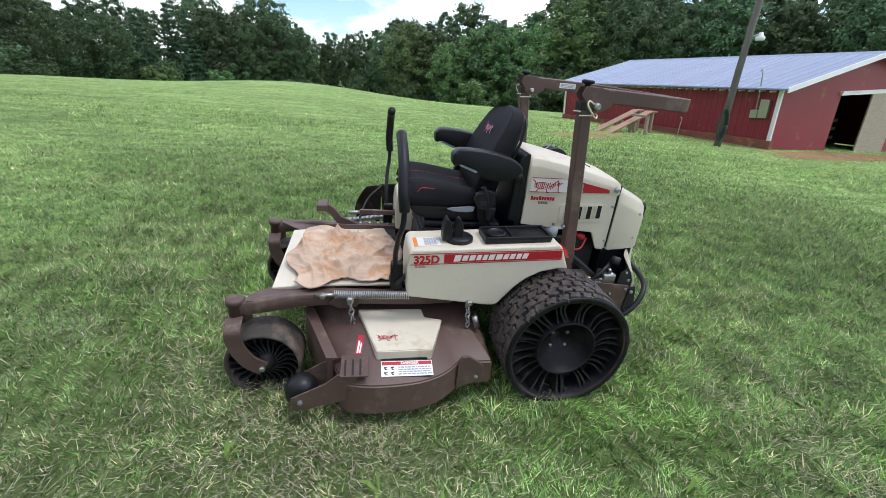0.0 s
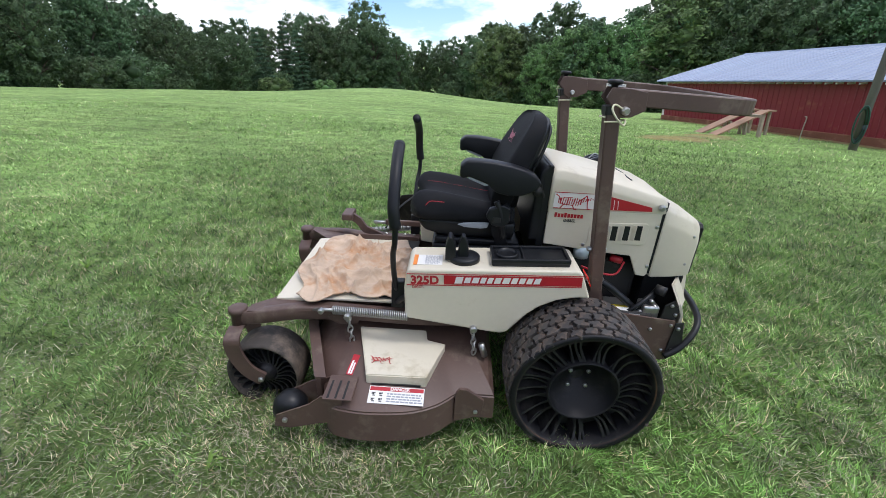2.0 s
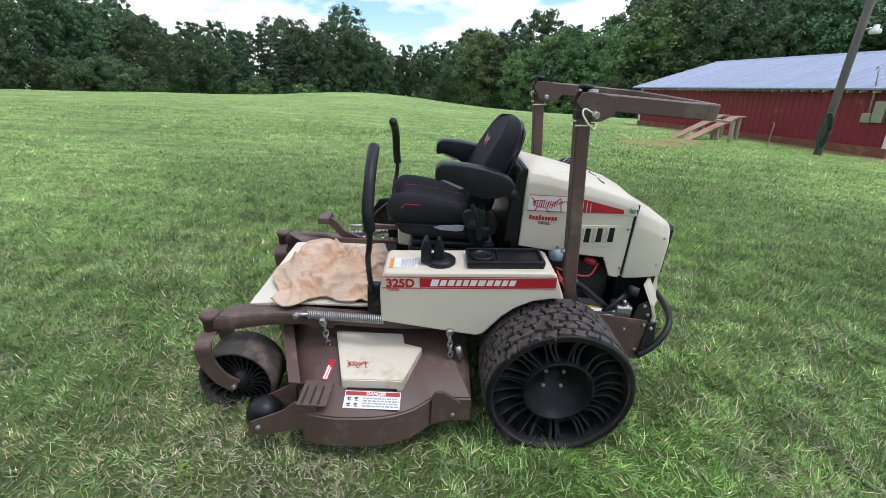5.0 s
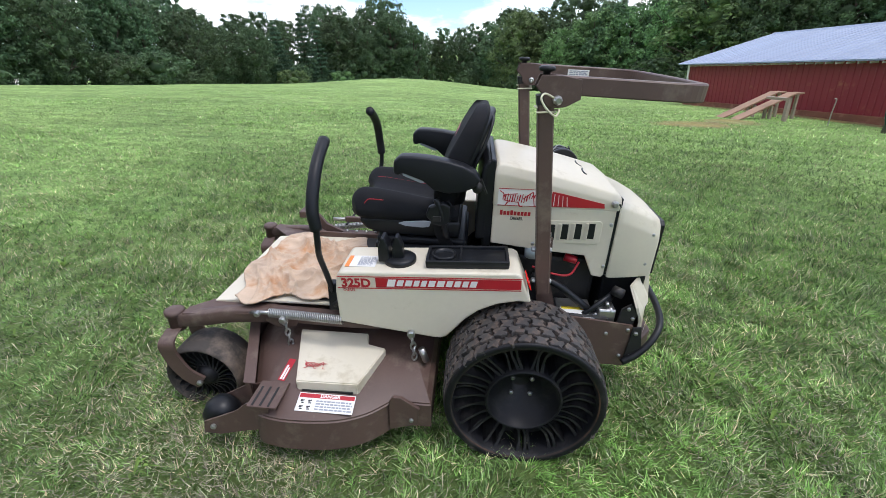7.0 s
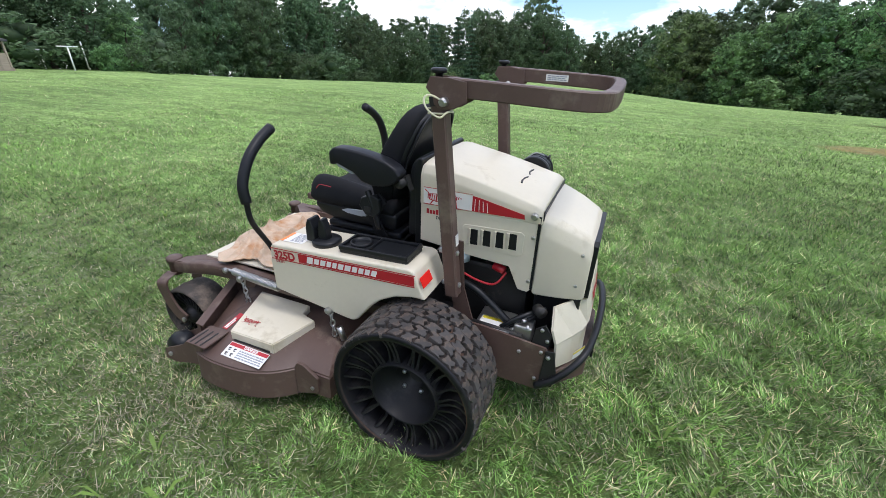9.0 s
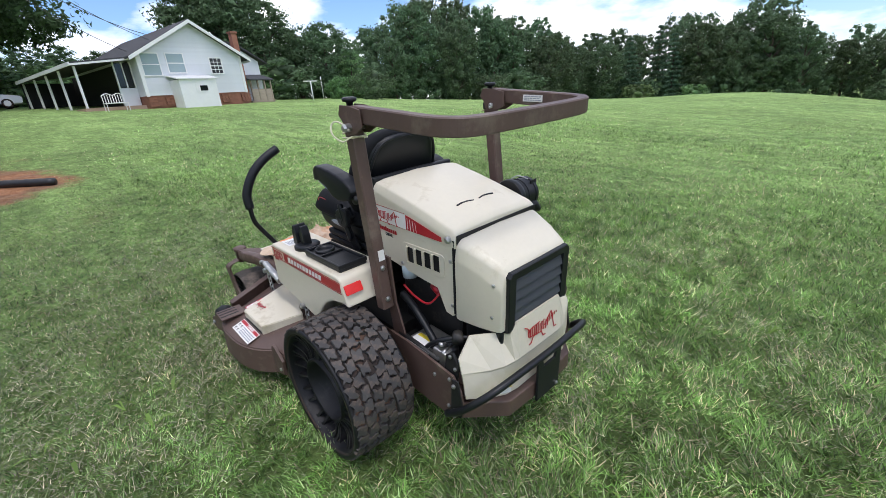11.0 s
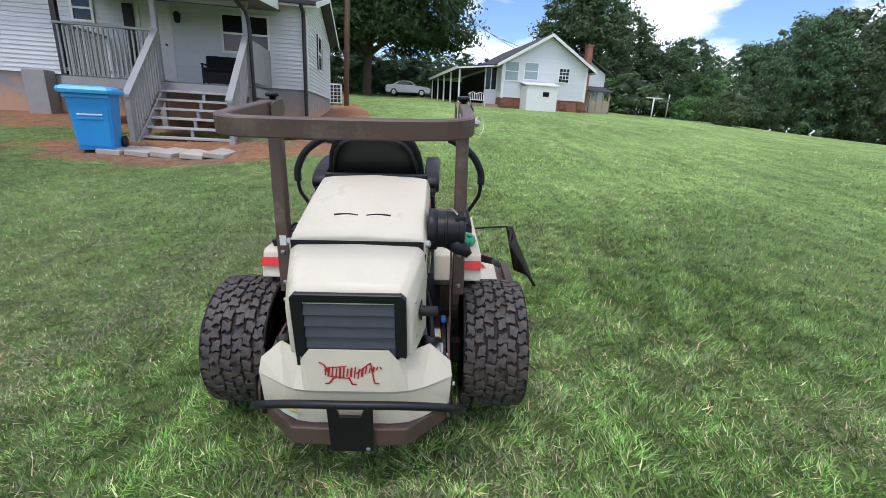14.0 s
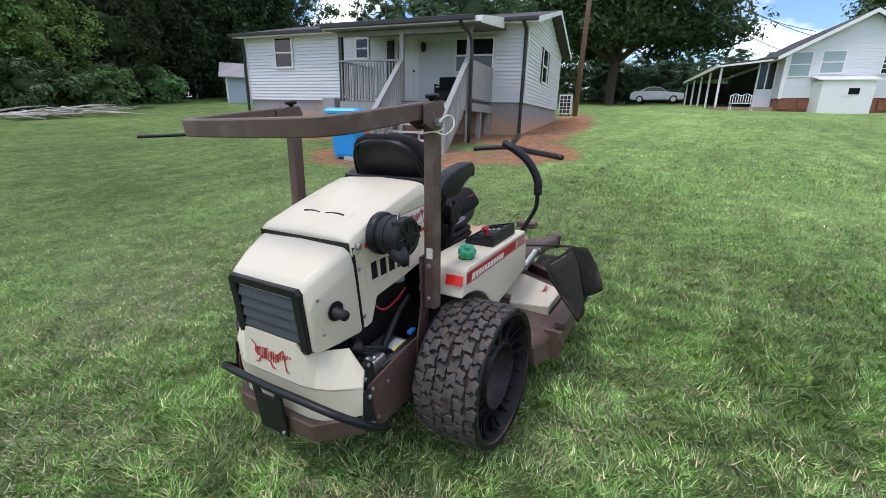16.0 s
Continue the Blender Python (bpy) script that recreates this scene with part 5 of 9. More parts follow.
# ---- engine hood ----
def hood():
    hd = new("engine_hood")
    hd.parent = mower
    hd["label"] = "cream fibreglass engine hood with louvres and a red decal"
    hd.matrix_local = Matrix.Translation((0, 0.016, 0)) @ Matrix.Diagonal((1, 1.05, 1, 1))
    # front lid, tapered to the rear; section: side up to a fold, then a crowned top
    bm = bmesh.new()
    rings = []
    for x, zf, zt_, hf, ht in ((-0.208, 1.030, 1.060, 0.2355, 0.218), (-0.195, 1.042, 1.074, 0.2355, 0.221), (-0.16, 1.040, 1.074, 0.2355, 0.222), (0.0, 1.010, 1.044, 0.2355, 0.223), (0.14, 0.982, 1.013, 0.2355, 0.223), (0.275, 0.952, 0.978, 0.2358, 0.224), (0.297, 0.938, 0.962, 0.2358, 0.224)):
        zb = 0.90
        ring = [(x, -hf, zb), (x, -hf, zf - 0.012), (x, -hf + 0.006, zf + 0.004), (x, -ht, zt_ - 0.008), (x, -ht * 0.8, zt_), (x, 0, zt_ + 0.008), (x, ht * 0.8, zt_), (x, ht, zt_ - 0.008), (x, hf - 0.006, zf + 0.004), (x, hf, zf - 0.012), (x, hf, zb)]
        rings.append(ring)
    soften(hull(bm, rings), 0.2, 0.007)
    part("lid", bm, CREAM, hd, "", True).data.set_sharp_from_angle(angle=radians(38))
    for k in (-1, 1):
        sl = part("lid_slot", tube(bmesh.new(), smooth_line([(0.004, -0.044, 0), (-0.003, -0.015, 0), (-0.003, 0.015, 0), (0.004, 0.044, 0)], 4), 0.0042, 6), BLACK, hd)
        sl.matrix_local = pose(0.172, k * 0.058, 1.0095, 0, 13, 3 * k)
    part("front_shroud", prism(bmesh.new(), [(-0.206, 1.070), (-0.222, 1.081), (-0.240, 1.076), (-0.256, 1.050), (-0.268, 0.99), (-0.272, 0.74), (-0.206, 0.74)], -0.221, 0.221, bev=0.012, seg=3), BLACK, hd, "black moulded shroud between the seat and the hood")
    # side panels with the engine opening cut out below
    for s in (-1, 1):
        side_prof = [(-0.205, 0.905), (0.283, 0.905), (0.29, 0.62), (0.275, 0.602), (0.235, 0.607), (0.19, 0.70), (0.0, 0.712), (-0.06, 0.72), (-0.205, 0.735)]
        part("side_panel", prism(bmesh.new(), side_prof, s * 0.222, s * 0.234, bev=0.004), CREAM, hd)
        # louvre recess and slots
        part("louvre_frame", prism(bmesh.new(), [(-0.015, 0.752), (0.225, 0.755), (0.238, 0.768), (0.238, 0.848), (0.226, 0.858), (-0.005, 0.848), (-0.015, 0.838)], s * 0.2335, s * 0.2375, bev=0.0015), CREAM, hd)
        for k in range(4):
            x = 0.022 + k * 0.053
            r = k * 0.004
            part("louvre_slot", prism(bmesh.new(), [(x - 0.002, 0.767 + r), (x + 0.031, 0.767 + r), (x + 0.029, 0.834 + r), (x - 0.001, 0.834 + r)], s * 0.2372, s * 0.2386), BLACK, hd)
            bm = bmesh.new()
            hull(bm, [[(x - 0.014, s * 0.2370, z + r), (x - 0.014, s * 0.2382, z + r), (x - 0.001, s * 0.2470, z + r), (x + 0.002, s * 0.2460, z + r)] for z in (0.766, 0.80, 0.834)])
            for z in (0.7655, 0.8335):
                hull(bm, [[(x - 0.014, s * 0.2370, z + r + d), (x + 0.001, s * 0.2370, z + r + d), (x + 0.0015, s * 0.2465, z + r + d)] for d in (0.0, 0.002)])
            part("louvre_scoop", bm, CREAM, hd)
        side = "-y" if s < 0 else "+y"
        a = part("decal_panel", prism(bmesh.new(), [(-0.19, 0.905), (0.02, 0.910), (0.02, 0.972), (-0.19, 0.976)], s * 0.2375, s * 0.2383), WHITE, hd)
        part("red_wedge", prism(bmesh.new(), [(0.02, 0.909), (0.232, 0.914), (0.228, 0.932), (0.06, 0.966), (0.02, 0.972)], s * 0.2375, s * 0.2385), RED, hd)
        for z0, z1 in ((0.904, 0.9075), (0.9735, 0.9765)):
            part("decal_line", prism(bmesh.new(), [(-0.19, z0), (0.02, z0 + 0.004), (0.02, z1 + 0.000), (-0.19, z1)], s * 0.2383, s * 0.2391), RED, hd)
        logo(hd, facing(-0.10, s * 0.2386, 0.938, side), 0.17)
        for k in range(4):
            part("wedge_line", prism(bmesh.new(), [(0.03 + k * 0.018, 0.913), (0.0325 + k * 0.018, 0.913), (0.0325 + k * 0.016, 0.962 - k * 0.003), (0.03 + k * 0.016, 0.962 - k * 0.003)], s * 0.2385, s * 0.2391), WHITE, hd)
        bb = bmesh.new()
        for i in range(9):
            tall = 0.0105 if i in (0, 3) else 0.0082
            box(bb, -0.062 + i * 0.0140, -0.062 + i * 0.0140 + 0.0108, -0.0085, -0.0085 + 2 * tall, 0, 0.0008)
        o = part("engine_name_bars", bb, RED, hd)
        o.matrix_local = facing(-0.115, s * 0.2347, 0.872, side)
        text_mesh("fuel_lettering", "DIESEL", 0.018, INK, hd, facing(-0.135 if s < 0 else -0.08, s * 0.2347, 0.844, side), 0.0004)
        for (x, z) in ((0.272, 0.845), (0.276, 0.655), (-0.03, 0.742)):
            bolt(hd, (x, s * 0.234, z), (0, s, 0), 0.008, 0.006)
        bolt(hd, (0.268, s * 0.236, 0.934), (0, s, 0), 0.014, 0.016, name="hood_latch")
    # rear shell: slopes down and narrows to the grille
    bm = bmesh.new()
    rings = []
    for x, zt_, hw, hb, zb in ((0.2935, 0.936, 0.225, 0.237, 0.605), (0.31, 0.936, 0.224, 0.237, 0.600), (0.40, 0.903, 0.205, 0.222, 0.600), (0.475, 0.866, 0.185, 0.206, 0.603), (0.494, 0.846, 0.178, 0.200, 0.608)):
        rings.append([(x, -hb, zb), (x, -hb, zt_ - 0.075), (x, -hw - 0.004, zt_ - 0.018), (x, -hw + 0.018, zt_), (x, 0, zt_ + 0.006), (x, hw - 0.018, zt_), (x, hw + 0.004, zt_ - 0.018), (x, hb, zt_ - 0.075), (x, hb, zb)])
    soften(hull(bm, rings), 0.2, 0.008)
    part("rear_shell", bm, CREAM, hd, "", True).data.set_sharp_from_angle(angle=radians(38))
    # black strip stands in for the shaded gap below the lid's rear edge
    part("lid_seal", bx(0.2975, 0.3020, -0.227, 0.227, 0.915, 0.953, 0.001), BLACK, hd, "black strip drawn as the shaded gap under the lid edge")
    part("hood_seam", bx(0.2835, 0.2935, -0.2355, 0.2355, 0.62, 0.934), BLACK, hd)
    for s in (-1, 1):
        for (x, z) in ((0.46, 0.80), (0.455, 0.665)):
            bolt(hd, (x, s * 0.207, z), (0, s, 0), 0.007, 0.006)
    # front bulkhead behind the seat
    part("firewall", prism(bmesh.new(), [(-0.235, 0.60), (-0.245, 1.04), (-0.225, 1.085), (-0.205, 1.08), (-0.205, 0.60)], -0.222, 0.222, bev=0.006), BLACK, hd)
    gr = new("rear_grille")
    gr.parent = mower
    gr["label"] = "black louvred radiator grille"
    gr.matrix_local = Matrix.Translation((0, 0.017, 0)) @ Matrix.Diagonal((1, 1.04, 1, 1))
    part("grille_backing", bx(0.486, 0.493, -0.17, 0.17, 0.60, 0.84), BLACK, gr)
    frame_o = [(-0.183, 0.608), (-0.183, 0.832), (-0.168, 0.848), (0.168, 0.848), (0.183, 0.832), (0.183, 0.608)]
    frame_i = [(-0.146, 0.612), (-0.146, 0.816), (-0.144, 0.818), (0.144, 0.818), (0.146, 0.816), (0.146, 0.612)]
    bm = bmesh.new()
    rings = [[bm.verts.new((x, y, z)) for y, z in pr] for x, pr in ((0.490, frame_o), (0.506, frame_o), (0.510, [(y * 0.985, z - 0.003) for y, z in frame_o]), (0.509, frame_i), (0.494, frame_i))]
    for p, q in zip(rings, rings[1:]):
        for i in range(5):
            bm.faces.new((p[i], p[i + 1], q[i + 1], q[i]))
    bmesh.ops.recalc_face_normals(bm, faces=bm.faces[:])
    part("grille_surround", bm, BLACK, gr, "smooth black grille surround")
    for k in range(5):
        sl = part("slat", prism(bmesh.new(), [(-0.004, -0.0205), (0.004, -0.0185), (0.001, 0.0185), (-0.004, 0.0205)], -0.146, 0.146, bev=0.0015), GRILLE, gr)
        sl.matrix_local = pose(0.500, 0, 0.616 + k * 0.0425, 0, -12, 0)


hood()


# ---- rear: engine bay, bumper cover, tube ----
def rear():
    rc = new("rear_cover")
    rc.parent = mower
    rc["label"] = "cream moulded rear bumper cover"
    rc.matrix_local = Matrix.Translation((0, 0.010, 0)) @ Matrix.Diagonal((1, 1.015, 1, 1))
    bm = bmesh.new()
    half_top = [(0.415, 0.345, 0.530), (0.400, 0.272, 0.592), (0.462, 0.186, 0.590), (0.507, 0.166, 0.594), (0.514, 0.136, 0.636)]
    half_mid = [(0.436, 0.352, 0.478), (0.486, 0.246, 0.462), (0.518, 0.200, 0.474), (0.530, 0.160, 0.480), (0.535, 0.136, 0.482)]
    half_low = [(0.437, 0.350, 0.466), (0.480, 0.246, 0.451), (0.510, 0.200, 0.460), (0.521, 0.160, 0.463), (0.525, 0.136, 0.464)]
    half_bot = [(0.446, 0.344, 0.360), (0.492, 0.250, 0.334), (0.520, 0.200, 0.334), (0.527, 0.160, 0.334), (0.530, 0.136, 0.334)]
    top, mid, low, bot = ([(x, -y, z) for x, y, z in h] + h[::-1] for h in (half_top, half_mid, half_low, half_bot))
    rows = [[bm.verts.new(p) for p in r] for r in (top, mid, low, bot)]
    for a, b in zip(rows, rows[1:]):
        for i in range(9):
            bm.faces.new((a[i], b[i], b[i + 1], a[i + 1]))
    bmesh.ops.recalc_face_normals(bm, faces=bm.faces[:])
    bmesh.ops.solidify(bm, geom=bm.faces[:], thickness=0.010)
    part("cover_shell", bm, CREAM, rc)
    logo(rc, pose(0.5245, 0.012, 0.556, 90, 0, 90) @ pose(0, 0, 0, -7.6, 0, 0) @ pose(0, 0, 0.0035), 0.225)
    st = part("print_label", bx(-0.040, 0.040, -0.017, 0.017, 0, 0.001), WHITE, rc)
    st.matrix_local = pose(0.519, -0.225, 0.372, 90, 0, 62)
    sy = part("yellow_band", bx(-0.040, 0.040, 0.008, 0.017, 0.001, 0.002), YELLOW, rc)
    sy.matrix_local = pose(0.519, -0.225, 0.372, 90, 0, 62)
    base = [(0.30, -0.345), (0.43, -0.345), (0.555, -0.205), (0.562, 0.0), (0.555, 0.205), (0.43, 0.345), (0.30, 0.345)]
    part("rear_frame_beam", prism(bmesh.new(), base, 0.255, 0.332, "z", bev=0.006), BROWN, mower, "brown chamfered rear frame beam")
    for s in (-1, 1):
        eb = part("end_bracket", prism(bmesh.new(), [(0.392, 0.27), (0.446, 0.285), (0.456, 0.350), (0.436, 0.455), (0.402, 0.450)], min(s * 0.3635, s * 0.3705), max(s * 0.3635, s * 0.3705), bev=0.002), MATTE, mower, "black steel end bracket")
        bolt(eb, (0.420, s * 0.3705, 0.305), (0, s, 0), 0.013, 0.014)
        bolt(eb, (0.416, s * 0.3705, 0.425), (0, s, 0), 0.009, 0.010)
    bp = new("bumper_tube")
    bp.parent = mower
    bp["label"] = "black tubular rear bumper"
    arm = [(0.385, 0.398, 0.280), (0.445, 0.392, 0.325), (0.505, 0.362, 0.385), (0.546, 0.300, 0.428), (0.566, 0.180, 0.450)]
    pts = smooth_line([(x, 0.015 - y, z) for x, y, z in arm] + [(0.574, 0.015, 0.456)] + [(x, 0.015 + y, z) for x, y, z in arm[::-1]], 6)
    part("tube", tube(bmesh.new(), pts, 0.0148, 12), BLACK, bp, "", True)
    hp = part("hitch_plate", prism(bmesh.new(), [(-0.063, 0.248), (0.090, 0.248), (0.094, 0.450), (0.066, 0.452), (0.052, 0.408), (-0.022, 0.408), (-0.038, 0.452), (-0.066, 0.450)], 0.568, 0.579, "x", bev=0.003), BLACK, bp, "black steel hitch plate")
    bolt(bp, (0.579, 0.072, 0.265), (1, 0, 0), 0.008)
    # engine bay
    en = new("engine")
    en.parent = mower
    en["label"] = "dark diesel engine with hoses and fittings"
    part("block", bx(-0.12, 0.27, -0.17, 0.17, 0.30, 0.66, 0.02), MATTE, en)
    part("radiator_shroud", bx(0.30, 0.485, -0.185, 0.185, 0.30, 0.60, 0.01), BLACK, en)
    rs = random.Random(9)
    for s in (-1, 1):
        part("battery_box", bx(0.10, 0.25, min(s * 0.20, s * 0.345), max(s * 0.20, s * 0.345), 0.42, 0.470, 0.004), STEEL, en)
        part("hydraulic_block", bx(0.26, 0.335, min(s * 0.255, s * 0.335), max(s * 0.255, s * 0.335), 0.43, 0.505, 0.008), STEEL, en, "bright cast hydraulic block")
        for q in range(3):
            part("hydraulic_hose", tube(bmesh.new(), smooth_line([(0.02 + 0.05 * q, s * 0.24, 0.34), (0.14 + 0.03 * q, s * (0.285 + 0.015 * q), 0.40 + 0.03 * q), (0.28, s * 0.30, 0.50 + 0.015 * q), (0.36, s * 0.22, 0.54)], 6), 0.010, 8), BLACK, en, "", True)
        part("bracket", prism(bmesh.new(), [(0.335, 0.40), (0.40, 0.40), (0.415, 0.50), (0.385, 0.545), (0.35, 0.52)], min(s * 0.335, s * 0.345), max(s * 0.335, s * 0.345)), MATTE, en)
        for (px, pz) in ((0.352, 0.43), (0.40, 0.48), (0.375, 0.525)):
            bolt(en, (px, s * 0.345, pz), (0, s, 0), 0.008)
        lb = part("maintenance_label", bx(0.095, 0.205, -0.032, 0.032, 0, 0.001), WHITE, en)
        lb.matrix_local = Matrix.Translation((0.02, s * 0.305, 0.4712))
        lw = part("maintenance_print", bx(0.10, 0.20, 0.012, 0.030, 0.001, 0.002), YELLOW, en)
        lw.matrix_local = Matrix.Translation((0.02, s * 0.305, 0.4712))
        part("hose", tube(bmesh.new(), smooth_line([(-0.02, s * 0.25, 0.60), (0.08, s * 0.27, 0.58), (0.17, s * 0.28, 0.52), (0.25, s * 0.29, 0.46)], 6), 0.016, 10), BLACK, en, "", True)
        part("wire", tube(bmesh.new(), smooth_line([(-0.02, s * 0.24, 0.64), (0.06, s * 0.245, 0.615), (0.14, s * 0.24, 0.61), (0.18, s * 0.21, 0.66)], 6), 0.005, 6), RED, en, "red wire", True)
        part("strut", tube(bmesh.new(), [(0.05, s * 0.33, 0.47), (0.30, s * 0.335, 0.462)], 0.011, 10), MATTE, en, "", True)
        part("coolant_bottle", lathe(bmesh.new(), [(0.001, -0.03), (0.034, -0.03), (0.036, 0.02), (0.02, 0.035), (0.001, 0.035)], 18, "z", (-0.02, s * 0.20, 0.70)), CLEAR_BLUE, en, "pale translucent bottle", True)
        for k in range(7):
            x, z = rs.uniform(0.24, 0.36), rs.uniform(0.42, 0.53)
            part("fitting", tube(bmesh.new(), [(x, s * 0.30, z), (x + rs.uniform(-0.01, 0.03), s * rs.uniform(0.31, 0.34), z + rs.uniform(-0.01, 0.02))], 0.009, 8), STEEL, en, "", True)
        part("solenoid", cyl(bmesh.new(), (0.33, s * 0.26, 0.56), (0.36, s * 0.29, 0.56), 0.022), MATTE, en, "", True)
        part("red_boot", tube(bmesh.new(), [(0.12, s * 0.19, 0.67), (0.17, s * 0.20, 0.66)], 0.018, 8), RED, en, "", True)
    part("blue_clip", bx(0.07, 0.11, 0.325, 0.345, 0.50, 0.515, 0.003), BLUE_P, en)
    part("exhaust_pipe", tube(bmesh.new(), [(0.40, 0.19, 0.735), (0.412, 0.308, 0.735), (0.4122, 0.310, 0.735), (0.411, 0.296, 0.735)], 0.019, 16, radii=[0.019, 0.019, 0.016, 0.015]), MATTE, en, "", True)
    part("exhaust_collar", lathe(bmesh.new(), [(0.018, 0.0), (0.036, 0.0), (0.036, 0.004), (0.018, 0.004)], 20, "y", (0.40, 0.2505, 0.735)), BLACK, en)
    ac = new("air_cleaner")
    ac.parent = mower
    ac["label"] = "black ribbed air cleaner canister"
    ac.matrix_local = pose(0.0, 0.034, 0.004)
    prof = [(0.001, -0.012), (0.078, -0.012), (0.081, -0.006), (0.081, 0.016), (0.076, 0.022), (0.070, 0.024), (0.070, 0.050), (0.074, 0.052), (0.074, 0.060), (0.070, 0.062), (0.069, 0.104), (0.073, 0.106), (0.073, 0.122), (0.068, 0.127), (0.056, 0.127), (0.053, 0.121), (0.024, 0.121), (0.022, 0.127), (0.001, 0.127)]
    can = part("canister", lathe(bmesh.new(), prof, 36, "y", (0.145, 0.245, 0.944)), BLACK, ac, "", True)
    can.data.set_sharp_from_angle(angle=radians(40))
    for k in range(8):
        a = 6.283 * k / 8
        part("cover_rib", tube(bmesh.new(), [(0.145 + 0.024 * math.cos(a), 0.368, 0.944 + 0.024 * math.sin(a)), (0.145 + 0.054 * math.cos(a), 0.368, 0.944 + 0.054 * math.sin(a))], 0.003, 6), BLACK, ac)
    for k in range(3):
        a = 0.9 + 2.09 * k
        part("cover_clip", tube(bmesh.new(), [(0.145 + 0.074 * math.cos(a), 0.335, 0.944 + 0.074 * math.sin(a)), (0.145 + 0.077 * math.cos(a), 0.374, 0.944 + 0.077 * math.sin(a))], 0, rect=(0.006, 0.018)), MATTE, ac)
    part("dust_spout", tube(bmesh.new(), [(0.172, 0.325, 0.905), (0.19, 0.358, 0.888), (0.196, 0.376, 0.876), (0.207, 0.392, 0.862)], 0.02, 14, radii=[0.035, 0.033, 0.025, 0.015]), BLACK, ac, "", True)
    part("clamp_wire", tube(bmesh.new(), smooth_line([(0.10, 0.30, 1.005), (0.13, 0.32, 1.026), (0.17, 0.345, 1.012)], 4), 0.003, 5), STEEL, ac)


rear()


# ---- roll bar, folded back ----
def roll_bar():
    rb = new("roll_bar")
    rb.parent = mower
    rb["label"] = "brown folding roll bar laid back level"
    rb.matrix_local = pose(-0.012, 0.015, 0.0)
    for s in (-1, 1):
        y = s * 0.381
        part("post", tube(bmesh.new(), [(0.022, y, 0.60), (-0.062, y, 1.33)], 0, rect=(0.052, 0.052)), BROWN, rb)
        part("post_cap", tube(bmesh.new(), [(-0.060, y, 1.315), (-0.064, y, 1.345)], 0, rect=(0.058, 0.058)), MATTE, rb)
        bk = part("post_bracket", prism(bmesh.new(), [(-0.02, 0.82), (0.04, 0.82), (0.055, 0.62), (0.11, 0.45), (0.115, 0.30), (0.05, 0.30), (0.0, 0.60)], s * 0.352, s * 0.344), BROWN, rb)
        for (x, z) in ((-0.004, 0.782), (0.012, 0.645)):
            bolt(rb, (x + 0.028, y, z), (1, 0, 0), 0.011, 0.012)
            bolt(rb, (x - 0.028, y, z), (-1, 0, 0), 0.011, 0.012)
        lb = part("bar_code_label", bx(-0.014, 0.014, -0.022, 0.022, 0, 0.001), WHITE, rb)
        lb.matrix_local = pose(0.0235, y + 0.004, 0.835, 90, 0, 90) @ pose(0, 0, 0, -6, 0, 0)
        for q in (-1, 1):
            part("hinge_plate", prism(bmesh.new(), [(-0.10, 1.37), (-0.085, 1.405), (-0.02, 1.405), (0.04, 1.395), (0.045, 1.335), (0.0, 1.31), (-0.045, 1.305), (-0.07, 1.32), (-0.075, 1.345)], y + q * 0.028, y + q * 0.034, bev=0.002), BROWN, rb)
        bolt(rb, (-0.03, y + s * 0.034, 1.332), (0, s, 0), 0.015, 0.03)
        bolt(rb, (-0.03, y - s * 0.034, 1.332), (0, -s, 0), 0.012, 0.012)
        part("locking_knob", lathe(bmesh.new(), [(0.001, 0.0), (0.012, 0.0), (0.012, 0.012), (0.026, 0.016), (0.027, 0.026), (0.02, 0.03), (0.001, 0.03)], 16, "z", (-0.068, y, 1.40)), BLACK, rb, "", True)
        ln = smooth_line([(-0.03, y + s * 0.040, 1.332), (-0.072, y + s * 0.060, 1.352), (-0.086, y + s * 0.076, 1.338), (-0.066, y + s * 0.084, 1.308), (-0.034, y + s * 0.066, 1.286), (-0.020, y + s * 0.036, 1.300), (-0.024, y - s * 0.030, 1.292)], 6)
        part("lanyard_wire", tube(bmesh.new(), ln, 0.0034, 6), CORD, rb, "loose pale pin lanyard", True)
        part("lanyard_wrap", tube(bmesh.new(), [(-0.060 + 0.031 * a, y + 0.031 * b, 1.290 + 0.004 * k) for k, (a, b) in enumerate(((-1, -1), (1, -1), (1, 1), (-1, 1), (-1, -1)))], 0.003, 6), CORD, rb)
        part("hitch_pin", tube(bmesh.new(), [(-0.03, y - s * 0.05, 1.325), (-0.03, y + s * 0.06, 1.33)], 0.006, 8), STEEL, rb, "", True)
    loop = [(-0.035, -0.381, 1.375), (0.10, -0.381, 1.372), (0.28, -0.381, 1.367), (0.385, -0.372, 1.364), (0.445, -0.325, 1.362), (0.462, -0.24, 1.361), (0.468, -0.08, 1.361), (0.468, 0.08, 1.361), (0.462, 0.24, 1.361), (0.445, 0.325, 1.362), (0.385, 0.372, 1.364), (0.28, 0.381, 1.367), (0.10, 0.381, 1.372), (-0.035, 0.381, 1.375)]
    part("upper_loop", tube(bmesh.new(), smooth_line(loop, 4), 0, rect=(0.042, 0.058)), BROWN, rb, "", False)
    sk = part("warning_sticker", bx(-0.05, 0.05, -0.014, 0.014, 0, 0.001), WHITE, rb)
    sk.matrix_local = facing(0.19, 0.3595, 1.37, "-y")
    bars(sk, Matrix.Translation((0, 0, 0.001)), 0.085, 0.022, 3, BLUEINK, 5)


roll_bar()


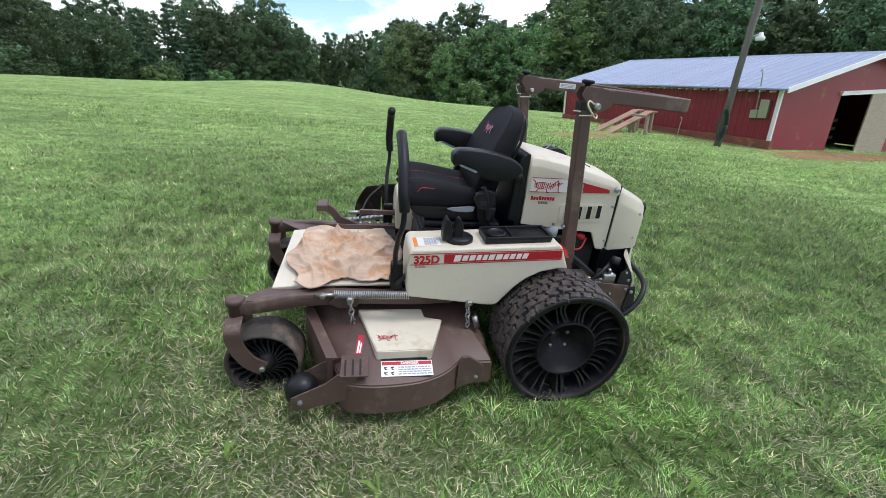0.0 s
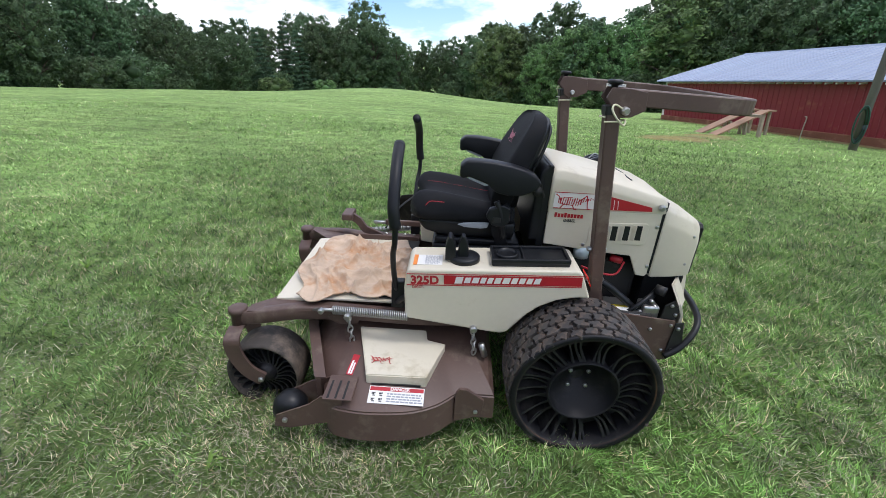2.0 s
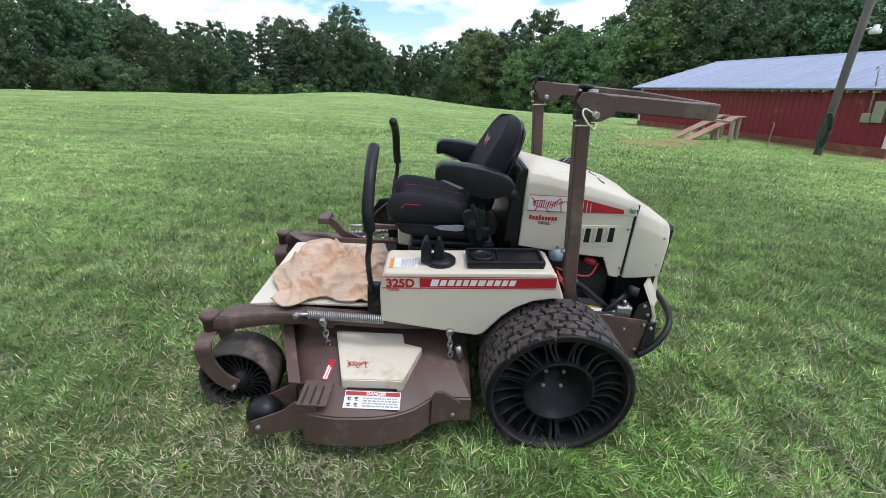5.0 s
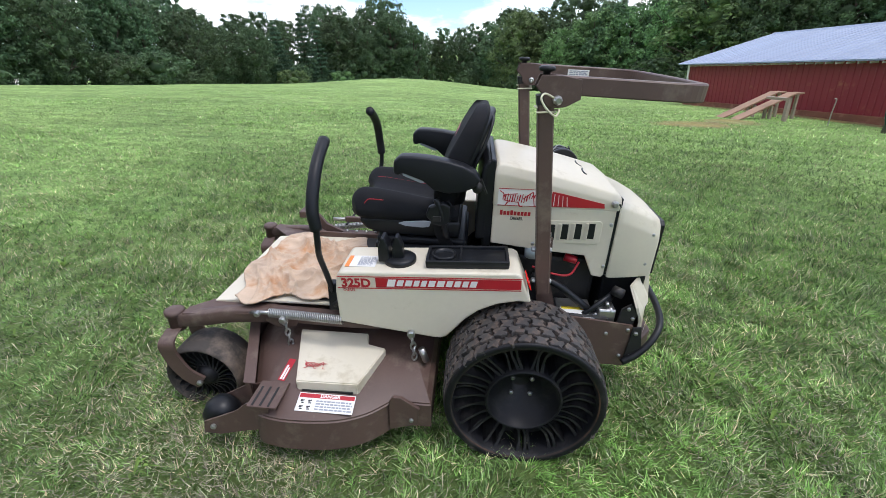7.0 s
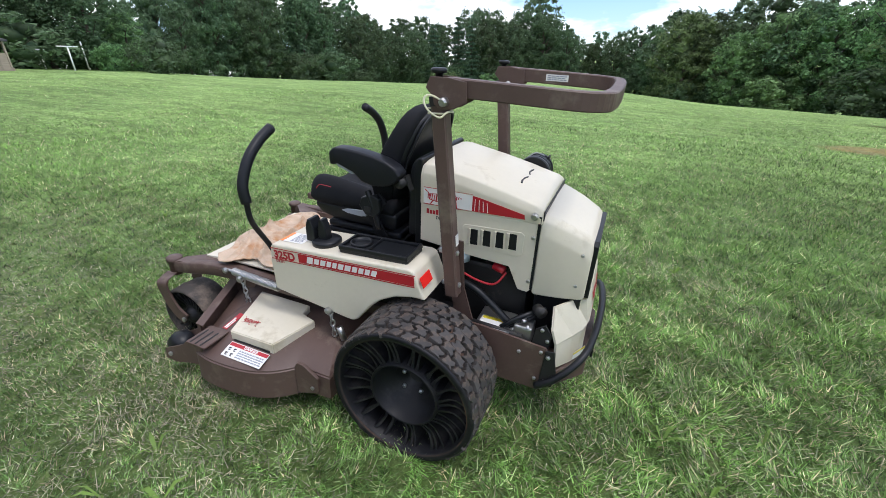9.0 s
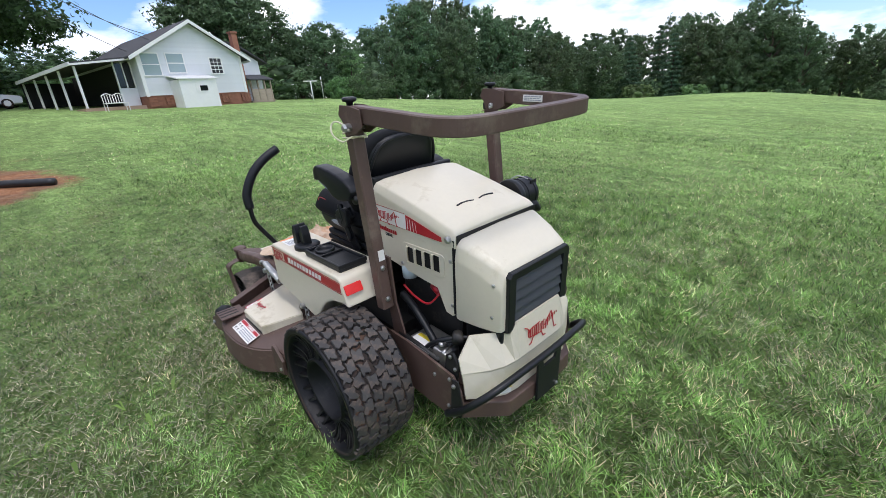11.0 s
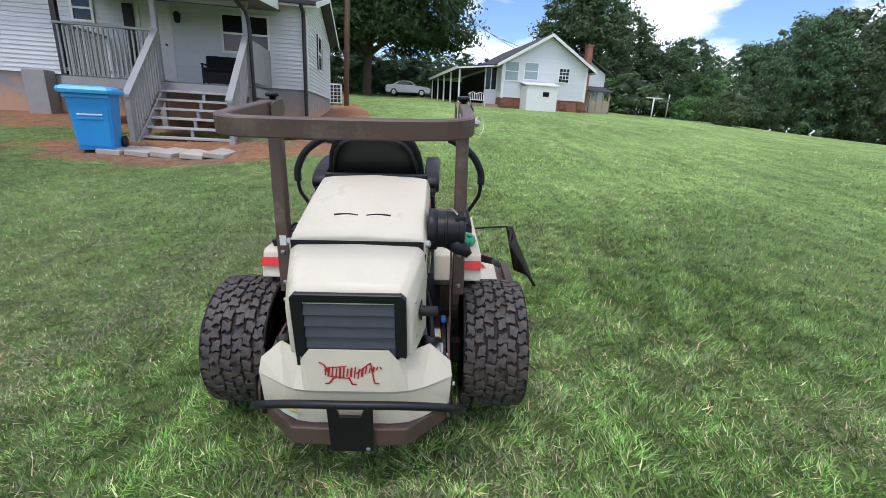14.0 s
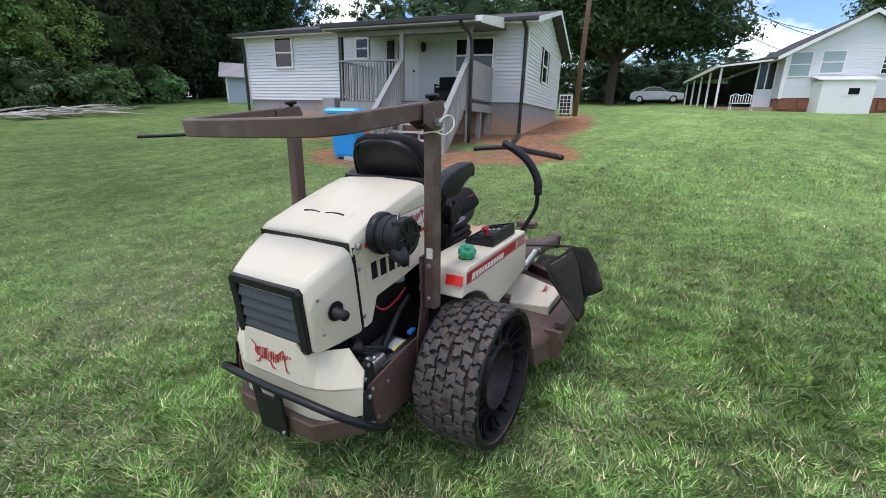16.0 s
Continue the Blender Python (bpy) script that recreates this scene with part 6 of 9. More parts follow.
# ---- towel on the foot pan ----
def towel():
    nx, ny = 96, 100
    rs = np.random.RandomState(4)
    u, v = np.meshgrid(np.linspace(0, 1, nx), np.linspace(0, 1, ny), indexing="ij")
    x, y = -1.315 + 0.49 * u, -0.385 + 0.62 * v
    x = x + 0.025 * np.sin(v * 7 + 1) * (0.5 - u) * 2 + 0.03 * np.sin(v * 3.3) * (u > 0.5) * (u - 0.5) * 2
    y = y + 0.03 * np.sin(u * 6 + 0.5) * (v - 0.5) * 2
    # ragged outline: the cloth is bunched, not spread square
    x = x + 0.022 * np.sin(v * 11 + 0.6) * np.clip(1 - 4 * u, 0, 1) + 0.06 * np.clip(v - 0.72, 0, 1) * np.clip(1 - u, 0, 1) - 0.05 * np.clip(0.25 - v, 0, 1) * u
    y = y + 0.024 * np.sin(u * 12 + 2.0) * np.clip(1 - 4 * v, 0, 1) + 0.030 * np.sin(u * 9) * np.clip(4 * v - 3, 0, 1)
    z = 0.478 + 0.014 * (x + 1.3)
    fold = np.zeros_like(u)
    for k in range(40):
        cx, cy, a = rs.rand(), rs.rand(), 0.5 + rs.normal() * 0.8
        d = (u - cx) * np.cos(a) + (v - cy) * np.sin(a) + 0.06 * np.sin(((u - cx) * -np.sin(a) + (v - cy) * np.cos(a)) * 7)
        along = np.exp(-(((u - cx) * -np.sin(a) + (v - cy) * np.cos(a)) / (0.18 + 0.24 * rs.rand())) ** 2)
        fold += (0.010 + 0.026 * rs.rand()) * np.exp(-(np.abs(d) / (0.009 + 0.014 * rs.rand())) ** 1.25) * along
    rim = np.minimum(np.minimum(u, 1 - u), np.minimum(v, 1 - v))
    z = z + 0.008 + np.clip(fold * 0.85, 0, 0.055) * np.clip(rim * 9 + 0.35, 0, 1) + 0.002 * np.sin(u * 23) * np.sin(v * 19)
    co = np.stack([x, y, z], -1).reshape(-1, 3)
    i = np.arange(nx * ny).reshape(nx, ny)
    q = np.stack([i[:-1, :-1], i[1:, :-1], i[1:, 1:], i[:-1, 1:]], -1).reshape(-1, 4)
    bm = bmesh.new()
    vs = [bm.verts.new(p) for p in co.tolist()]
    for f in q.tolist():
        bm.faces.new([vs[j] for j in f])
    bmesh.ops.recalc_face_normals(bm, faces=bm.faces[:])
    bmesh.ops.solidify(bm, geom=bm.faces[:], thickness=0.006)
    ob = part("towel", bm, TOWEL, None, "", True)
    ob.matrix_world = pose(0, 0, 0, 1.3, 5.5, 0)
    tagged(ob, "crumpled tan and beige towel lying on the foot pan", "towel")


towel()


# ---- near house ----
SIDING = mat("white_vinyl_siding", (0.64, 0.66, 0.69), 0.5, var=0.06, scale=1.5, fine=40, bump=0.05, obj=0.03)
TRIMW = mat("white_trim", (0.76, 0.76, 0.75), 0.45, var=0.05, scale=3, fine=60, bump=0.03)
GREYP = mat("grey_deck_paint", (0.30, 0.30, 0.30), 0.7, var=0.15, scale=4, fine=60, bump=0.15, stretch=(1, 1, 1), obj=0.06)
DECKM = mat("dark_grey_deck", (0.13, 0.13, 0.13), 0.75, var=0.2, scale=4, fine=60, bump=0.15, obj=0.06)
TREADM = mat("pale_grey_tread", (0.44, 0.43, 0.42), 0.75, var=0.2, scale=4, fine=60, bump=0.15, obj=0.06)
SHINGLE = mat("dark_shingles", (0.055, 0.055, 0.06), 0.85, var=0.25, scale=3, fine=30, bump=0.5, bump_dist=0.01)
GUTTER = mat("black_gutter", (0.014, 0.014, 0.016), 0.4, var=0.15, bump=0.03)
BLOCKW = mat("painted_block", (0.27, 0.27, 0.28), 0.85, var=0.18, scale=2.5, fine=40, bump=0.4, dirt=(0.42, 0.25, 0.16), dirt_amt=0.35, dirt_scale=0.9, bump_dist=0.01)


def clay_splash(m):
    """Red clay splashed up from the ground: a ragged stain over the lower courses."""
    n, l = m.node_tree.nodes, m.node_tree.links
    b = n["Principled BSDF"]
    was = b.inputs["Base Color"].links[0].from_socket
    co, sep, ns = n.new("ShaderNodeTexCoord"), n.new("ShaderNodeSeparateXYZ"), n.new("ShaderNodeTexNoise")
    ns.inputs["Scale"].default_value, ns.inputs["Detail"].default_value, ns.inputs["Roughness"].default_value = 2.2, 8, 0.7
    l.new(co.outputs["Object"], sep.inputs["Vector"]), l.new(co.outputs["Object"], ns.inputs["Vector"])
    k = n.new("ShaderNodeMath")
    k.operation = "MULTIPLY_ADD"
    k.inputs[1].default_value = -1.3
    l.new(ns.outputs["Fac"], k.inputs[0]), l.new(sep.outputs["Z"], k.inputs[2])
    r = n.new("ShaderNodeMapRange")
    r.inputs["From Min"].default_value, r.inputs["From Max"].default_value, r.inputs["To Max"].default_value = 1.22, 0.72, 0.95
    l.new(k.outputs[0], r.inputs["Value"])
    x = n.new("ShaderNodeMix")
    x.data_type = "RGBA"
    x.inputs["B"].default_value = (0.50, 0.31, 0.20, 1)
    l.new(r.outputs["Result"], x.inputs["Factor"]), l.new(was, x.inputs["A"])
    l.new(x.outputs["Result"], b.inputs["Base Color"])


clay_splash(BLOCKW)
BRICKM = mat("red_brick", (0.27, 0.115, 0.075), 0.85, var=0.25, scale=4, fine=50, bump=0.3, obj=0.15)
WOODG = mat("weathered_wood", (0.33, 0.27, 0.21), 0.8, var=0.25, scale=3, fine=40, bump=0.3, stretch=(1, 1, 6), obj=0.1)
BLEACHED = mat("bleached_branches", (0.48, 0.45, 0.40), 0.85, var=0.3, scale=4, fine=40, bump=0.3, island=0.25)
POLEW = mat("pole_wood", (0.17, 0.105, 0.07), 0.85, var=0.25, scale=2, fine=30, bump=0.4, stretch=(6, 6, 0.6))
DARK_IN = mat("dark_interior", (0.02, 0.02, 0.022), 0.9, var=0.2)
BIN_BLUE = mat("blue_bin_plastic", (0.015, 0.29, 0.72), 0.38, var=0.08, scale=3, fine=80, bump=0.05)
BIN_LID = mat("blue_lid_plastic", (0.05, 0.42, 0.82), 0.4, var=0.06, scale=3, fine=80, bump=0.05)
BARN_RED = mat("red_barn_metal", (0.215, 0.017, 0.030), 0.5, var=0.14, scale=0.8, fine=20, bump=0.05, dirt=(0.30, 0.10, 0.06), dirt_amt=0.08, dirt_scale=1.5, obj=0.05)
ROOF_MET = mat("galvanised_roof", (0.23, 0.28, 0.385), 0.5, 0.2, var=0.08, scale=0.6, fine=20, bump=0.04, obj=0.06)
CURBM = mat("clay_stained_curb", (0.20, 0.085, 0.05), 0.9, var=0.3, scale=1.5, fine=30, bump=0.3, bump_dist=0.01, dirt=(0.30, 0.16, 0.10), dirt_amt=0.3)
CONCRETE = mat("stained_concrete", (0.36, 0.25, 0.18), 0.9, var=0.25, scale=1.5, fine=30, bump=0.3, bump_dist=0.01)
WHITE_CAR = mat("white_car_paint", (0.72, 0.73, 0.75), 0.25, var=0.03, bump=0.0, coat=0.5)
SHED_W = mat("pale_shed_wall", (0.40, 0.46, 0.55), 0.6, var=0.08, scale=2, fine=30)
SHED_R = mat("weathered_shed_roof", (0.30, 0.29, 0.30), 0.7, var=0.15, scale=2, fine=30)


def glass_material():
    m = bpy.data.materials.new("window_glass")
    m.use_nodes = True
    b = m.node_tree.nodes["Principled BSDF"]
    b.inputs["Base Color"].default_value = (0.012, 0.014, 0.016, 1)
    b.inputs["Roughness"].default_value = 0.06
    n = m.node_tree.nodes.new("ShaderNodeTexNoise")
    n.inputs["Scale"].default_value = 2.0
    bp = m.node_tree.nodes.new("ShaderNodeBump")
    bp.inputs["Strength"].default_value = 0.05
    m.node_tree.links.new(n.outputs["Fac"], bp.inputs["Height"])
    m.node_tree.links.new(bp.outputs["Normal"], b.inputs["Normal"])
    return m


GLASS = glass_material()
BLIND = mat("window_blind", (0.28, 0.36, 0.38), 0.5, var=0.06, stretch=(1, 1, 30), scale=4, bump=0.05)


def board_mesh(length, rise, lap=0.030):
    """One lap board along +x, leaning out at its foot, facing -y."""
    bm = bmesh.new()
    prism(bm, [(0.0, 0.0), (-lap, 0.0), (-0.004, rise + 0.004), (0.0, rise + 0.004)], 0, length, "x")
    me = bpy.data.meshes.new("siding_board")
    bm.to_mesh(me)
    bm.free()
    me.materials.append(SIDING)
    return me


def window(parent, x0, x1, z0, z1, y=-0.03, glass=None, grid=False):
    """A sash window in a wall that faces -y."""
    w = new("window")
    w.parent = parent
    t = 0.06
    part("frame", box(box(box(box(bmesh.new(), x0 - t, x1 + t, y - 0.03, y + 0.02, z1, z1 + t), x0 - t, x1 + t, y - 0.04, y + 0.02, z0 - t, z0), x0 - t, x0, y - 0.03, y + 0.02, z0, z1), x1, x1 + t, y - 0.03, y + 0.02, z0, z1), TRIMW, w)
    zm = (z0 + z1) / 2
    part("meeting_rail", bx(x0, x1, y - 0.022, y + 0.01, zm - 0.025, zm + 0.025), TRIMW, w)
    part("pane", bx(x0, x1, y - 0.004, y, z0, zm - 0.025), glass or GLASS, w)
    part("pane", bx(x0, x1, y - 0.010, y - 0.006, zm + 0.025, z1), glass or GLASS, w)
    if grid:
        for k in (1, 2):
            xx = x0 + (x1 - x0) * k / 3
            part("muntin", bx(xx - 0.012, xx + 0.012, y - 0.018, y + 0.008, z0, z1), TRIMW, w)
        for q in (0.25, 0.75):
            zz = z0 + (z1 - z0) * q
            part("muntin", bx(x0, x1, y - 0.018, y + 0.008, zz - 0.012, zz + 0.012), TRIMW, w)
    return w


def near_house():
    H = thing("house", pose(-9.9, -14.4, 0, 0, 0.7, 98.43), "single-storey white vinyl-sided house with a grey covered porch", "house")
    L, D, ZF, ZE = 10.8, 7.0, 2.12, 4.34
    # foundation
    part("foundation", bx(0.05, L - 0.05, 0.05, D, 0.3, ZF), BLOCKW, H, "grey painted block foundation stained by red clay")
    # front wall as pieces round the door opening, then boards over it
    wall = part("wall", box(box(box(bmesh.new(), 0.02, 6.45, 0.02, 0.18, ZF, ZE), 7.28, L - 0.02, 0.02, 0.18, ZF, ZE), 6.45, 7.28, 0.02, 0.18, 4.02, ZE), SIDING, H)
    rise = 0.111
    rows = int((ZE - ZF) / rise)
    full, lft, rgt = board_mesh(L, rise), board_mesh(6.43, rise), board_mesh(L - 7.30, rise)
    for k in range(rows):
        z = ZF + k * rise
        if z < 4.0:
            child("siding_board", lft, wall, pose(0, 0.02, z))
            child("siding_board", rgt, wall, pose(7.30, 0.02, z))
        else:
            child("siding_board", full, wall, pose(0, 0.02, z))
    # end wall with gable, facing +x
    peak = 5.28
    end = part("end_wall", prism(bmesh.new(), [(0.18, ZF), (D, ZF), (D, ZE), (D / 2, peak - 0.08), (0.18, ZE)], L - 0.2, L - 0.02, "x"), SIDING, H)
    for k in range(int((peak - ZF) / rise)):
        z = ZF + k * rise
        cut = max(0.0, (z + rise - ZE)) / (peak - ZE) * D / 2
        if D - 2 * cut < 0.3:
            continue
        bm = bmesh.new()
        prism(bm, [(0.0, 0.0), (-0.030, 0.0), (-0.004, rise + 0.004), (0.0, rise + 0.004)], 0, D - 2 * cut, "x")
        o = part("siding_board", bm, SIDING, end)
        o.matrix_local = pose(L - 0.02, cut, z, 0, 0, 90)
    part("end_wall", bx(0.02, 0.2, 0.18, D, ZF, ZE), SIDING, H)
    part("back_wall", bx(0.02, L - 0.02, D - 0.18, D, ZF, ZE), SIDING, H)
    for x in (0.0, L):
        part("corner_trim", bx(x - 0.05, x + 0.05, -0.02, 0.08, ZF - 0.02, ZE), TRIMW, H)
    # roof
    part("roof", hull(bmesh.new(), [[(x, -0.36, ZE - 0.02), (x, D / 2, peak), (x, D + 0.36, ZE - 0.02), (x, D + 0.36, ZE + 0.05), (x, D / 2, peak + 0.08), (x, -0.36, ZE + 0.05)] for x in (-0.35, L + 0.35)]), SHINGLE, H, "dark shingle roof")
    part("soffit", bx(-0.33, L + 0.33, -0.34, 0.02, ZE - 0.05, ZE - 0.025), TRIMW, H)
    part("fascia", bx(-0.35, L + 0.35, -0.385, -0.362, ZE - 0.10, ZE + 0.04), TRIMW, H)
    for (xa, xb) in ((-0.36, 5.40), (10.2, L + 0.36)):
        part("gutter", bx(xa, xb, -0.48, -0.388, ZE - 0.06, ZE + 0.045, 0.01), GUTTER, H, "black gutter")
    for x in (L + 0.352,):
        for s in (-1, 1):
            part("rake_board", hull(bmesh.new(), [[(x, D / 2 + s * 0.0, peak - 0.06), (x + 0.02, D / 2, peak - 0.06), (x + 0.02, D / 2, peak + 0.07), (x, D / 2, peak + 0.07)], [(x, D / 2 + s * (D / 2 + 0.36), ZE - 0.11), (x + 0.02, D / 2 + s * (D / 2 + 0.36), ZE - 0.11), (x + 0.02, D / 2 + s * (D / 2 + 0.36), ZE + 0.04), (x, D / 2 + s * (D / 2 + 0.36), ZE + 0.04)]]), TRIMW, H)
    # downspouts
    part("downspout", tube(bmesh.new(), smooth_line([(-0.32, -0.42, ZE - 0.05), (-0.25, -0.30, ZE - 0.16), (-0.07, -0.08, ZE - 0.32), (-0.05, -0.08, 3.0), (-0.03, -0.08, 1.25), (-0.02, -0.2, 1.12)], 4), 0.05, 10), GUTTER, H, "black downspout", True)
    part("downspout", tube(bmesh.new(), smooth_line([(L - 0.05, -0.43, ZE - 0.05), (L - 0.04, -0.25, ZE - 0.15), (L - 0.03, -0.09, ZE - 0.3), (L - 0.03, -0.09, 3.0), (L - 0.03, -0.09, 1.4), (L - 0.02, -0.10, 1.05), (L - 0.02, -0.14, 0.80)], 4), 0.055, 10), GUTTER, H, "black downspout", True)
    # windows, door
    window(H, 1.46, 2.18, 3.27, 4.22)
    window(H, 4.98, 5.40, 3.50, 4.06)
    window(H, 8.62, 9.78, 3.02, 3.92)
    e = new("side_window")
    e.parent = H
    e.matrix_local = pose(L - 0.03, 0, 0, 0, 0, 90)
    window(H, 2.6, 3.5, 2.95, 4.0).matrix_local = pose(L - 0.01, 0, 0, 0, 0, 90)
    bpy.data.objects.remove(e)
    for a in (2.42, 3.55):
        sh = part("shutter", bx(a, a + 0.28, -0.045, -0.02, 2.92, 4.03, 0.004), MATTE, H, "dark window shutter")
        sh.matrix_local = pose(L - 0.01, 0, 0, 0, 0, 90)
    d = new("door")
    d.parent = H
    part("door_leaf", bx(6.53, 7.21, 0.03, 0.07, ZF + 0.02, 3.98), TRIMW, d)
    for (za, zb) in ((2.3, 3.0), (3.12, 3.85)):
        part("door_panel", bx(6.63, 7.11, 0.018, 0.032, za, zb, 0.008), TRIMW, d)
    part("door_casing", box(box(box(bmesh.new(), 6.43, 6.53, -0.02, 0.1, ZF, 4.05), 7.21, 7.31, -0.02, 0.1, ZF, 4.05), 6.43, 7.31, -0.02, 0.1, 3.98, 4.08), TRIMW, d)
    part("door_handle", cyl(bmesh.new(), (7.13, 0.02, 3.05), (7.13, -0.04, 3.05), 0.025), MATTE, d)
    part("wall_lantern", lathe(bmesh.new(), [(0.001, 0.16), (0.05, 0.13), (0.09, 0.09), (0.08, -0.08), (0.05, -0.13), (0.001, -0.14)], 8, "z", (7.50, -0.10, 3.74)), DARK_IN, H, "dark lantern beside the door")
    part("storm_door", bx(6.16, 6.40, -0.06, -0.02, ZF + 0.02, 3.98), MATTE, H, "dark door leaf folded against the wall")
    # service box at the wall
    part("meter_box", bx(3.74, 4.26, -0.42, 0.0, 0.9, 2.18, 0.012), GREYP, H, "grey service box")
    # ---- porch ----
    P = new("porch")
    P.parent = H
    P["label"] = "grey painted wooden porch with stairs"
    yf, zf = -2.0, 2.03
    for k in range(17):
        y = yf + 0.02 + k * 0.118
        part("deck_plank", bx(5.62, 9.85, y, y + 0.112, zf - 0.03, zf, 0.003), DECKM, P)
    part("rim_joist", bx(5.62, 9.85, yf - 0.02, yf + 0.02, zf - 0.24, zf - 0.03), GREYP, P)
    part("rim_joist", bx(9.83, 9.87, yf, 0.0, zf - 0.24, zf - 0.03), GREYP, P)
    for (x, y) in ((5.72, yf + 0.06), (7.7, yf + 0.06), (9.75, yf + 0.06), (9.75, -1.0), (9.75, -0.15)):
        part("support_post", bx(x - 0.06, x + 0.06, y - 0.06, y + 0.06, 0.55, zf - 0.03), GREYP, P)
    for x in (5.68, 7.72, 9.70):
        part("porch_post", bx(x - 0.055, x + 0.055, yf + 0.0, yf + 0.11, zf, 3.78), GREYP if x > 5.7 else GUTTER, P)
    # roof of the porch
    part("porch_roof", hull(bmesh.new(), [[(x, -2.42, 3.96), (x, 0.3, 4.44), (x, 0.3, 4.52), (x, -2.42, 4.03)] for x in (5.45, 10.16)]), SHINGLE, P)
    # ceiling takes the dark deck colour to cut bounce and shade the porch
    part("porch_ceiling", hull(bmesh.new(), [[(x, -2.42, 3.87), (x, 0.0, 4.12), (x, 0.0, 4.18), (x, -2.42, 3.93)] for x in (5.47, 10.14)]), DECKM, P, "porch ceiling darkened to dim the porch")
    part("porch_fascia", bx(5.43, 10.18, -2.445, -2.422, 3.90, 4.03), TRIMW, P)
    part("porch_gutter", bx(5.40, 10.0, -2.55, -2.448, 3.93, 4.045, 0.01), GUTTER, P)
    for x in (5.42, 10.165):
        part("porch_rake", hull(bmesh.new(), [[(x, y, z), (x + 0.025, y, z), (x + 0.025, y, z + dz), (x, y, z + dz)] for y, z, dz in ((-2.44, 3.86, 0.17), (-0.40, 4.10, 0.29))]), TRIMW, P)
    part("porch_beam", bx(5.60, 9.78, yf + 0.0, yf + 0.11, 3.78, 3.90), GREYP, P)
    part("gutter_drop", tube(bmesh.new(), smooth_line([(9.62, -2.5, 3.95), (9.66, -2.35, 3.80), (9.80, -2.08, 3.55), (9.83, -2.08, 2.5), (9.83, -2.08, 0.75)], 4), 0.045, 10), GUTTER, P, "black downspout", True)
    # front rail
    zr = zf + 1.12
    part("top_rail", bx(5.62, 7.66, yf - 0.01, yf + 0.10, zr - 0.05, zr, 0.004), GREYP, P)
    part("bottom_rail", bx(5.62, 7.66, yf + 0.02, yf + 0.07, zf + 0.08, zf + 0.15), GREYP, P)
    bme = bpy.data.meshes.new("baluster")
    b_ = bx(-0.018, 0.018, -0.018, 0.018, 0, 1.02)
    b_.to_mesh(bme)
    b_.free()
    bme.materials.append(GREYP)
    for k in range(19):
        child("baluster", bme, P, pose(5.72 + k * 0.101, yf + 0.0, zf + 0.02))
    # left side rail and right solid panel
    part("side_rail", bx(5.60, 5.68, yf, 0.0, zr - 0.06, zr), GREYP, P)
    for k in range(16):
        child("baluster", bme, P, pose(5.64, yf + 0.1 + k * 0.118, zf + 0.02))
    part("side_screen", bx(9.78, 9.82, yf + 0.1, -0.02, zf + 0.1, zf + 1.06), GREYP, P, "solid grey side panel")
    # stairs
    n, run, z0 = 7, 0.225, 0.62
    rs_ = (zf - z0) / n
    for k in range(n - 1):
        z = zf - (k + 1) * rs_
        y = yf - (k + 1) * run
        part("tread", bx(7.78, 9.64, y - 0.03, y + 0.25, z - 0.05, z, 0.005), TREADM, P)
    ye = yf - n * run
    for k in range(n - 1):
        z, y = zf - (k + 1) * rs_, yf - (k + 1) * run
        part("tread_support", bx(8.69, 8.75, y - 0.01, y + 0.05, z - 0.05 - rs_ * 0.9, z - 0.05), GREYP, P)
    for x in (7.80, 9.62):
        part("stringer", hull(bmesh.new(), [[(x - 0.02, yf, zf - 0.34), (x + 0.02, yf, zf - 0.34), (x + 0.02, yf, zf - 0.08), (x - 0.02, yf, zf - 0.08)], [(x - 0.02, ye, z0 - 0.20), (x + 0.02, ye, z0 - 0.20), (x + 0.02, ye, z0 + 0.08), (x - 0.02, ye, z0 + 0.08)]]), GREYP, P)
    for x in (7.72, 9.70):
        part("newel", bx(x - 0.05, x + 0.05, ye - 0.03, ye + 0.08, z0 - 0.2, z0 + 1.0), GREYP, P)
        part("hand_rail", hull(bmesh.new(), [[(x - 0.07, yf + 0.02, zr - 0.03), (x + 0.07, yf + 0.02, zr - 0.03), (x + 0.07, yf + 0.02, zr + 0.02), (x - 0.07, yf + 0.02, zr + 0.02)], [(x - 0.07, ye - 0.06, z0 + 0.98), (x + 0.07, ye - 0.06, z0 + 0.98), (x + 0.07, ye - 0.06, z0 + 1.03), (x - 0.07, ye - 0.06, z0 + 1.03)]]), GREYP, P)
        for k in range(13):
            t = (k + 0.5) / 13
            y, zb = yf + (ye - yf) * t, zf + (z0 - zf) * t
            part("stair_baluster", bx(x - 0.018, x + 0.018, y - 0.03, y + 0.03, zb - 0.05, zb + 1.0), GREYP, P)
    return H


house1 = near_house()
H1 = pose(-9.9, -14.4, 0, 0, 0.7, 98.43)


def on_house(x, y, z):
    return H1 @ Matrix.Translation((x, y, z))


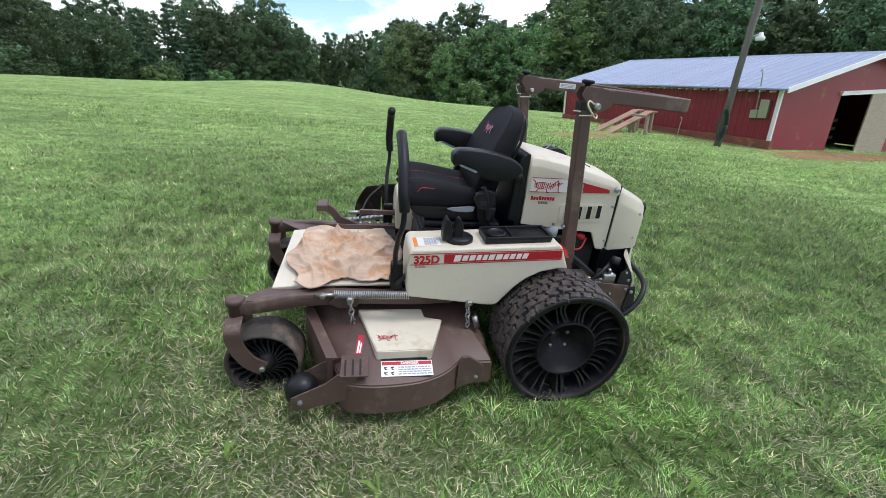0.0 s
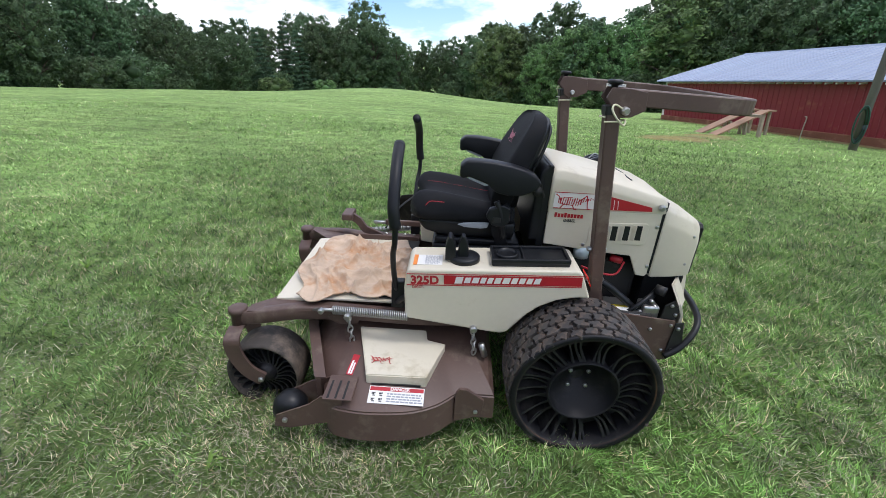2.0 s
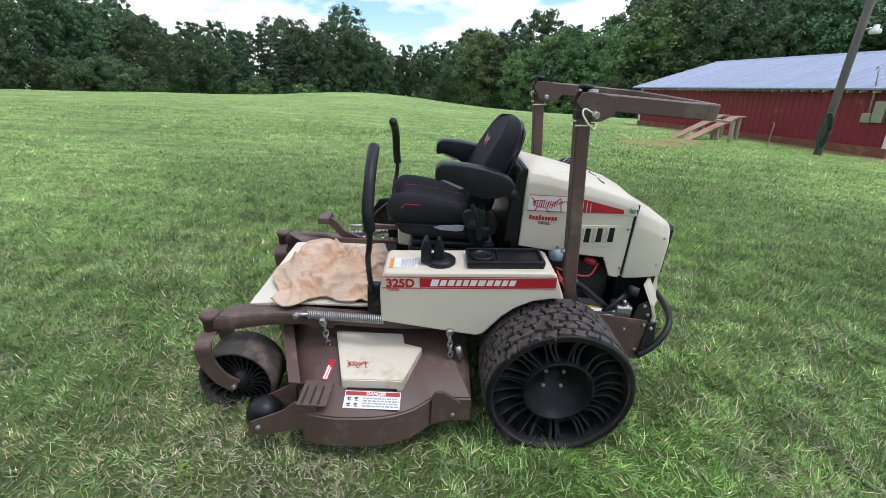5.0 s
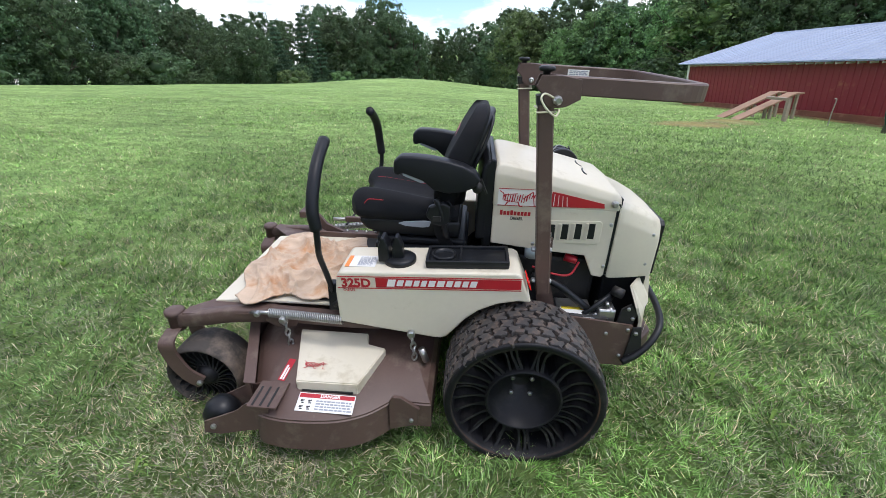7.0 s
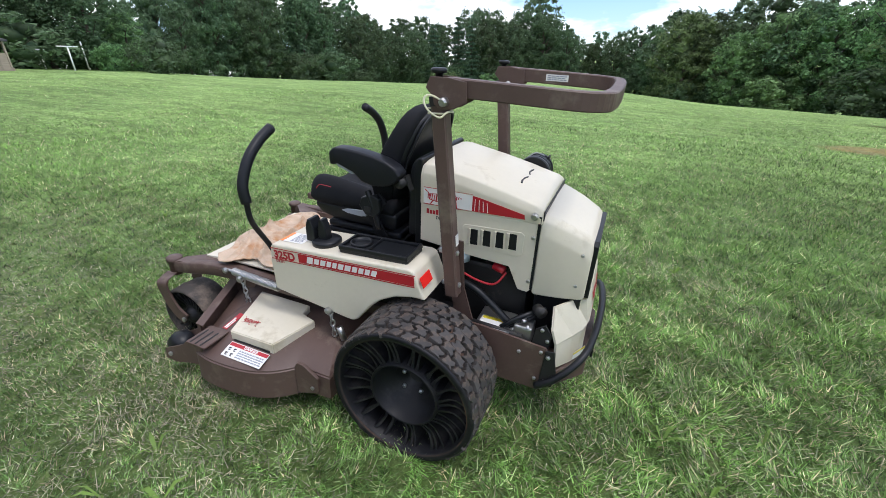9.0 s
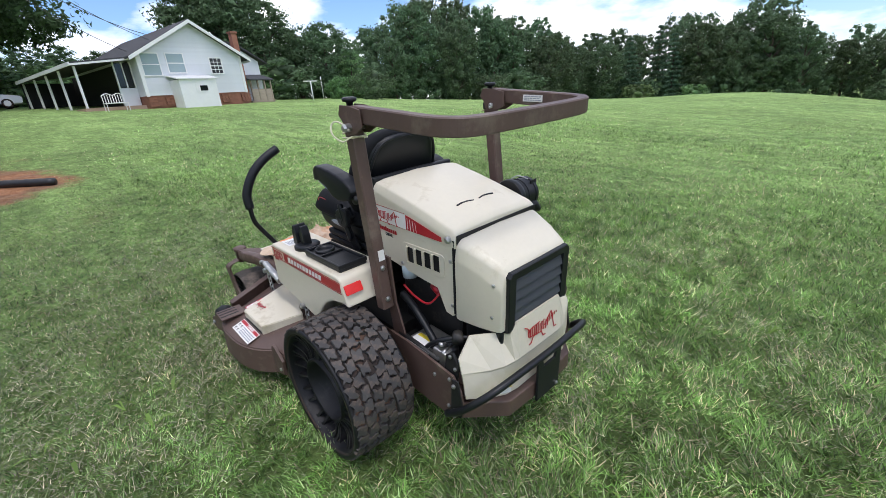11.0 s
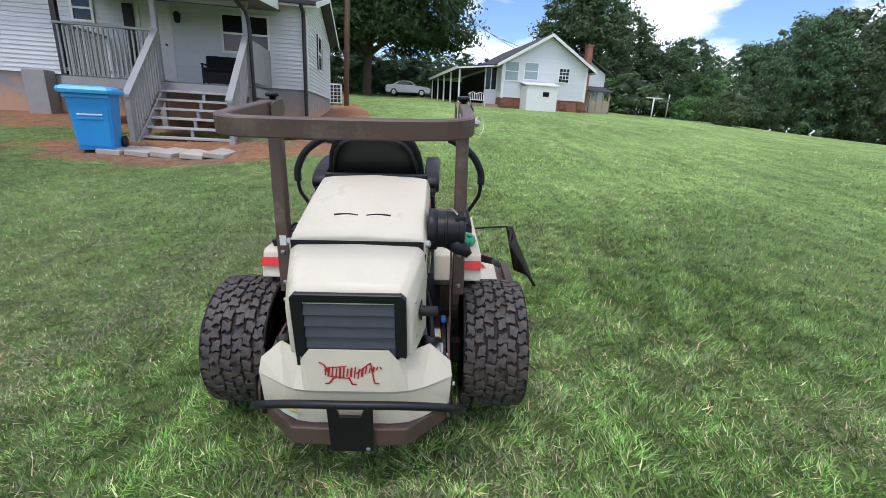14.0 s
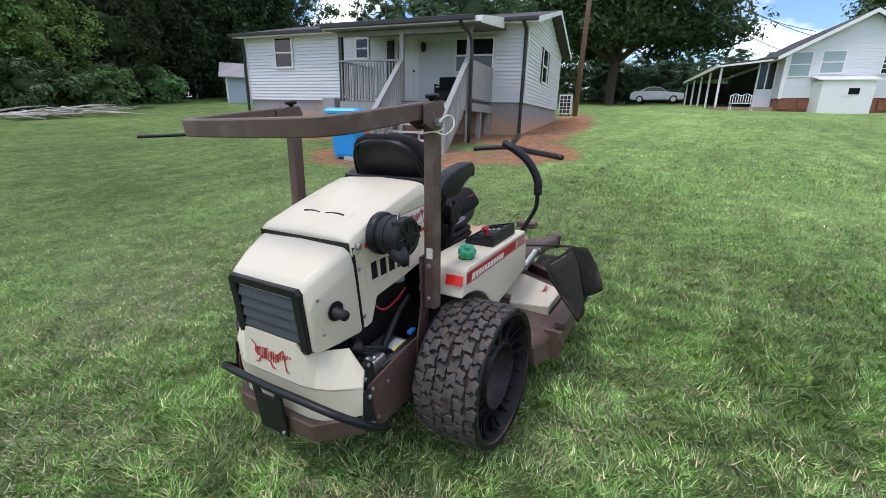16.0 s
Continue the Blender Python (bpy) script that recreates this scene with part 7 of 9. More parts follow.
def bench():
    b = thing("porch_bench", on_house(8.78, -0.62, 2.03) @ Matrix.Diagonal((0.8, 0.8, 0.82, 1)), "dark slatted porch bench with cushions", "bench")
    for k in range(4):
        part("seat_slat", bx(-0.6, 0.6, -0.45 + k * 0.11, -0.36 + k * 0.11, 0.40, 0.425), DARK_IN, b)
        part("back_slat", bx(-0.6, 0.6, 0.02, 0.045, 0.50 + k * 0.10, 0.58 + k * 0.10), DARK_IN, b)
    for x in (-0.6, 0.57):
        for y in (-0.45, 0.02):
            part("leg", bx(x, x + 0.05, y, y + 0.05, 0, 0.62 if y < 0 else 0.92), DARK_IN, b)
        part("armrest", bx(x - 0.01, x + 0.06, -0.48, 0.06, 0.62, 0.66), DARK_IN, b)
    part("cushion", bx(-0.55, 0.55, -0.46, 0.0, 0.43, 0.54, 0.03), VINYL, b)
    part("back_cushion", bx(-0.55, 0.55, -0.07, 0.018, 0.52, 0.93, 0.03), VINYL, b)
    part("apron", bx(-0.58, 0.58, -0.44, -0.42, 0.08, 0.40), DARK_IN, b)


bench()


def wheelie_bin():
    x, y = -6.55, -6.2
    b = thing("wheelie_bin", pose(x, y, ground_at(x, y), 0, 0, 112) @ Matrix.Diagonal((1.10, 1.05, 0.97, 1)) @ Matrix.Diagonal((1.05, 1.05, 1.13, 1)), "bright blue plastic wheelie bin with a lid", "bin")
    body = bmesh.new()
    rings = []
    for z, hx, hy in ((0.03, 0.23, 0.25), (0.10, 0.24, 0.27), (0.70, 0.275, 0.31), (0.88, 0.285, 0.33), (0.96, 0.30, 0.345)):
        rings.append([(hx * cx, hy * cy, z) for cx, cy in ((-1, -0.85), (-0.85, -1), (0.85, -1), (1, -0.85), (1, 0.85), (0.85, 1), (-0.85, 1), (-1, 0.85))])
    hull(body, rings)
    part("body", body, BIN_BLUE, b)
    lid = bmesh.new()
    hull(lid, [[(hx * cx, hy * cy - 0.02, z) for cx, cy in ((-1, -0.85), (-0.85, -1), (0.85, -1), (1, -0.85), (1, 0.85), (0.85, 1), (-0.85, 1), (-1, 0.85))] for z, hx, hy in ((0.935, 0.35, 0.41), (0.985, 0.36, 0.42), (1.03, 0.34, 0.39), (1.05, 0.28, 0.32))])
    part("lid", lid, BIN_LID, b, "lighter blue lid")
    part("lift_bar", cyl(bmesh.new(), (-0.16, -0.31, 0.60), (0.16, -0.31, 0.60), 0.015), TRIMW, b)
    part("front_recess", bx(-0.17, 0.17, -0.315, -0.30, 0.52, 0.56, 0.004), BIN_BLUE, b)
    part("rim_band", bx(-0.30, 0.30, -0.355, -0.33, 0.86, 0.92, 0.006), BIN_BLUE, b)
    for s in (-1, 1):
        part("wheel", cyl(bmesh.new(), (s * 0.24, 0.27, 0.12), (s * 0.30, 0.27, 0.12), 0.12, seg=20), BLACK, b, "", True)
    part("handle", cyl(bmesh.new(), (-0.24, 0.38, 0.93), (0.24, 0.38, 0.93), 0.016), BIN_BLUE, b)


wheelie_bin()


SLABM = mat("grey_slab", (0.42, 0.38, 0.34), 0.9, var=0.2, scale=3, fine=40, bump=0.3, bump_dist=0.01, obj=0.08)


def pavers():
    st = random.Random(3)
    for k in range(5):
        p = H1 @ Vector((7.85 + k * 0.47, -4.35 + st.uniform(-0.05, 0.05), 0))
        o = part("paving_slab", bx(-0.20, 0.20, -0.42, 0.42, -0.06, 0.035, 0.012), SLABM)
        o.matrix_world = pose(p.x, p.y, ground_at(p.x, p.y) + 0.02, 2, 5, 98 + st.uniform(-8, 8))
        tagged(o, "worn concrete stepping slab by the stairs", "paving slab", "slabs by the stairs")


pavers()


def drain_pipe(pts, label):
    bm = bmesh.new()
    line = smooth_line([(x, y, ground_at(x, y) + 0.055) for x, y in pts], 14)
    tube(bm, line, 0.055, 10, radii=[0.055 + 0.006 * (i % 2) for i in range(len(line))])
    o = part("drain_pipe", bm, GUTTER, None, "", True)
    tagged(o, label, "pipe")


drain_pipe([(-9.75, -14.2), (-9.3, -13.9), (-8.6, -13.6), (-7.6, -13.4), (-6.7, -13.5), (-5.6, -14.3)], "black corrugated drain pipe along the grass")
drain_pipe([(-8.20, -3.63), (-8.49, -2.85), (-7.98, -2.05), (-7.37, -1.20)], "black corrugated drain pipe on bare clay")
drain_pipe([(-11.18, -3.62), (-9.65, -3.15), (-8.46, -2.83)], "black corrugated drain pipe by the stairs")


def ac_unit():
    x, y = -21.8, -5.3
    z = ground_at(x, y)
    a = thing("heat_pump", pose(x, y, z, 0, 0, 98) @ Matrix.Diagonal((0.78, 0.9, 1.05, 1)), "white outdoor heat pump unit with a dark grille", "heat pump")
    part("casing", bx(-0.40, 0.40, 0.0, 0.32, 0.08, 1.0, 0.015), TRIMW, a)
    for i in range(3):
        for j in range(5):
            part("grille_opening", bx(-0.34 + i * 0.23, -0.15 + i * 0.23, -0.004, 0.0, 0.14 + j * 0.165, 0.275 + j * 0.165), MATTE, a)
    for q in (-0.3, 0.25):
        part("foot", bx(q, q + 0.06, -0.02, 0.34, 0.0, 0.08), MATTE, a)


ac_unit()


# ---- far white house ----
def far_house():
    H = thing("house", pose(-29.5, 4.285, 0, 0, 0, 102), "old white weatherboard house with a gable and side porch", "house")
    L, D, ZE, ZP, ZS, ZG = 6.38, 9.5, 5.28, 7.12, 3.02, 2.2
    px = 3.30
    part("foundation", bx(0.05, L - 0.05, 0.06, D, ZG - 0.6, ZS), BRICKM, H, "red brick foundation")
    wall = part("gable_wall", prism(bmesh.new(), [(0.0, ZS), (L, ZS), (L, ZE), (px, ZP), (0.0, ZE)], 0.02, 0.2), SIDING, H)
    rise = 0.125
    for k in range(int((ZP - ZS) / rise)):
        z = ZS + k * rise
        f = max(0.0, z + rise - ZE) / (ZP - ZE)
        a, b = px * f, L - (L - px) * f
        if b - a > 0.3:
            o = part("siding_board", prism(bmesh.new(), [(0.0, 0.0), (-0.018, 0.0), (-0.004, rise + 0.004), (0.0, rise + 0.004)], a, b, "x"), SIDING, wall)
            o.matrix_local = pose(0, 0.02, z)
    part("side_wall", bx(0.0, 0.18, 0.2, D, ZS, ZE), SIDING, H)
    part("side_wall", bx(L - 0.18, L, 0.2, D, ZS, ZE), SIDING, H)
    part("back_wall", bx(0.0, L, D, D + 0.18, ZS, ZE), SIDING, H)
    for x in (0.0, L - 0.14):
        part("corner_board", bx(x - 0.02, x + 0.16, -0.02, 0.02, ZS - 0.05, ZE), TRIMW, H)
    ov = 0.35
    sl, sr = (ZP - ZE) / px, (ZP - ZE) / (L - px)
    for (xa, za, tag_) in ((-0.5, ZE - 0.5 * sl, 0), (L + 0.5, ZE - 0.5 * sr, 1)):
        part("roof_slope", hull(bmesh.new(), [[(xa, y, za), (px, y, ZP + 0.0), (px, y, ZP + 0.12), (xa, y, za + 0.12)] for y in (-ov, D + ov)]), SHINGLE, H, "dark shingle roof")
        part("rake_board", hull(bmesh.new(), [[(xa, y, za - 0.10), (px, y, ZP - 0.10), (px, y, ZP + 0.10), (xa, y, za + 0.10)] for y in (-ov - 0.04, -ov - 0.004)]), TRIMW, H)
    part("eave_board", bx(L + 0.47, L + 0.50, -ov, D + ov, ZE - 0.52 * sr - 0.1, ZE - 0.5 * sr + 0.1), TRIMW, H)
    window(H, 0.22, 1.15, 4.14, 5.30, 0.0, BLIND)
    window(H, 1.62, 2.58, 4.28, 5.32, 0.0, BLIND)
    window(H, 4.22, 4.95, 4.22, 5.10, 0.0, GLASS, True)
    # entry lean-to of the cellar
    s = new("cellar_entry")
    s.parent = H
    s["label"] = "white painted cellar entry box"
    part("entry_wall", bx(1.45, 3.68, -1.15, 0.0, 2.0, 3.80, 0.01), TRIMW, s)
    part("entry_roof", hull(bmesh.new(), [[(x, -1.25, 3.80), (x, 0.0, 4.06), (x, 0.0, 4.11), (x, -1.25, 3.85)] for x in (1.30, 3.85)]), TRIMW, s)
    part("entry_frame", bx(2.35, 3.15, -1.17, -1.145, 3.05, 3.52), TRIMW, s)
    part("entry_window", bx(2.60, 3.05, -1.18, -1.165, 3.12, 3.42), GLASS, s)
    # brick piers
    for x in (0.1, 1.0, 4.5, 5.9):
        for k in range(6):
            for j in range(3):
                part("brick", bx(x + j * 0.22 - 0.04 * (k % 2), x + j * 0.22 + 0.205 - 0.04 * (k % 2), -0.03, 0.08, 2.42 + k * 0.085, 2.42 + k * 0.085 + 0.07), BRICKM, H)
    # porch along the side
    p = new("side_porch")
    p.parent = H
    p["label"] = "long open side porch with slim white posts"
    part("porch_roof", hull(bmesh.new(), [[(-3.05, y, 4.78), (-0.3, y, 5.08), (-0.3, y, 5.16), (-3.05, y, 4.86)] for y in (0.3, 11.0)]), SHINGLE, p)
    part("porch_eave", hull(bmesh.new(), [[(-3.1, y, 4.68), (-0.3, y, 4.98), (-0.3, y, 5.075), (-3.1, y, 4.775)] for y in (0.25, 0.31)]), TRIMW, p)
    part("porch_eave", bx(-3.12, -3.06, 0.3, 11.0, 4.68, 4.86), TRIMW, p)
    part("porch_slab", bx(-3.0, 0.0, 0.4, 11.0, 2.0, 2.55), CONCRETE, p)
    for y in (0.6, 3.2, 5.6, 8.0, 10.6):
        part("porch_post", bx(-2.88, -2.78, y, y + 0.1, 2.55, 4.70), TRIMW, p)
    # glazed part beside the wall
    part("enclosure_wall", bx(-0.9, 0.0, 1.0, 1.12, 2.55, 3.55), SIDING, p)
    for k in range(3):
        part("enclosure_post", bx(-0.9 + k * 0.42, -0.84 + k * 0.42, 0.98, 1.1, 3.55, 4.95), TRIMW, p)
        part("enclosure_pane", bx(-0.84 + k * 0.42, -0.48 + k * 0.42, 1.03, 1.05, 3.6, 4.9), GLASS, p)
    # near-black sheets over side wall and far end stand in for porch shade
    part("dark_wall", bx(-0.06, -0.02, 1.2, 10.9, 2.55, 5.0), DARK_IN, p)
    part("far_wall", bx(-2.9, 0.0, 10.9, 11.0, 2.55, 4.7), DARK_IN, p)
    # wing behind, with its small porch, and chimney
    part("annex_wall", bx(L, 9.15, 2.2, 7.0, 2.3, 5.0), SIDING, H)
    part("annex_roof", hull(bmesh.new(), [[(6.2, y, 6.45), (7.5, y, 6.25), (9.7, y, 5.02), (9.7, y, 5.10), (7.5, y, 6.35), (6.2, y, 6.55)] for y in (1.9, 7.2)]), SHINGLE, H)
    part("annex_gable", prism(bmesh.new(), [(6.4, 4.95), (9.15, 4.95), (9.15, 5.22), (7.5, 6.2), (6.4, 6.4)], 2.22, 2.36), SIDING, H)
    part("annex_porch_roof", hull(bmesh.new(), [[(x, 0.7, 3.78), (x, 2.2, 4.22), (x, 2.2, 4.30), (x, 0.7, 3.88)] for x in (7.15, 9.1)]), SHINGLE, H)
    part("annex_porch_floor", bx(7.1, 9.0, 0.8, 2.2, 2.1, 2.42), WOODG, H)
    for x in (7.25, 7.8, 8.35, 8.85):
        part("annex_post", bx(x, x + 0.09, 0.8, 0.9, 2.3, 3.82), WOODG, H)
    part("porch_screen", bx(7.3, 8.9, 0.83, 0.86, 2.4, 3.2), WOODG, H)
    part("chimney", bx(6.74, 7.14, 1.0, 1.4, 2.3, 6.85, 0.01), BRICKM, H, "red brick chimney")
    part("chimney_cap", bx(6.70, 7.18, 0.96, 1.44, 6.85, 6.97), BRICKM, H)
    return H


far_house()


def garden_bench(x, y, turn, label):
    z = ground_at(x, y)
    b = thing("garden_bench", pose(x, y, z, 0, 0, turn), label, "bench")
    part("seat", bx(-0.55, 0.55, -0.22, 0.22, 0.40, 0.44), TRIMW, b)
    for k in range(9):
        part("back_bar", bx(-0.52 + k * 0.125, -0.49 + k * 0.125, 0.20, 0.23, 0.44, 0.86), TRIMW, b)
    part("back_rail", tube(bmesh.new(), smooth_line([(-0.55, 0.215, 0.80), (-0.28, 0.215, 0.93), (0, 0.215, 0.84), (0.28, 0.215, 0.93), (0.55, 0.215, 0.80)], 4), 0.022, 6), TRIMW, b)
    for a in (-0.53, 0.5):
        for c in (-0.2, 0.19):
            part("leg", bx(a, a + 0.03, c, c + 0.03, 0, 0.42), TRIMW, b)


garden_bench(-28.6, 2.6, 102, "white metal garden bench beside the porch")


def car():
    x, y = -44.6, -3.25
    c = thing("car", pose(x, y, ground_at(x, y) + 0.02, 0, 0, -90), "white sedan parked beyond the porch", "car")
    prof = [(-2.25, 0.35), (-2.28, 0.62), (-2.2, 0.80), (-1.5, 0.92), (-0.85, 0.98), (-0.25, 1.36), (0.25, 1.43), (0.85, 1.38), (1.45, 1.06), (2.05, 1.0), (2.22, 0.85), (2.25, 0.4), (2.1, 0.28), (-2.1, 0.28)]
    part("body", prism(bmesh.new(), prof, -0.85, 0.85, bev=0.06), WHITE_CAR, c)
    for s in (-1, 1):
        part("side_window", prism(bmesh.new(), [(-0.72, 1.0), (-0.22, 1.30), (0.25, 1.36), (0.8, 1.31), (1.25, 1.04)], s * 0.845, s * 0.856), GLASS, c)
        for xx in (-1.4, 1.4):
            w = part("wheel", lathe(bmesh.new(), [(0.001, -0.1), (0.22, -0.1), (0.32, -0.09), (0.33, 0), (0.32, 0.09), (0.22, 0.1), (0.001, 0.1)], 24, "y", (xx, s * 0.80, 0.32)), RUBBER, c)
            part("rim", lathe(bmesh.new(), [(0.001, s * 0.105), (0.2, s * 0.105), (0.21, s * 0.09)], 18, "y", (xx, s * 0.80, 0.32)), STEEL, w)
        part("headlight", bx(-2.29, -2.2, s * 0.6 - 0.15, s * 0.6 + 0.15, 0.62, 0.74, 0.02), STEEL, c)
        part("tail_light", bx(2.17, 2.27, s * 0.65 - 0.12, s * 0.65 + 0.12, 0.72, 0.88, 0.02), REDLENS, c)


car()


def post_thing(name, x, y, h, r, material, label, cat, lean=(0, 0), arm=None):
    t = thing(name, pose(x, y, ground_at(x, y)), label, cat)
    part("shaft", tube(bmesh.new(), [(0, 0, -0.3), (lean[0] * 0.5, lean[1] * 0.5, h / 2), (lean[0], lean[1], h)], r, 12, radii=[r, r * 0.9, r * 0.8]), material, t, "", True)
    return t


up2 = post_thing("utility_pole", -21.6, -4.72, 10.5, 0.135, POLEW, "brown wooden utility pole by the house", "utility pole", (0.05, 0.35))
part("crossarm", bx(-0.06, 0.06, -1.1, 1.1, 8.9, 9.02), POLEW, up2)


def wires():
    bm_list = []
    for k, (a, b, sag) in enumerate((((-21.5, -4.9, 11.0), (-31.5, 5.5, 6.6), 0.9), ((-21.5, -3.9, 10.8), (-31.5, 5.9, 6.2), 0.8), ((-21.5, -4.4, 10.4), (-32.0, 4.6, 5.6), 0.7))):
        pts = []
        for i in range(15):
            t = i / 14
            p = Vector(a).lerp(Vector(b), t)
            p.z -= sag * 4 * t * (1 - t)
            pts.append(p)
        o = part("power_line", tube(bmesh.new(), pts, 0.016, 5), GUTTER)
        tagged(o, "thin black overhead power line", "cable", "overhead lines")


wires()


def clothes_post(x, y, h, arm, label):
    t = thing("clothesline_post", pose(x, y, ground_at(x, y), 0, 0, 12), label, "post", "clothesline posts")
    part("upright", cyl(bmesh.new(), (0, 0, -0.2), (0, 0, h), 0.05, seg=10), TRIMW, t, "", True)
    if arm:
        part("arm", cyl(bmesh.new(), (0, -arm, h), (0, arm, h), 0.04, seg=8), TRIMW, t, "", True)


clothes_post(-35.64, 17.84, 1.55, 0.75, "white T-shaped clothesline post")
clothes_post(-40.5, 21.5, 2.1, 0, "plain white clothesline post")
clothes_post(-41.0, 18.8, 1.35, 0.8, "white T-shaped clothesline post")


# ---- pale shed and brush heap on the far side of the near house ----
def shed():
    x, y = -15.35, -24.05
    s = thing("shed", pose(x, y, ground_at(x, y), 0, 0, 143) @ pose(1.62, 0, 0), "small blue-grey metal shed with a low grey roof", "shed")
    part("wall", prism(bmesh.new(), [(-1.6, -0.4), (1.6, -0.4), (1.6, 1.5), (-1.6, 1.5)], 0.0, 3.0), SHED_W, s)
    part("roof", hull(bmesh.new(), [[(x_, -0.35, 1.42), (x_, 1.5, 2.35), (x_, 3.35, 1.42), (x_, 3.35, 1.50), (x_, 1.5, 2.43), (x_, -0.35, 1.50)] for x_ in (-1.95, 1.95)]), SHED_R, s)
    for a in (-1.63, 1.53):
        part("corner_post", bx(a, a + 0.10, -0.03, 0.05, -0.4, 1.5), TRIMW, s)
        part("gable", prism(bmesh.new(), [(0.0, 1.5), (3.0, 1.5), (1.5, 2.28)], a + 0.02, a + 0.08, "x"), SHED_W, s)
    for k in range(12):
        part("wall_rib", bx(-1.45 + k * 0.26, -1.42 + k * 0.26, -0.015, 0.0, -0.4, 1.48), SHED_W, s)


shed()


def fence():
    """Wire fence across the yard behind the shed."""
    f = thing("wire_fence", pose(0, 0, 0), "thin grey wire fence on metal posts", "fence")
    pts = [(-21.5 + k * 2.3, -30.5 + 0.35 * k) for k in range(9)]
    for x, y in pts:
        part("post", cyl(bmesh.new(), (x, y, ground_at(x, y) - 0.2), (x, y, ground_at(x, y) + 1.25), 0.03, seg=6), STEEL, f)
    for h in (1.22, 0.85, 0.5, 0.15):
        part("wire", tube(bmesh.new(), [(x, y, ground_at(x, y) + h) for x, y in pts], 0.012 if h > 1 else 0.006, 5), STEEL, f)


fence()
post_thing("utility_pole", -20.5, -29.5, 6.2, 0.12, POLEW, "bare weathered pole behind the shed", "pole", (0.5, 0.2))


def brush_heap():
    rs = random.Random(12)
    bm = bmesh.new()
    for k in range(46):
        t = rs.random()
        x, y = -4.9 - 3.3 * t + rs.uniform(-0.4, 0.4), -21.4 + 0.4 * t + rs.uniform(-0.5, 0.5)
        z = ground_at(x, y)
        a, ln = rs.uniform(-0.5, 0.5) + math.atan2(0.4, -3.3), rs.uniform(0.8, 2.2)
        d = Vector((math.cos(a), math.sin(a), rs.uniform(-0.12, 0.18))) * ln / 2
        p = Vector((x, y, z + rs.uniform(0.06, 0.38)))
        tube(bm, [p - d, p + Vector((0, 0, rs.uniform(-0.08, 0.08))), p + d], 0.04, 5, radii=[rs.uniform(0.015, 0.045), 0.03, 0.015])
    o = part("brush_heap", bm, BLEACHED, None, "", True)
    tagged(o, "grey heap of dead branches on the grass edge", "branches", kind="stuff")


brush_heap()


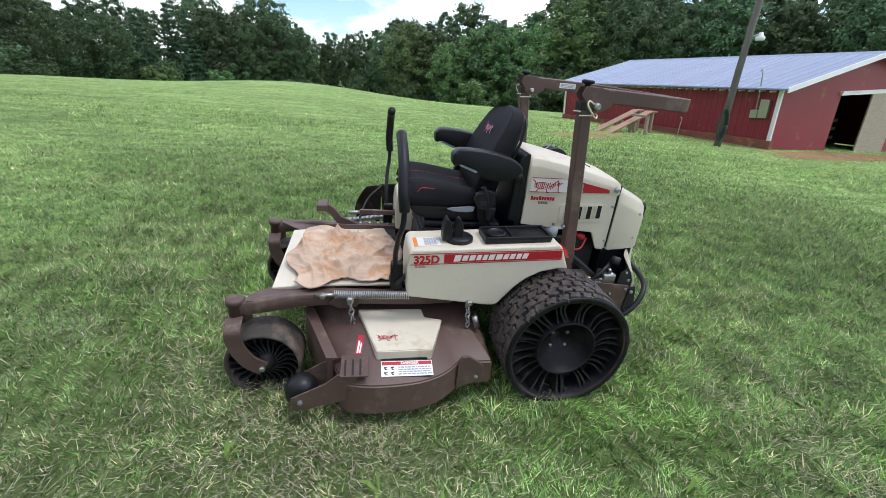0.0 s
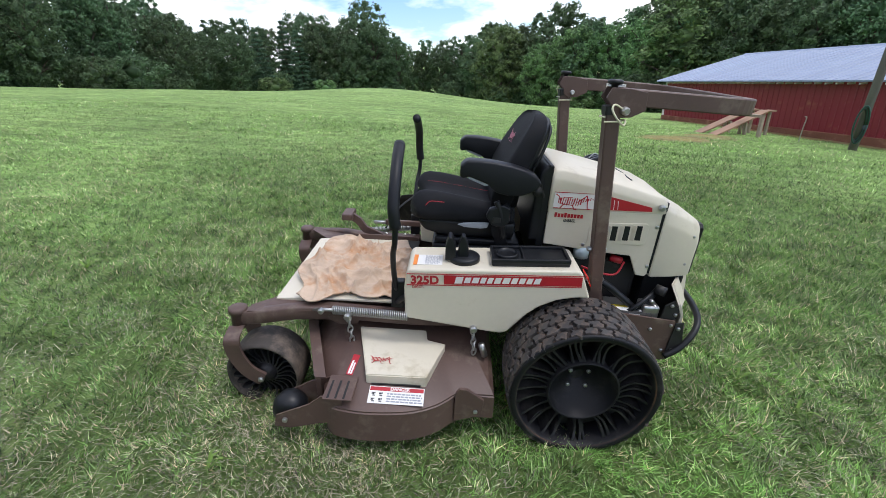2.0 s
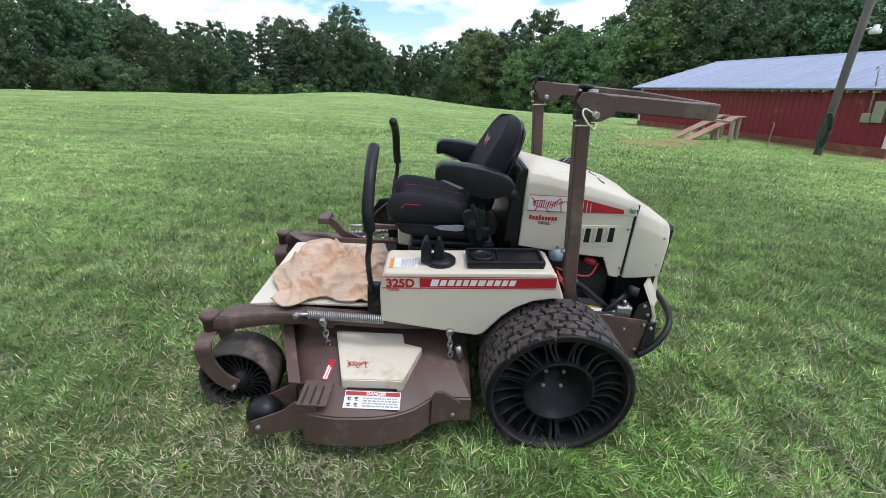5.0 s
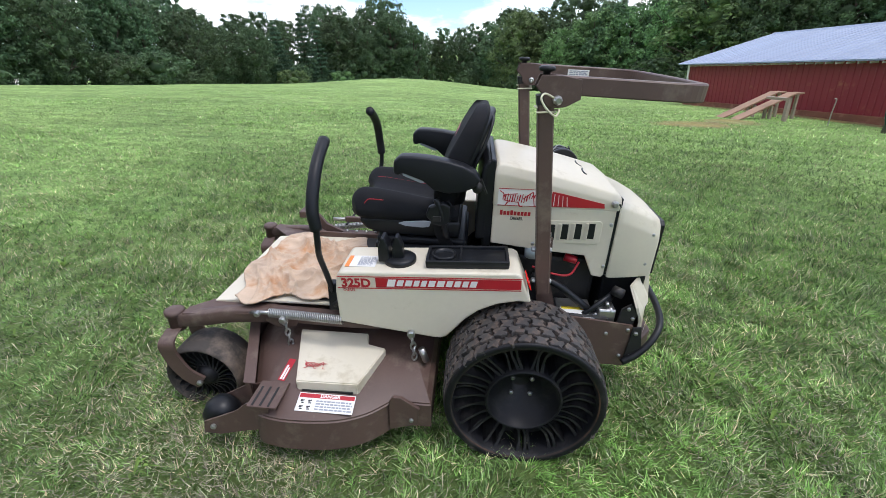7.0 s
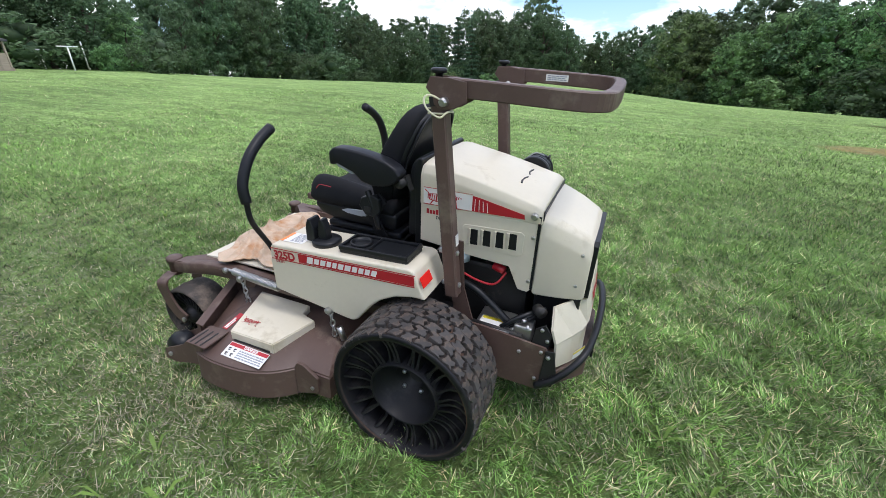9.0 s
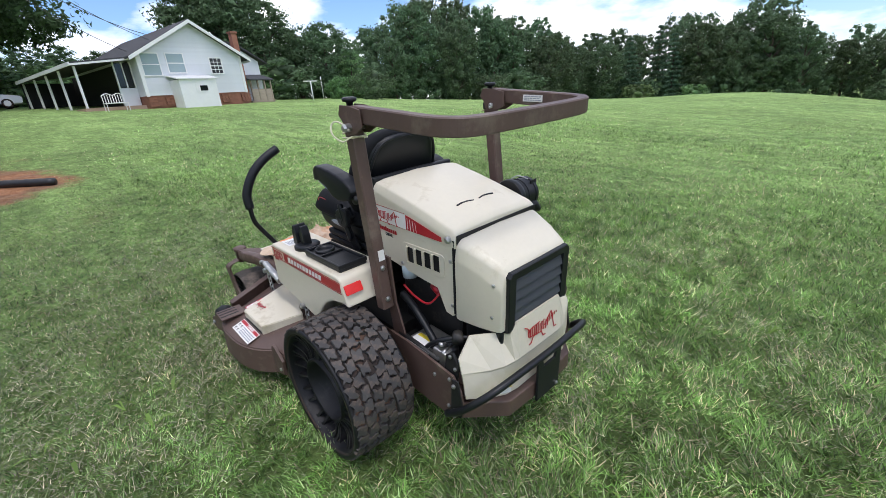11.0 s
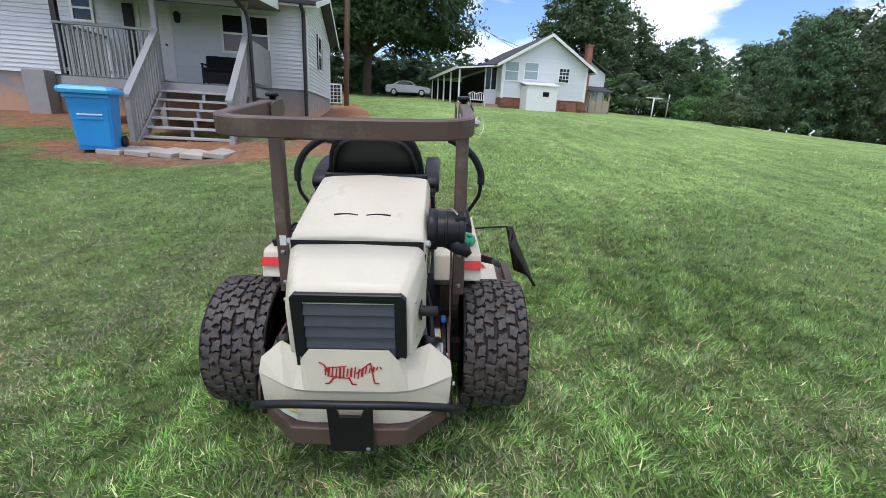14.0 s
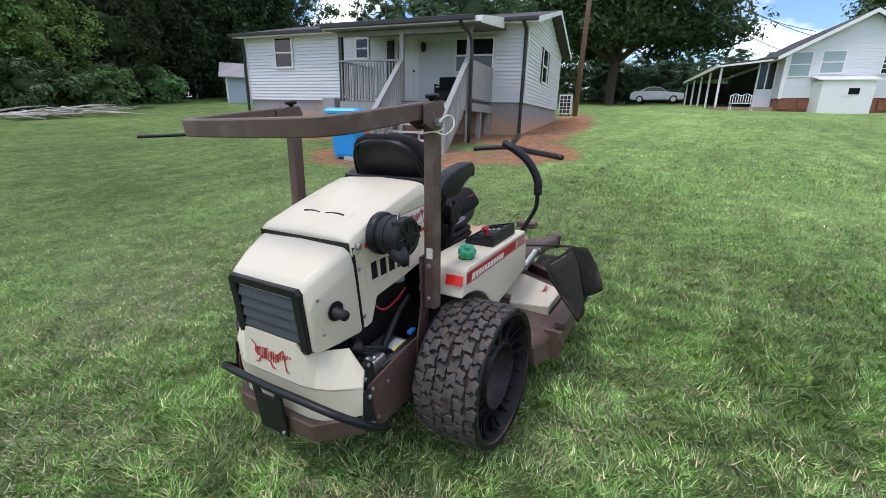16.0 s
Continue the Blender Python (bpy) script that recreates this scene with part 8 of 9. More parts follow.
# ---- red barn ----
def barn():
    n0, f0 = Vector((12.72, 10.78, 0)), Vector((10.22, 22.0, 0))
    d = (f0 - n0)
    L = d.length
    ang = math.degrees(math.atan2(d.y, d.x))
    # local x runs along the long wall from the near corner, y away from the wall that faces the lawn is -y
    B = thing("barn", pose(n0.x, n0.y, 0, 0, 0, ang) @ pose(0, 0, 0, 0, 1.5, 0), "long low red metal barn with a pale metal roof", "barn")
    W, ZE, ZR = 9.3, 0.60, 1.60
    zg0 = -2.4
    base = new("base_curb")
    base.parent = B
    part("curb", bx(-0.06, L + 0.06, -0.05, 0.12, zg0, -1.12, 0.02), CURBM, base, "clay-stained concrete curb")
    lw = part("long_wall", bx(0, L, 0.0, 0.1, -1.6, ZE), BARN_RED, B)
    rib = bpy.data.meshes.new("wall_rib")
    r_ = bmesh.new()
    prism(r_, [(-0.03, 0.0), (-0.014, -0.018), (0.014, -0.018), (0.03, 0.0)], -1.12, ZE - 0.02, "z")
    r_.to_mesh(rib)
    r_.free()
    rib.materials.append(BARN_RED)
    k = 0.18
    while k < L:
        child("wall_rib", rib, lw, pose(k, 0, 0))
        k += 0.23
    # gable end near, with a doorway through it
    dx0, dx1, dz = 3.3, 5.5, 0.25
    ge = part("gable_wall", prism(prism(prism(bmesh.new(), [(0.1, -2.5), (dx0, -2.5), (dx0, dz), (0.1, dz)], 0.0, 0.1, "x"), [(dx1, -2.5), (W, -2.5), (W, dz), (dx1, dz)], 0.0, 0.1, "x"), [(0.1, dz), (W, dz), (W, ZE), (W / 2, ZR), (0.1, ZE)], 0.0, 0.1, "x"), BARN_RED, B)
    part("far_gable", prism(bmesh.new(), [(0.1, -2.5), (W, -2.5), (W, ZE), (W / 2, ZR), (0.1, ZE)], L - 0.1, L, "x"), BARN_RED, B)
    part("back_wall", bx(0.1, L - 0.1, W - 0.1, W, -2.2, ZE), BARN_RED, B)
    part("door_track", bx(-0.08, 0.0, dx0 - 0.1, dx1 + 0.9, dz, dz + 0.1), TRIMW, B)
    part("door_jamb", bx(-0.05, 0.12, dx1, dx1 + 0.08, -2.2, dz), WOODG, B)
    # near-black panel closes off the view through the doorway
    part("inner_partition", bx(2.6, 2.7, 0.1, W - 0.1, -2.5, ZE), DARK_IN, B)
    part("lintel", bx(-0.10, 0.0, dx0 - 0.12, dx1 + 1.7, dz + 0.10, dz + 0.14), TRIMW, B)
    part("sliding_door", bx(-0.07, -0.02, dx1 - 0.35, dx1 + 1.6, -2.2, dz), WOODG, B, "tan sliding plywood door")
    for z in (-1.6, -1.25, -0.9):
        part("inner_rail", bx(1.2, 1.26, dx0 - 0.5, dx1 + 0.5, z, z + 0.12), WOODG, B)
    part("corner_trim", bx(-0.03, 0.09, -0.045, 0.03, -1.45, ZE - 0.06), TRIMW, B)
    part("corner_trim", bx(L - 0.09, L + 0.03, -0.03, 0.03, -1.5, ZE), TRIMW, B)
    # roof sheets
    ov = 0.35
    half = W / 2
    sl = (ZR - ZE) / half
    n = 34
    for s in (0, 1):
        bm = bmesh.new()
        w = (L + 2 * ov) / n
        sheet = bpy.data.meshes.new("roof_sheet")
        for k in range(1):
            y0, y1 = (-ov, half) if s == 0 else (half, W + ov)
            z0, z1 = (ZE - ov * sl, ZR) if s == 0 else (ZR, ZE - ov * sl)
            hull(bm, [[(0.0, y, z), (w, y, z), (w, y, z + 0.05), (w - 0.02, y, z + 0.075), (w - 0.045, y, z + 0.05), (0.0, y, z + 0.05)] for y, z in ((y0, z0), (y1, z1))])
        bm.to_mesh(sheet)
        bm.free()
        sheet.materials.append(ROOF_MET)
        rf = new("roof")
        rf.parent = B
        rf["label"] = "pale galvanised metal roof"
        for k in range(n):
            child("roof_sheet", sheet, rf, pose(-ov + k * w, 0, 0))
    part("ridge_cap", hull(bmesh.new(), [[(x, half - 0.2, ZR), (x, half, ZR + 0.10), (x, half + 0.2, ZR)] for x in (-ov, L + ov)]), ROOF_MET, B)
    for (ya, yb, za, zb) in ((-ov, half, ZE - ov * sl, ZR), (W + ov, half, ZE - ov * sl, ZR)):
        part("rake_trim", hull(bmesh.new(), [[(-ov - 0.03, y, z - 0.08), (-ov, y, z - 0.08), (-ov, y, z + 0.09), (-ov - 0.03, y, z + 0.09)] for y, z in ((ya, za), (yb, zb))]), TRIMW, B)
    for k in range(31):
        part("rafter_tail", bx(0.2 + k * 0.36, 0.235 + k * 0.36, -0.3, 0.0, ZE - 0.155, ZE - 0.10), TRIMW, B)
    part("meter_box", bx(0.25, 0.55, -0.14, 0.0, -0.40, 0.20, 0.01), STEEL, B, "grey electric meter box")
    part("meter_box", bx(0.58, 0.84, -0.12, 0.0, -0.42, -0.15, 0.01), STEEL, B)
    part("conduit", tube(bmesh.new(), smooth_line([(0.66, -0.1, -0.15), (0.68, -0.1, 0.4), (0.72, -0.12, 1.0), (0.78, -0.05, 1.16), (0.88, -0.02, 1.10)], 5), 0.022, 8), STEEL, B)

    # the building lies on the far side of its long wall
    for me in {o.data for o in B.children_recursive if o.data}:
        me.transform(Matrix.Diagonal((1, -1, 1, 1)))
        me.flip_normals()


barn()


RAMPW = mat("brown_plank", (0.30, 0.185, 0.12), 0.8, var=0.2, scale=3, fine=40, bump=0.3, stretch=(0.6, 5, 5), obj=0.08)


def ramp(x, y, turn):
    z = ground_at(x, y)
    r = thing("wooden_ramp", pose(x, y, z, 0, 0, turn), "brown wooden plank ramp on posts", "ramp", "loading ramps")
    part("deck_board", hull(bmesh.new(), [[(xx, -0.17, q), (xx, 0.17, q), (xx, 0.17, q + 0.05), (xx, -0.17, q + 0.05)] for xx, q in ((-1.15, 0.04), (1.0, 0.72))]), RAMPW, r)
    part("deck_board", bx(0.97, 1.3, -0.17, 0.17, 0.70, 0.75), RAMPW, r)
    for (xx, h) in ((0.15, 0.40), (1.1, 0.70)):
        part("post", bx(xx - 0.04, xx + 0.04, -0.14, -0.06, -0.3, h), WOODG, r)
        part("post", bx(xx - 0.04, xx + 0.04, 0.06, 0.14, -0.3, h), WOODG, r)


ramp(9.12, 14.42, 17.5), ramp(9.32, 13.82, 17.5)
rp = thing("wooden_rack", pose(9.55, 13.1, ground_at(9.55, 13.1), 0, 0, 17.5), "short weathered timber rack beside the ramps", "rack")
part("post", bx(-0.05, 0.05, -0.05, 0.05, -0.3, 0.72), WOODG, rp)
part("rail", bx(-0.06, 0.06, -0.05, 0.75, 0.64, 0.72), WOODG, rp)
sk_ = thing("metal_stake", pose(10.25, 12.2, ground_at(10.25, 12.2)), "thin grey metal stake with a bent top", "stake")
part("rod", tube(bmesh.new(), smooth_line([(0, 0, -0.2), (0.02, 0, 0.4), (0.05, 0, 0.74), (0.0, 0.02, 0.78)], 4), 0.016, 6), STEEL, sk_)


def lamp_pole():
    x, y = 10.75, 10.80
    t = thing("lamp_pole", pose(x, y, ground_at(x, y)), "grey wooden pole with a security lamp and hose", "lamp pole")
    HOSEM = mat("dark_green_hose", (0.010, 0.055, 0.040), 0.45, var=0.1, bump=0.05)
    GP = mat("grey_pole_wood", (0.13, 0.12, 0.11), 0.9, var=0.25, scale=2, fine=30, bump=0.4, stretch=(6, 6, 0.6))
    part("shaft", tube(bmesh.new(), [(0, 0, -0.4), (0.06, -0.06, 2.5), (0.2, -0.2, 7.5)], 0.15, 14, radii=[0.105, 0.10, 0.085]), GP, t, "", True)
    part("lamp_arm", tube(bmesh.new(), [(0.08, -0.08, 3.32), (0.27, -0.26, 3.38)], 0.02, 8), STEEL, t, "", True)
    part("lamp_head", lathe(bmesh.new(), [(0.001, 0.09), (0.06, 0.08), (0.07, 0.0), (0.13, -0.04), (0.13, -0.12), (0.10, -0.14), (0.001, -0.14)], 18, "z", (0.30, -0.29, 3.36)), TRIMW, t, "pale security lamp head", True)
    for k in range(4):
        loop = [(0.0 + (0.09 + 0.012 * k) * math.cos(a) - 0.10, 0.02 - 0.02 * k - 0.10 - 0.06 * math.cos(a), 0.72 + (0.42 + 0.03 * k) * math.sin(a)) for a in (6.283 * i / 18 for i in range(19))]
        part("hose_loop", tube(bmesh.new(), loop, 0.022, 6), HOSEM if k % 2 else GUTTER, t, "coiled garden hose", True)


lamp_pole()


# ---- trees ----
def leaf_material(name, col, hue=0.12):
    m = bpy.data.materials.new(name)
    m.use_nodes = True
    n, l = m.node_tree.nodes, m.node_tree.links
    b = n["Principled BSDF"]
    b.inputs["Roughness"].default_value, b.inputs["Specular IOR Level"].default_value = 0.55, 0.25
    geo, info = n.new("ShaderNodeNewGeometry"), n.new("ShaderNodeObjectInfo")
    r = n.new("ShaderNodeMapRange")
    r.inputs["To Min"].default_value, r.inputs["To Max"].default_value = 0.52, 1.45
    l.new(geo.outputs["Random Per Island"], r.inputs["Value"])
    o = n.new("ShaderNodeMapRange")
    o.inputs["To Min"].default_value, o.inputs["To Max"].default_value = 0.75, 1.25
    l.new(info.outputs["Random"], o.inputs["Value"])
    k = n.new("ShaderNodeMath")
    k.operation = "MULTIPLY"
    l.new(r.outputs["Result"], k.inputs[0]), l.new(o.outputs["Result"], k.inputs[1])
    hs = n.new("ShaderNodeHueSaturation")
    hs.inputs["Color"].default_value = (*col, 1)
    h = n.new("ShaderNodeMapRange")
    h.inputs["To Min"].default_value, h.inputs["To Max"].default_value = 0.5 - hue * 0.25, 0.5 + hue * 0.2
    l.new(info.outputs["Random"], h.inputs["Value"])
    l.new(h.outputs["Result"], hs.inputs["Hue"]), l.new(k.outputs[0], hs.inputs["Value"])
    l.new(hs.outputs["Color"], b.inputs["Base Color"])
    tr = n.new("ShaderNodeBsdfTranslucent")
    l.new(hs.outputs["Color"], tr.inputs["Color"])
    ms = n.new("ShaderNodeMixShader")
    ms.inputs["Fac"].default_value = 0.40
    l.new(b.outputs["BSDF"], ms.inputs[1]), l.new(tr.outputs["BSDF"], ms.inputs[2])
    l.new(ms.outputs["Shader"], n["Material Output"].inputs["Surface"])
    return m


LEAF = leaf_material("broad_leaves", (0.118, 0.190, 0.096))
LEAF_Y = leaf_material("young_leaves", (0.180, 0.290, 0.120))
LEAF_P = leaf_material("pine_needles", (0.100, 0.180, 0.108), 0.06)
LEAF_D = leaf_material("oak_leaves", (0.062, 0.112, 0.042), 0.06)
BARK = mat("bark", (0.10, 0.078, 0.06), 0.95, var=0.3, scale=3, fine=25, bump=0.8, stretch=(4, 4, 0.7), bump_dist=0.02)


def ico_core():
    bm = bmesh.new()
    bmesh.ops.create_icosphere(bm, subdivisions=1, radius=1.0)
    v, f = np.array([q.co[:] for q in bm.verts]), np.array([[w.index for w in q.verts] for q in bm.faces])
    bm.free()
    return v, f


CORE_V, CORE_F = ico_core()


def leaf_cloud(name, centres, radii, per, size, seed, material, flat=0.75, shell=0.15, hearts=()):
    """Leaf sprays: small bent pairs of blades scattered through lumps."""
    rs = np.random.RandomState(seed)
    c = np.repeat(np.asarray(centres, float), per, 0)
    r = np.repeat(np.asarray(radii, float), per)
    n = len(c)
    v = rs.normal(size=(n, 3))
    v /= np.linalg.norm(v, axis=1)[:, None]
    rad = (shell + (1.75 - shell) * rs.rand(n) ** 1.25) * r
    p = c + v * rad[:, None] * [1, 1, flat]
    nrm = v + 0.42 * rs.normal(size=(n, 3)) + [0, 0, 0.35]
    nrm /= np.linalg.norm(nrm, axis=1)[:, None]
    a = np.cross(nrm, rs.normal(size=(n, 3)))
    a /= np.linalg.norm(a, axis=1)[:, None] + 1e-6
    b = np.cross(nrm, a)
    s = size * (0.6 + 0.8 * rs.rand(n))[:, None]
    co = np.stack([p - a * s * 0.8 - b * s * 0.5, p - a * s * 0.8 + b * s * 0.5, p + a * s], 1).reshape(-1, 3)
    loops = np.arange(n * 3)
    # ragged leafy heart, hidden behind the sprays
    if hearts:
        m, cc, cr = len(hearts), np.array([q[0] for q in hearts]), np.array([q[1] for q in hearts])
        heart = cc[:, None] + CORE_V[None] * cr[:, None, None] * (0.7 + 0.5 * rs.rand(m, 12))[:, :, None]
        loops = np.concatenate([loops, (np.arange(m)[:, None, None] * 12 + CORE_F[None] + n * 3).reshape(-1)])
        co = np.concatenate([co, heart.reshape(-1, 3)])
    me = bpy.data.meshes.new(name)
    me.vertices.add(len(co)), me.loops.add(len(loops)), me.polygons.add(len(loops) // 3)
    me.vertices.foreach_set("co", co.astype(np.float32).ravel())
    me.loops.foreach_set("vertex_index", loops.astype(np.int32))
    me.polygons.foreach_set("loop_start", np.arange(0, len(loops), 3, dtype=np.int32))
    me.update(calc_edges=True)
    me.materials.append(material)
    return me


def broadleaf(seed, h, w, material, low=0.05, lumps=180, per=88, size=0.20):
    """A tree of height h and crown width w, standing at the origin: returns trunk and crown meshes."""
    rs = random.Random(seed)
    cs, rr = [], []
    bm = bmesh.new()
    lean = (rs.uniform(-0.3, 0.3), rs.uniform(-0.3, 0.3))
    tube(bm, smooth_line([(0, 0, -0.4), (lean[0] * 0.3, lean[1] * 0.3, h * 0.3), (lean[0], lean[1], h * 0.62), (lean[0] * 1.2, lean[1] * 1.3, h * 0.86)], 4), 0.2, 8, radii=[0.024 * h * (1 - 0.8 * i / 12) for i in range(13)])
    for k in range(lumps):
        t = low + (0.97 - low) * ((k + rs.random()) / lumps)
        env = (w / 2) * (math.sin(min(1.0, (t - low * 0.3) / 0.45) * math.pi / 2) ** 0.7) * math.sqrt(max(0.03, 1 - max(0, (t - 0.5) / 0.5) ** 2.2))
        a = rs.uniform(0, 6.283)
        d = env * rs.random() ** 0.32 * rs.uniform(0.82, 1.10)
        r = w * rs.uniform(0.042, 0.115) * (1.0 if t < 0.85 else 0.75)
        c = (d * math.cos(a) + lean[0] * t, d * math.sin(a) + lean[1] * t, h * t)
        cs.append(c), rr.append(r)
        if k % 10 == 0 and t > 0.2:
            z0 = max(0.15, t - 0.22) * h
            tube(bm, [(lean[0] * t * 0.8, lean[1] * t * 0.8, z0), (c[0] * 0.55, c[1] * 0.55, (z0 + c[2]) / 2 + 0.2), c], 0.05, 5, radii=[0.008 * h, 0.005 * h, 0.002 * h])
    hearts = []
    for k in range(9):
        t = max(low, 0.06) + (0.82 - max(low, 0.06)) * k / 8
        env = (w / 2) * (math.sin(min(1.0, (t - low * 0.3) / 0.45) * math.pi / 2) ** 0.7) * math.sqrt(max(0.03, 1 - max(0, (t - 0.5) / 0.5) ** 2.2))
        a = rs.uniform(0, 6.283)
        hearts.append(((0.15 * env * math.cos(a), 0.15 * env * math.sin(a), h * t), max(0.12, env * 0.25)))
    me_t = bpy.data.meshes.new("trunk")
    bm.to_mesh(me_t)
    bm.free()
    me_t.materials.append(BARK)
    return me_t, leaf_cloud("crown", cs, rr, per, size, seed, material, hearts=hearts)


def pine(seed, h, w, material):
    rs = random.Random(seed)
    bm = bmesh.new()
    tube(bm, [(0, 0, -0.4), (0.05, 0, h * 0.5), (0, 0.05, h * 0.97)], 0.2, 8, radii=[0.016 * h, 0.011 * h, 0.003 * h])
    cs, rr = [], []
    tiers = 15
    for k in range(tiers):
        t = 0.06 + 0.92 * k / (tiers - 1)
        reach = w / 2 * (1 - t) ** 0.75 + 0.15
        n = max(3, int(7 * (1 - t) + 3))
        for j in range(n):
            a = 6.283 * (j + rs.random() * 0.6) / n + k
            ln = reach * rs.uniform(0.7, 1.1)
            for q in (0.35, 0.7, 1.0):
                cs.append((ln * q * math.cos(a), ln * q * math.sin(a), h * t - 0.25 * q * ln * 0.4))
                rr.append(0.12 * w * (1.1 - 0.5 * q) * (1.1 - 0.6 * t))
            tube(bm, [(0, 0, h * t), (ln * math.cos(a), ln * math.sin(a), h * t - 0.1 * ln)], 0.03, 4, radii=[0.004 * h, 0.001 * h])
    me_t = bpy.data.meshes.new("trunk")
    bm.to_mesh(me_t)
    bm.free()
    me_t.materials.append(BARK)
    return me_t, leaf_cloud("crown", cs, rr, 42, 0.19, seed, material, 0.42, 0.2)


PROTO = [broadleaf(21, 14, 8.5, LEAF), broadleaf(22, 14, 7.0, LEAF), broadleaf(23, 14, 9.5, LEAF, 0.05), broadleaf(24, 14, 6.2, LEAF, 0.12)]
BACK = [broadleaf(25, 14, 8.5, LEAF, 0.08, 120, 56, 0.25), broadleaf(26, 14, 7.5, LEAF, 0.1, 120, 56, 0.25), broadleaf(27, 14, 10, LEAF, 0.08, 130, 56, 0.26)]
# leaf colour darkened to carry the deep shade on the yard-edge trees
LEAF_M = leaf_material("shaded_yard_leaves", (0.052, 0.092, 0.038))
LEAF_L = leaf_material("light_yard_leaves", (0.175, 0.285, 0.085))
NEARBY = [broadleaf(61, 8, 6.4, LEAF_M, 0.0, 190, 100, 0.10), broadleaf(62, 8, 5.6, LEAF_M, 0.0, 190, 100, 0.10)]
LIGHT = [broadleaf(63, 8, 6.4, LEAF_L, 0.0, 190, 100, 0.10), broadleaf(64, 8, 5.6, LEAF_L, 0.0, 190, 100, 0.10)]
YOUNG = [broadleaf(31, 9, 4.6, LEAF_Y, 0.03, 120, 76, 0.14), broadleaf(32, 9, 5.4, LEAF_Y, 0.03, 130, 76, 0.14)]
PINES = [pine(41, 13, 6.5, LEAF_P), pine(42, 13, 7.5, LEAF_P)]
BUSH = [broadleaf(51, 2.4, 3.2, LEAF_Y, 0.0, 60, 60, 0.11), broadleaf(52, 2.8, 4.4, LEAF, 0.0, 70, 60, 0.12)]
WORDS = {"v": ("tree", "light green leafy tree at the yard edge", "tree", "light trees at the yard edge"),
         "w": ("tree", "dense leafy green tree at the yard edge, shade in its leaf colour", "tree", "trees at the yard edge"),
         "q": ("tree", "dense dark green tree behind the field edge", "tree", "trees behind the field edge"),
         "p": ("tree", "leafy dark green broadleaf tree at the field edge", "tree", "trees at the field edge"),
         "y": ("tree", "young light green tree at the wood edge", "tree", "young trees at the wood edge"),
         "n": ("pine_tree", "dark green pine with drooping boughs", "pine tree", "pines at the field edge"),
         "b": ("bush", "low leafy green bush", "bush", "bushes at the field edge")}
KINDS = {"v": (LIGHT, 8), "w": (NEARBY, 8), "q": (BACK, 14), "p": (PROTO, 14), "y": (YOUNG, 9), "n": (PINES, 13), "b": (BUSH, 2.6)}
trs = random.Random(77)


def plant(kind, x, y, height, wide=1.0):
    protos, h0 = KINDS[kind]
    tm, cm = protos[trs.randrange(len(protos))]
    name, label, cat, grp = WORDS[kind]
    s = height / h0
    t = thing(name, pose(x, y, ground_at(x, y) - 0.1, 0, 0, trs.uniform(0, 360)) @ Matrix.Diagonal((s * wide, s * wide, s, 1)), label, cat, grp)
    child("trunk", tm, t, Matrix())
    child("crown", cm, t, Matrix())


# skyline of the wood edge: bearing (left of +y), distance, height of the tops above eye level in degrees, kinds
EDGE = [(-64, 48, 9.0, "p"), (-57, 48, 8.5, "p"), (-50, 50, 7.5, "p"), (-45, 52, 7.0, "p"), (-38, 54, 8.4, "p"), (-31, 55, 8.8, "p"), (-25, 58, 7.4, "py"), (-19, 62, 3.9, "y"),
        (-13, 66, 6.3, "py"), (-9, 68, 3.6, "y"), (-5.3, 72, 5.3, "y"), (-2, 84, 2.8, "p"), (3, 90, 2.8, "p"), (7, 90, 3.2, "p"), (10.6, 88, 7.0, "p"), (13.7, 88, 4.5, "p"), (18, 88, 6.7, "p"),
        (21.6, 86, 5.0, "n"), (24.5, 86, 6.1, "np"), (28.5, 82, 5.9, "np"), (32, 78, 7.1, "p"), (35, 74, 7.6, "p"), (39, 70, 9.9, "p"), (44, 66, 11.0, "p"), (48, 62, 11.5, "p"), (51.5, 60, 10.8, "p"), (54.5, 60, 7.0, "p"), (61, 58, 4.8, "py"), (66, 56, 5.0, "p")]
EYE = Vector((0.3, -1.0, 1.45))


def wood_edge():
    yaws = [e[0] for e in EDGE]
    yaw = -63.0
    while yaw < 66:
        r = float(np.interp(yaw, yaws, [e[1] for e in EDGE]))
        el = float(np.interp(yaw, yaws, [e[2] for e in EDGE]))
        kinds = min(EDGE, key=lambda e: abs(e[0] - yaw))[3]
        for row, (dr, dh) in enumerate(((0, 0.86), (5.5, 1.0), (12, 0.96))):
            rr = r + dr + trs.uniform(-2, 2)
            yw = radians(yaw + row * 1.1 + trs.uniform(-0.9, 0.9))
            x, y = EYE.x - math.sin(yw) * rr, EYE.y + math.cos(yw) * rr
            top = EYE.z + rr * math.tan(radians(el))
            h = (top - ground_at(x, y)) * dh * trs.uniform(0.90, 1.10)
            k = kinds[trs.randrange(len(kinds))] if row < 1 else ("n" if kinds == "n" and row == 1 else "q")
            if h > 3:
                plant(k, x, y, h, trs.uniform(0.85, 1.15) * (1.0 if k != "y" else 1.15))
        if trs.random() < 0.55:
            yw = radians(yaw + trs.uniform(-1, 1))
            rr = r - 3 + trs.uniform(-1, 1)
            plant("b", EYE.x - math.sin(yw) * rr, EYE.y + math.cos(yw) * rr, trs.uniform(2.0, 4.2), trs.uniform(1.0, 1.6))
        yaw += math.degrees(4.7 / r)


wood_edge()


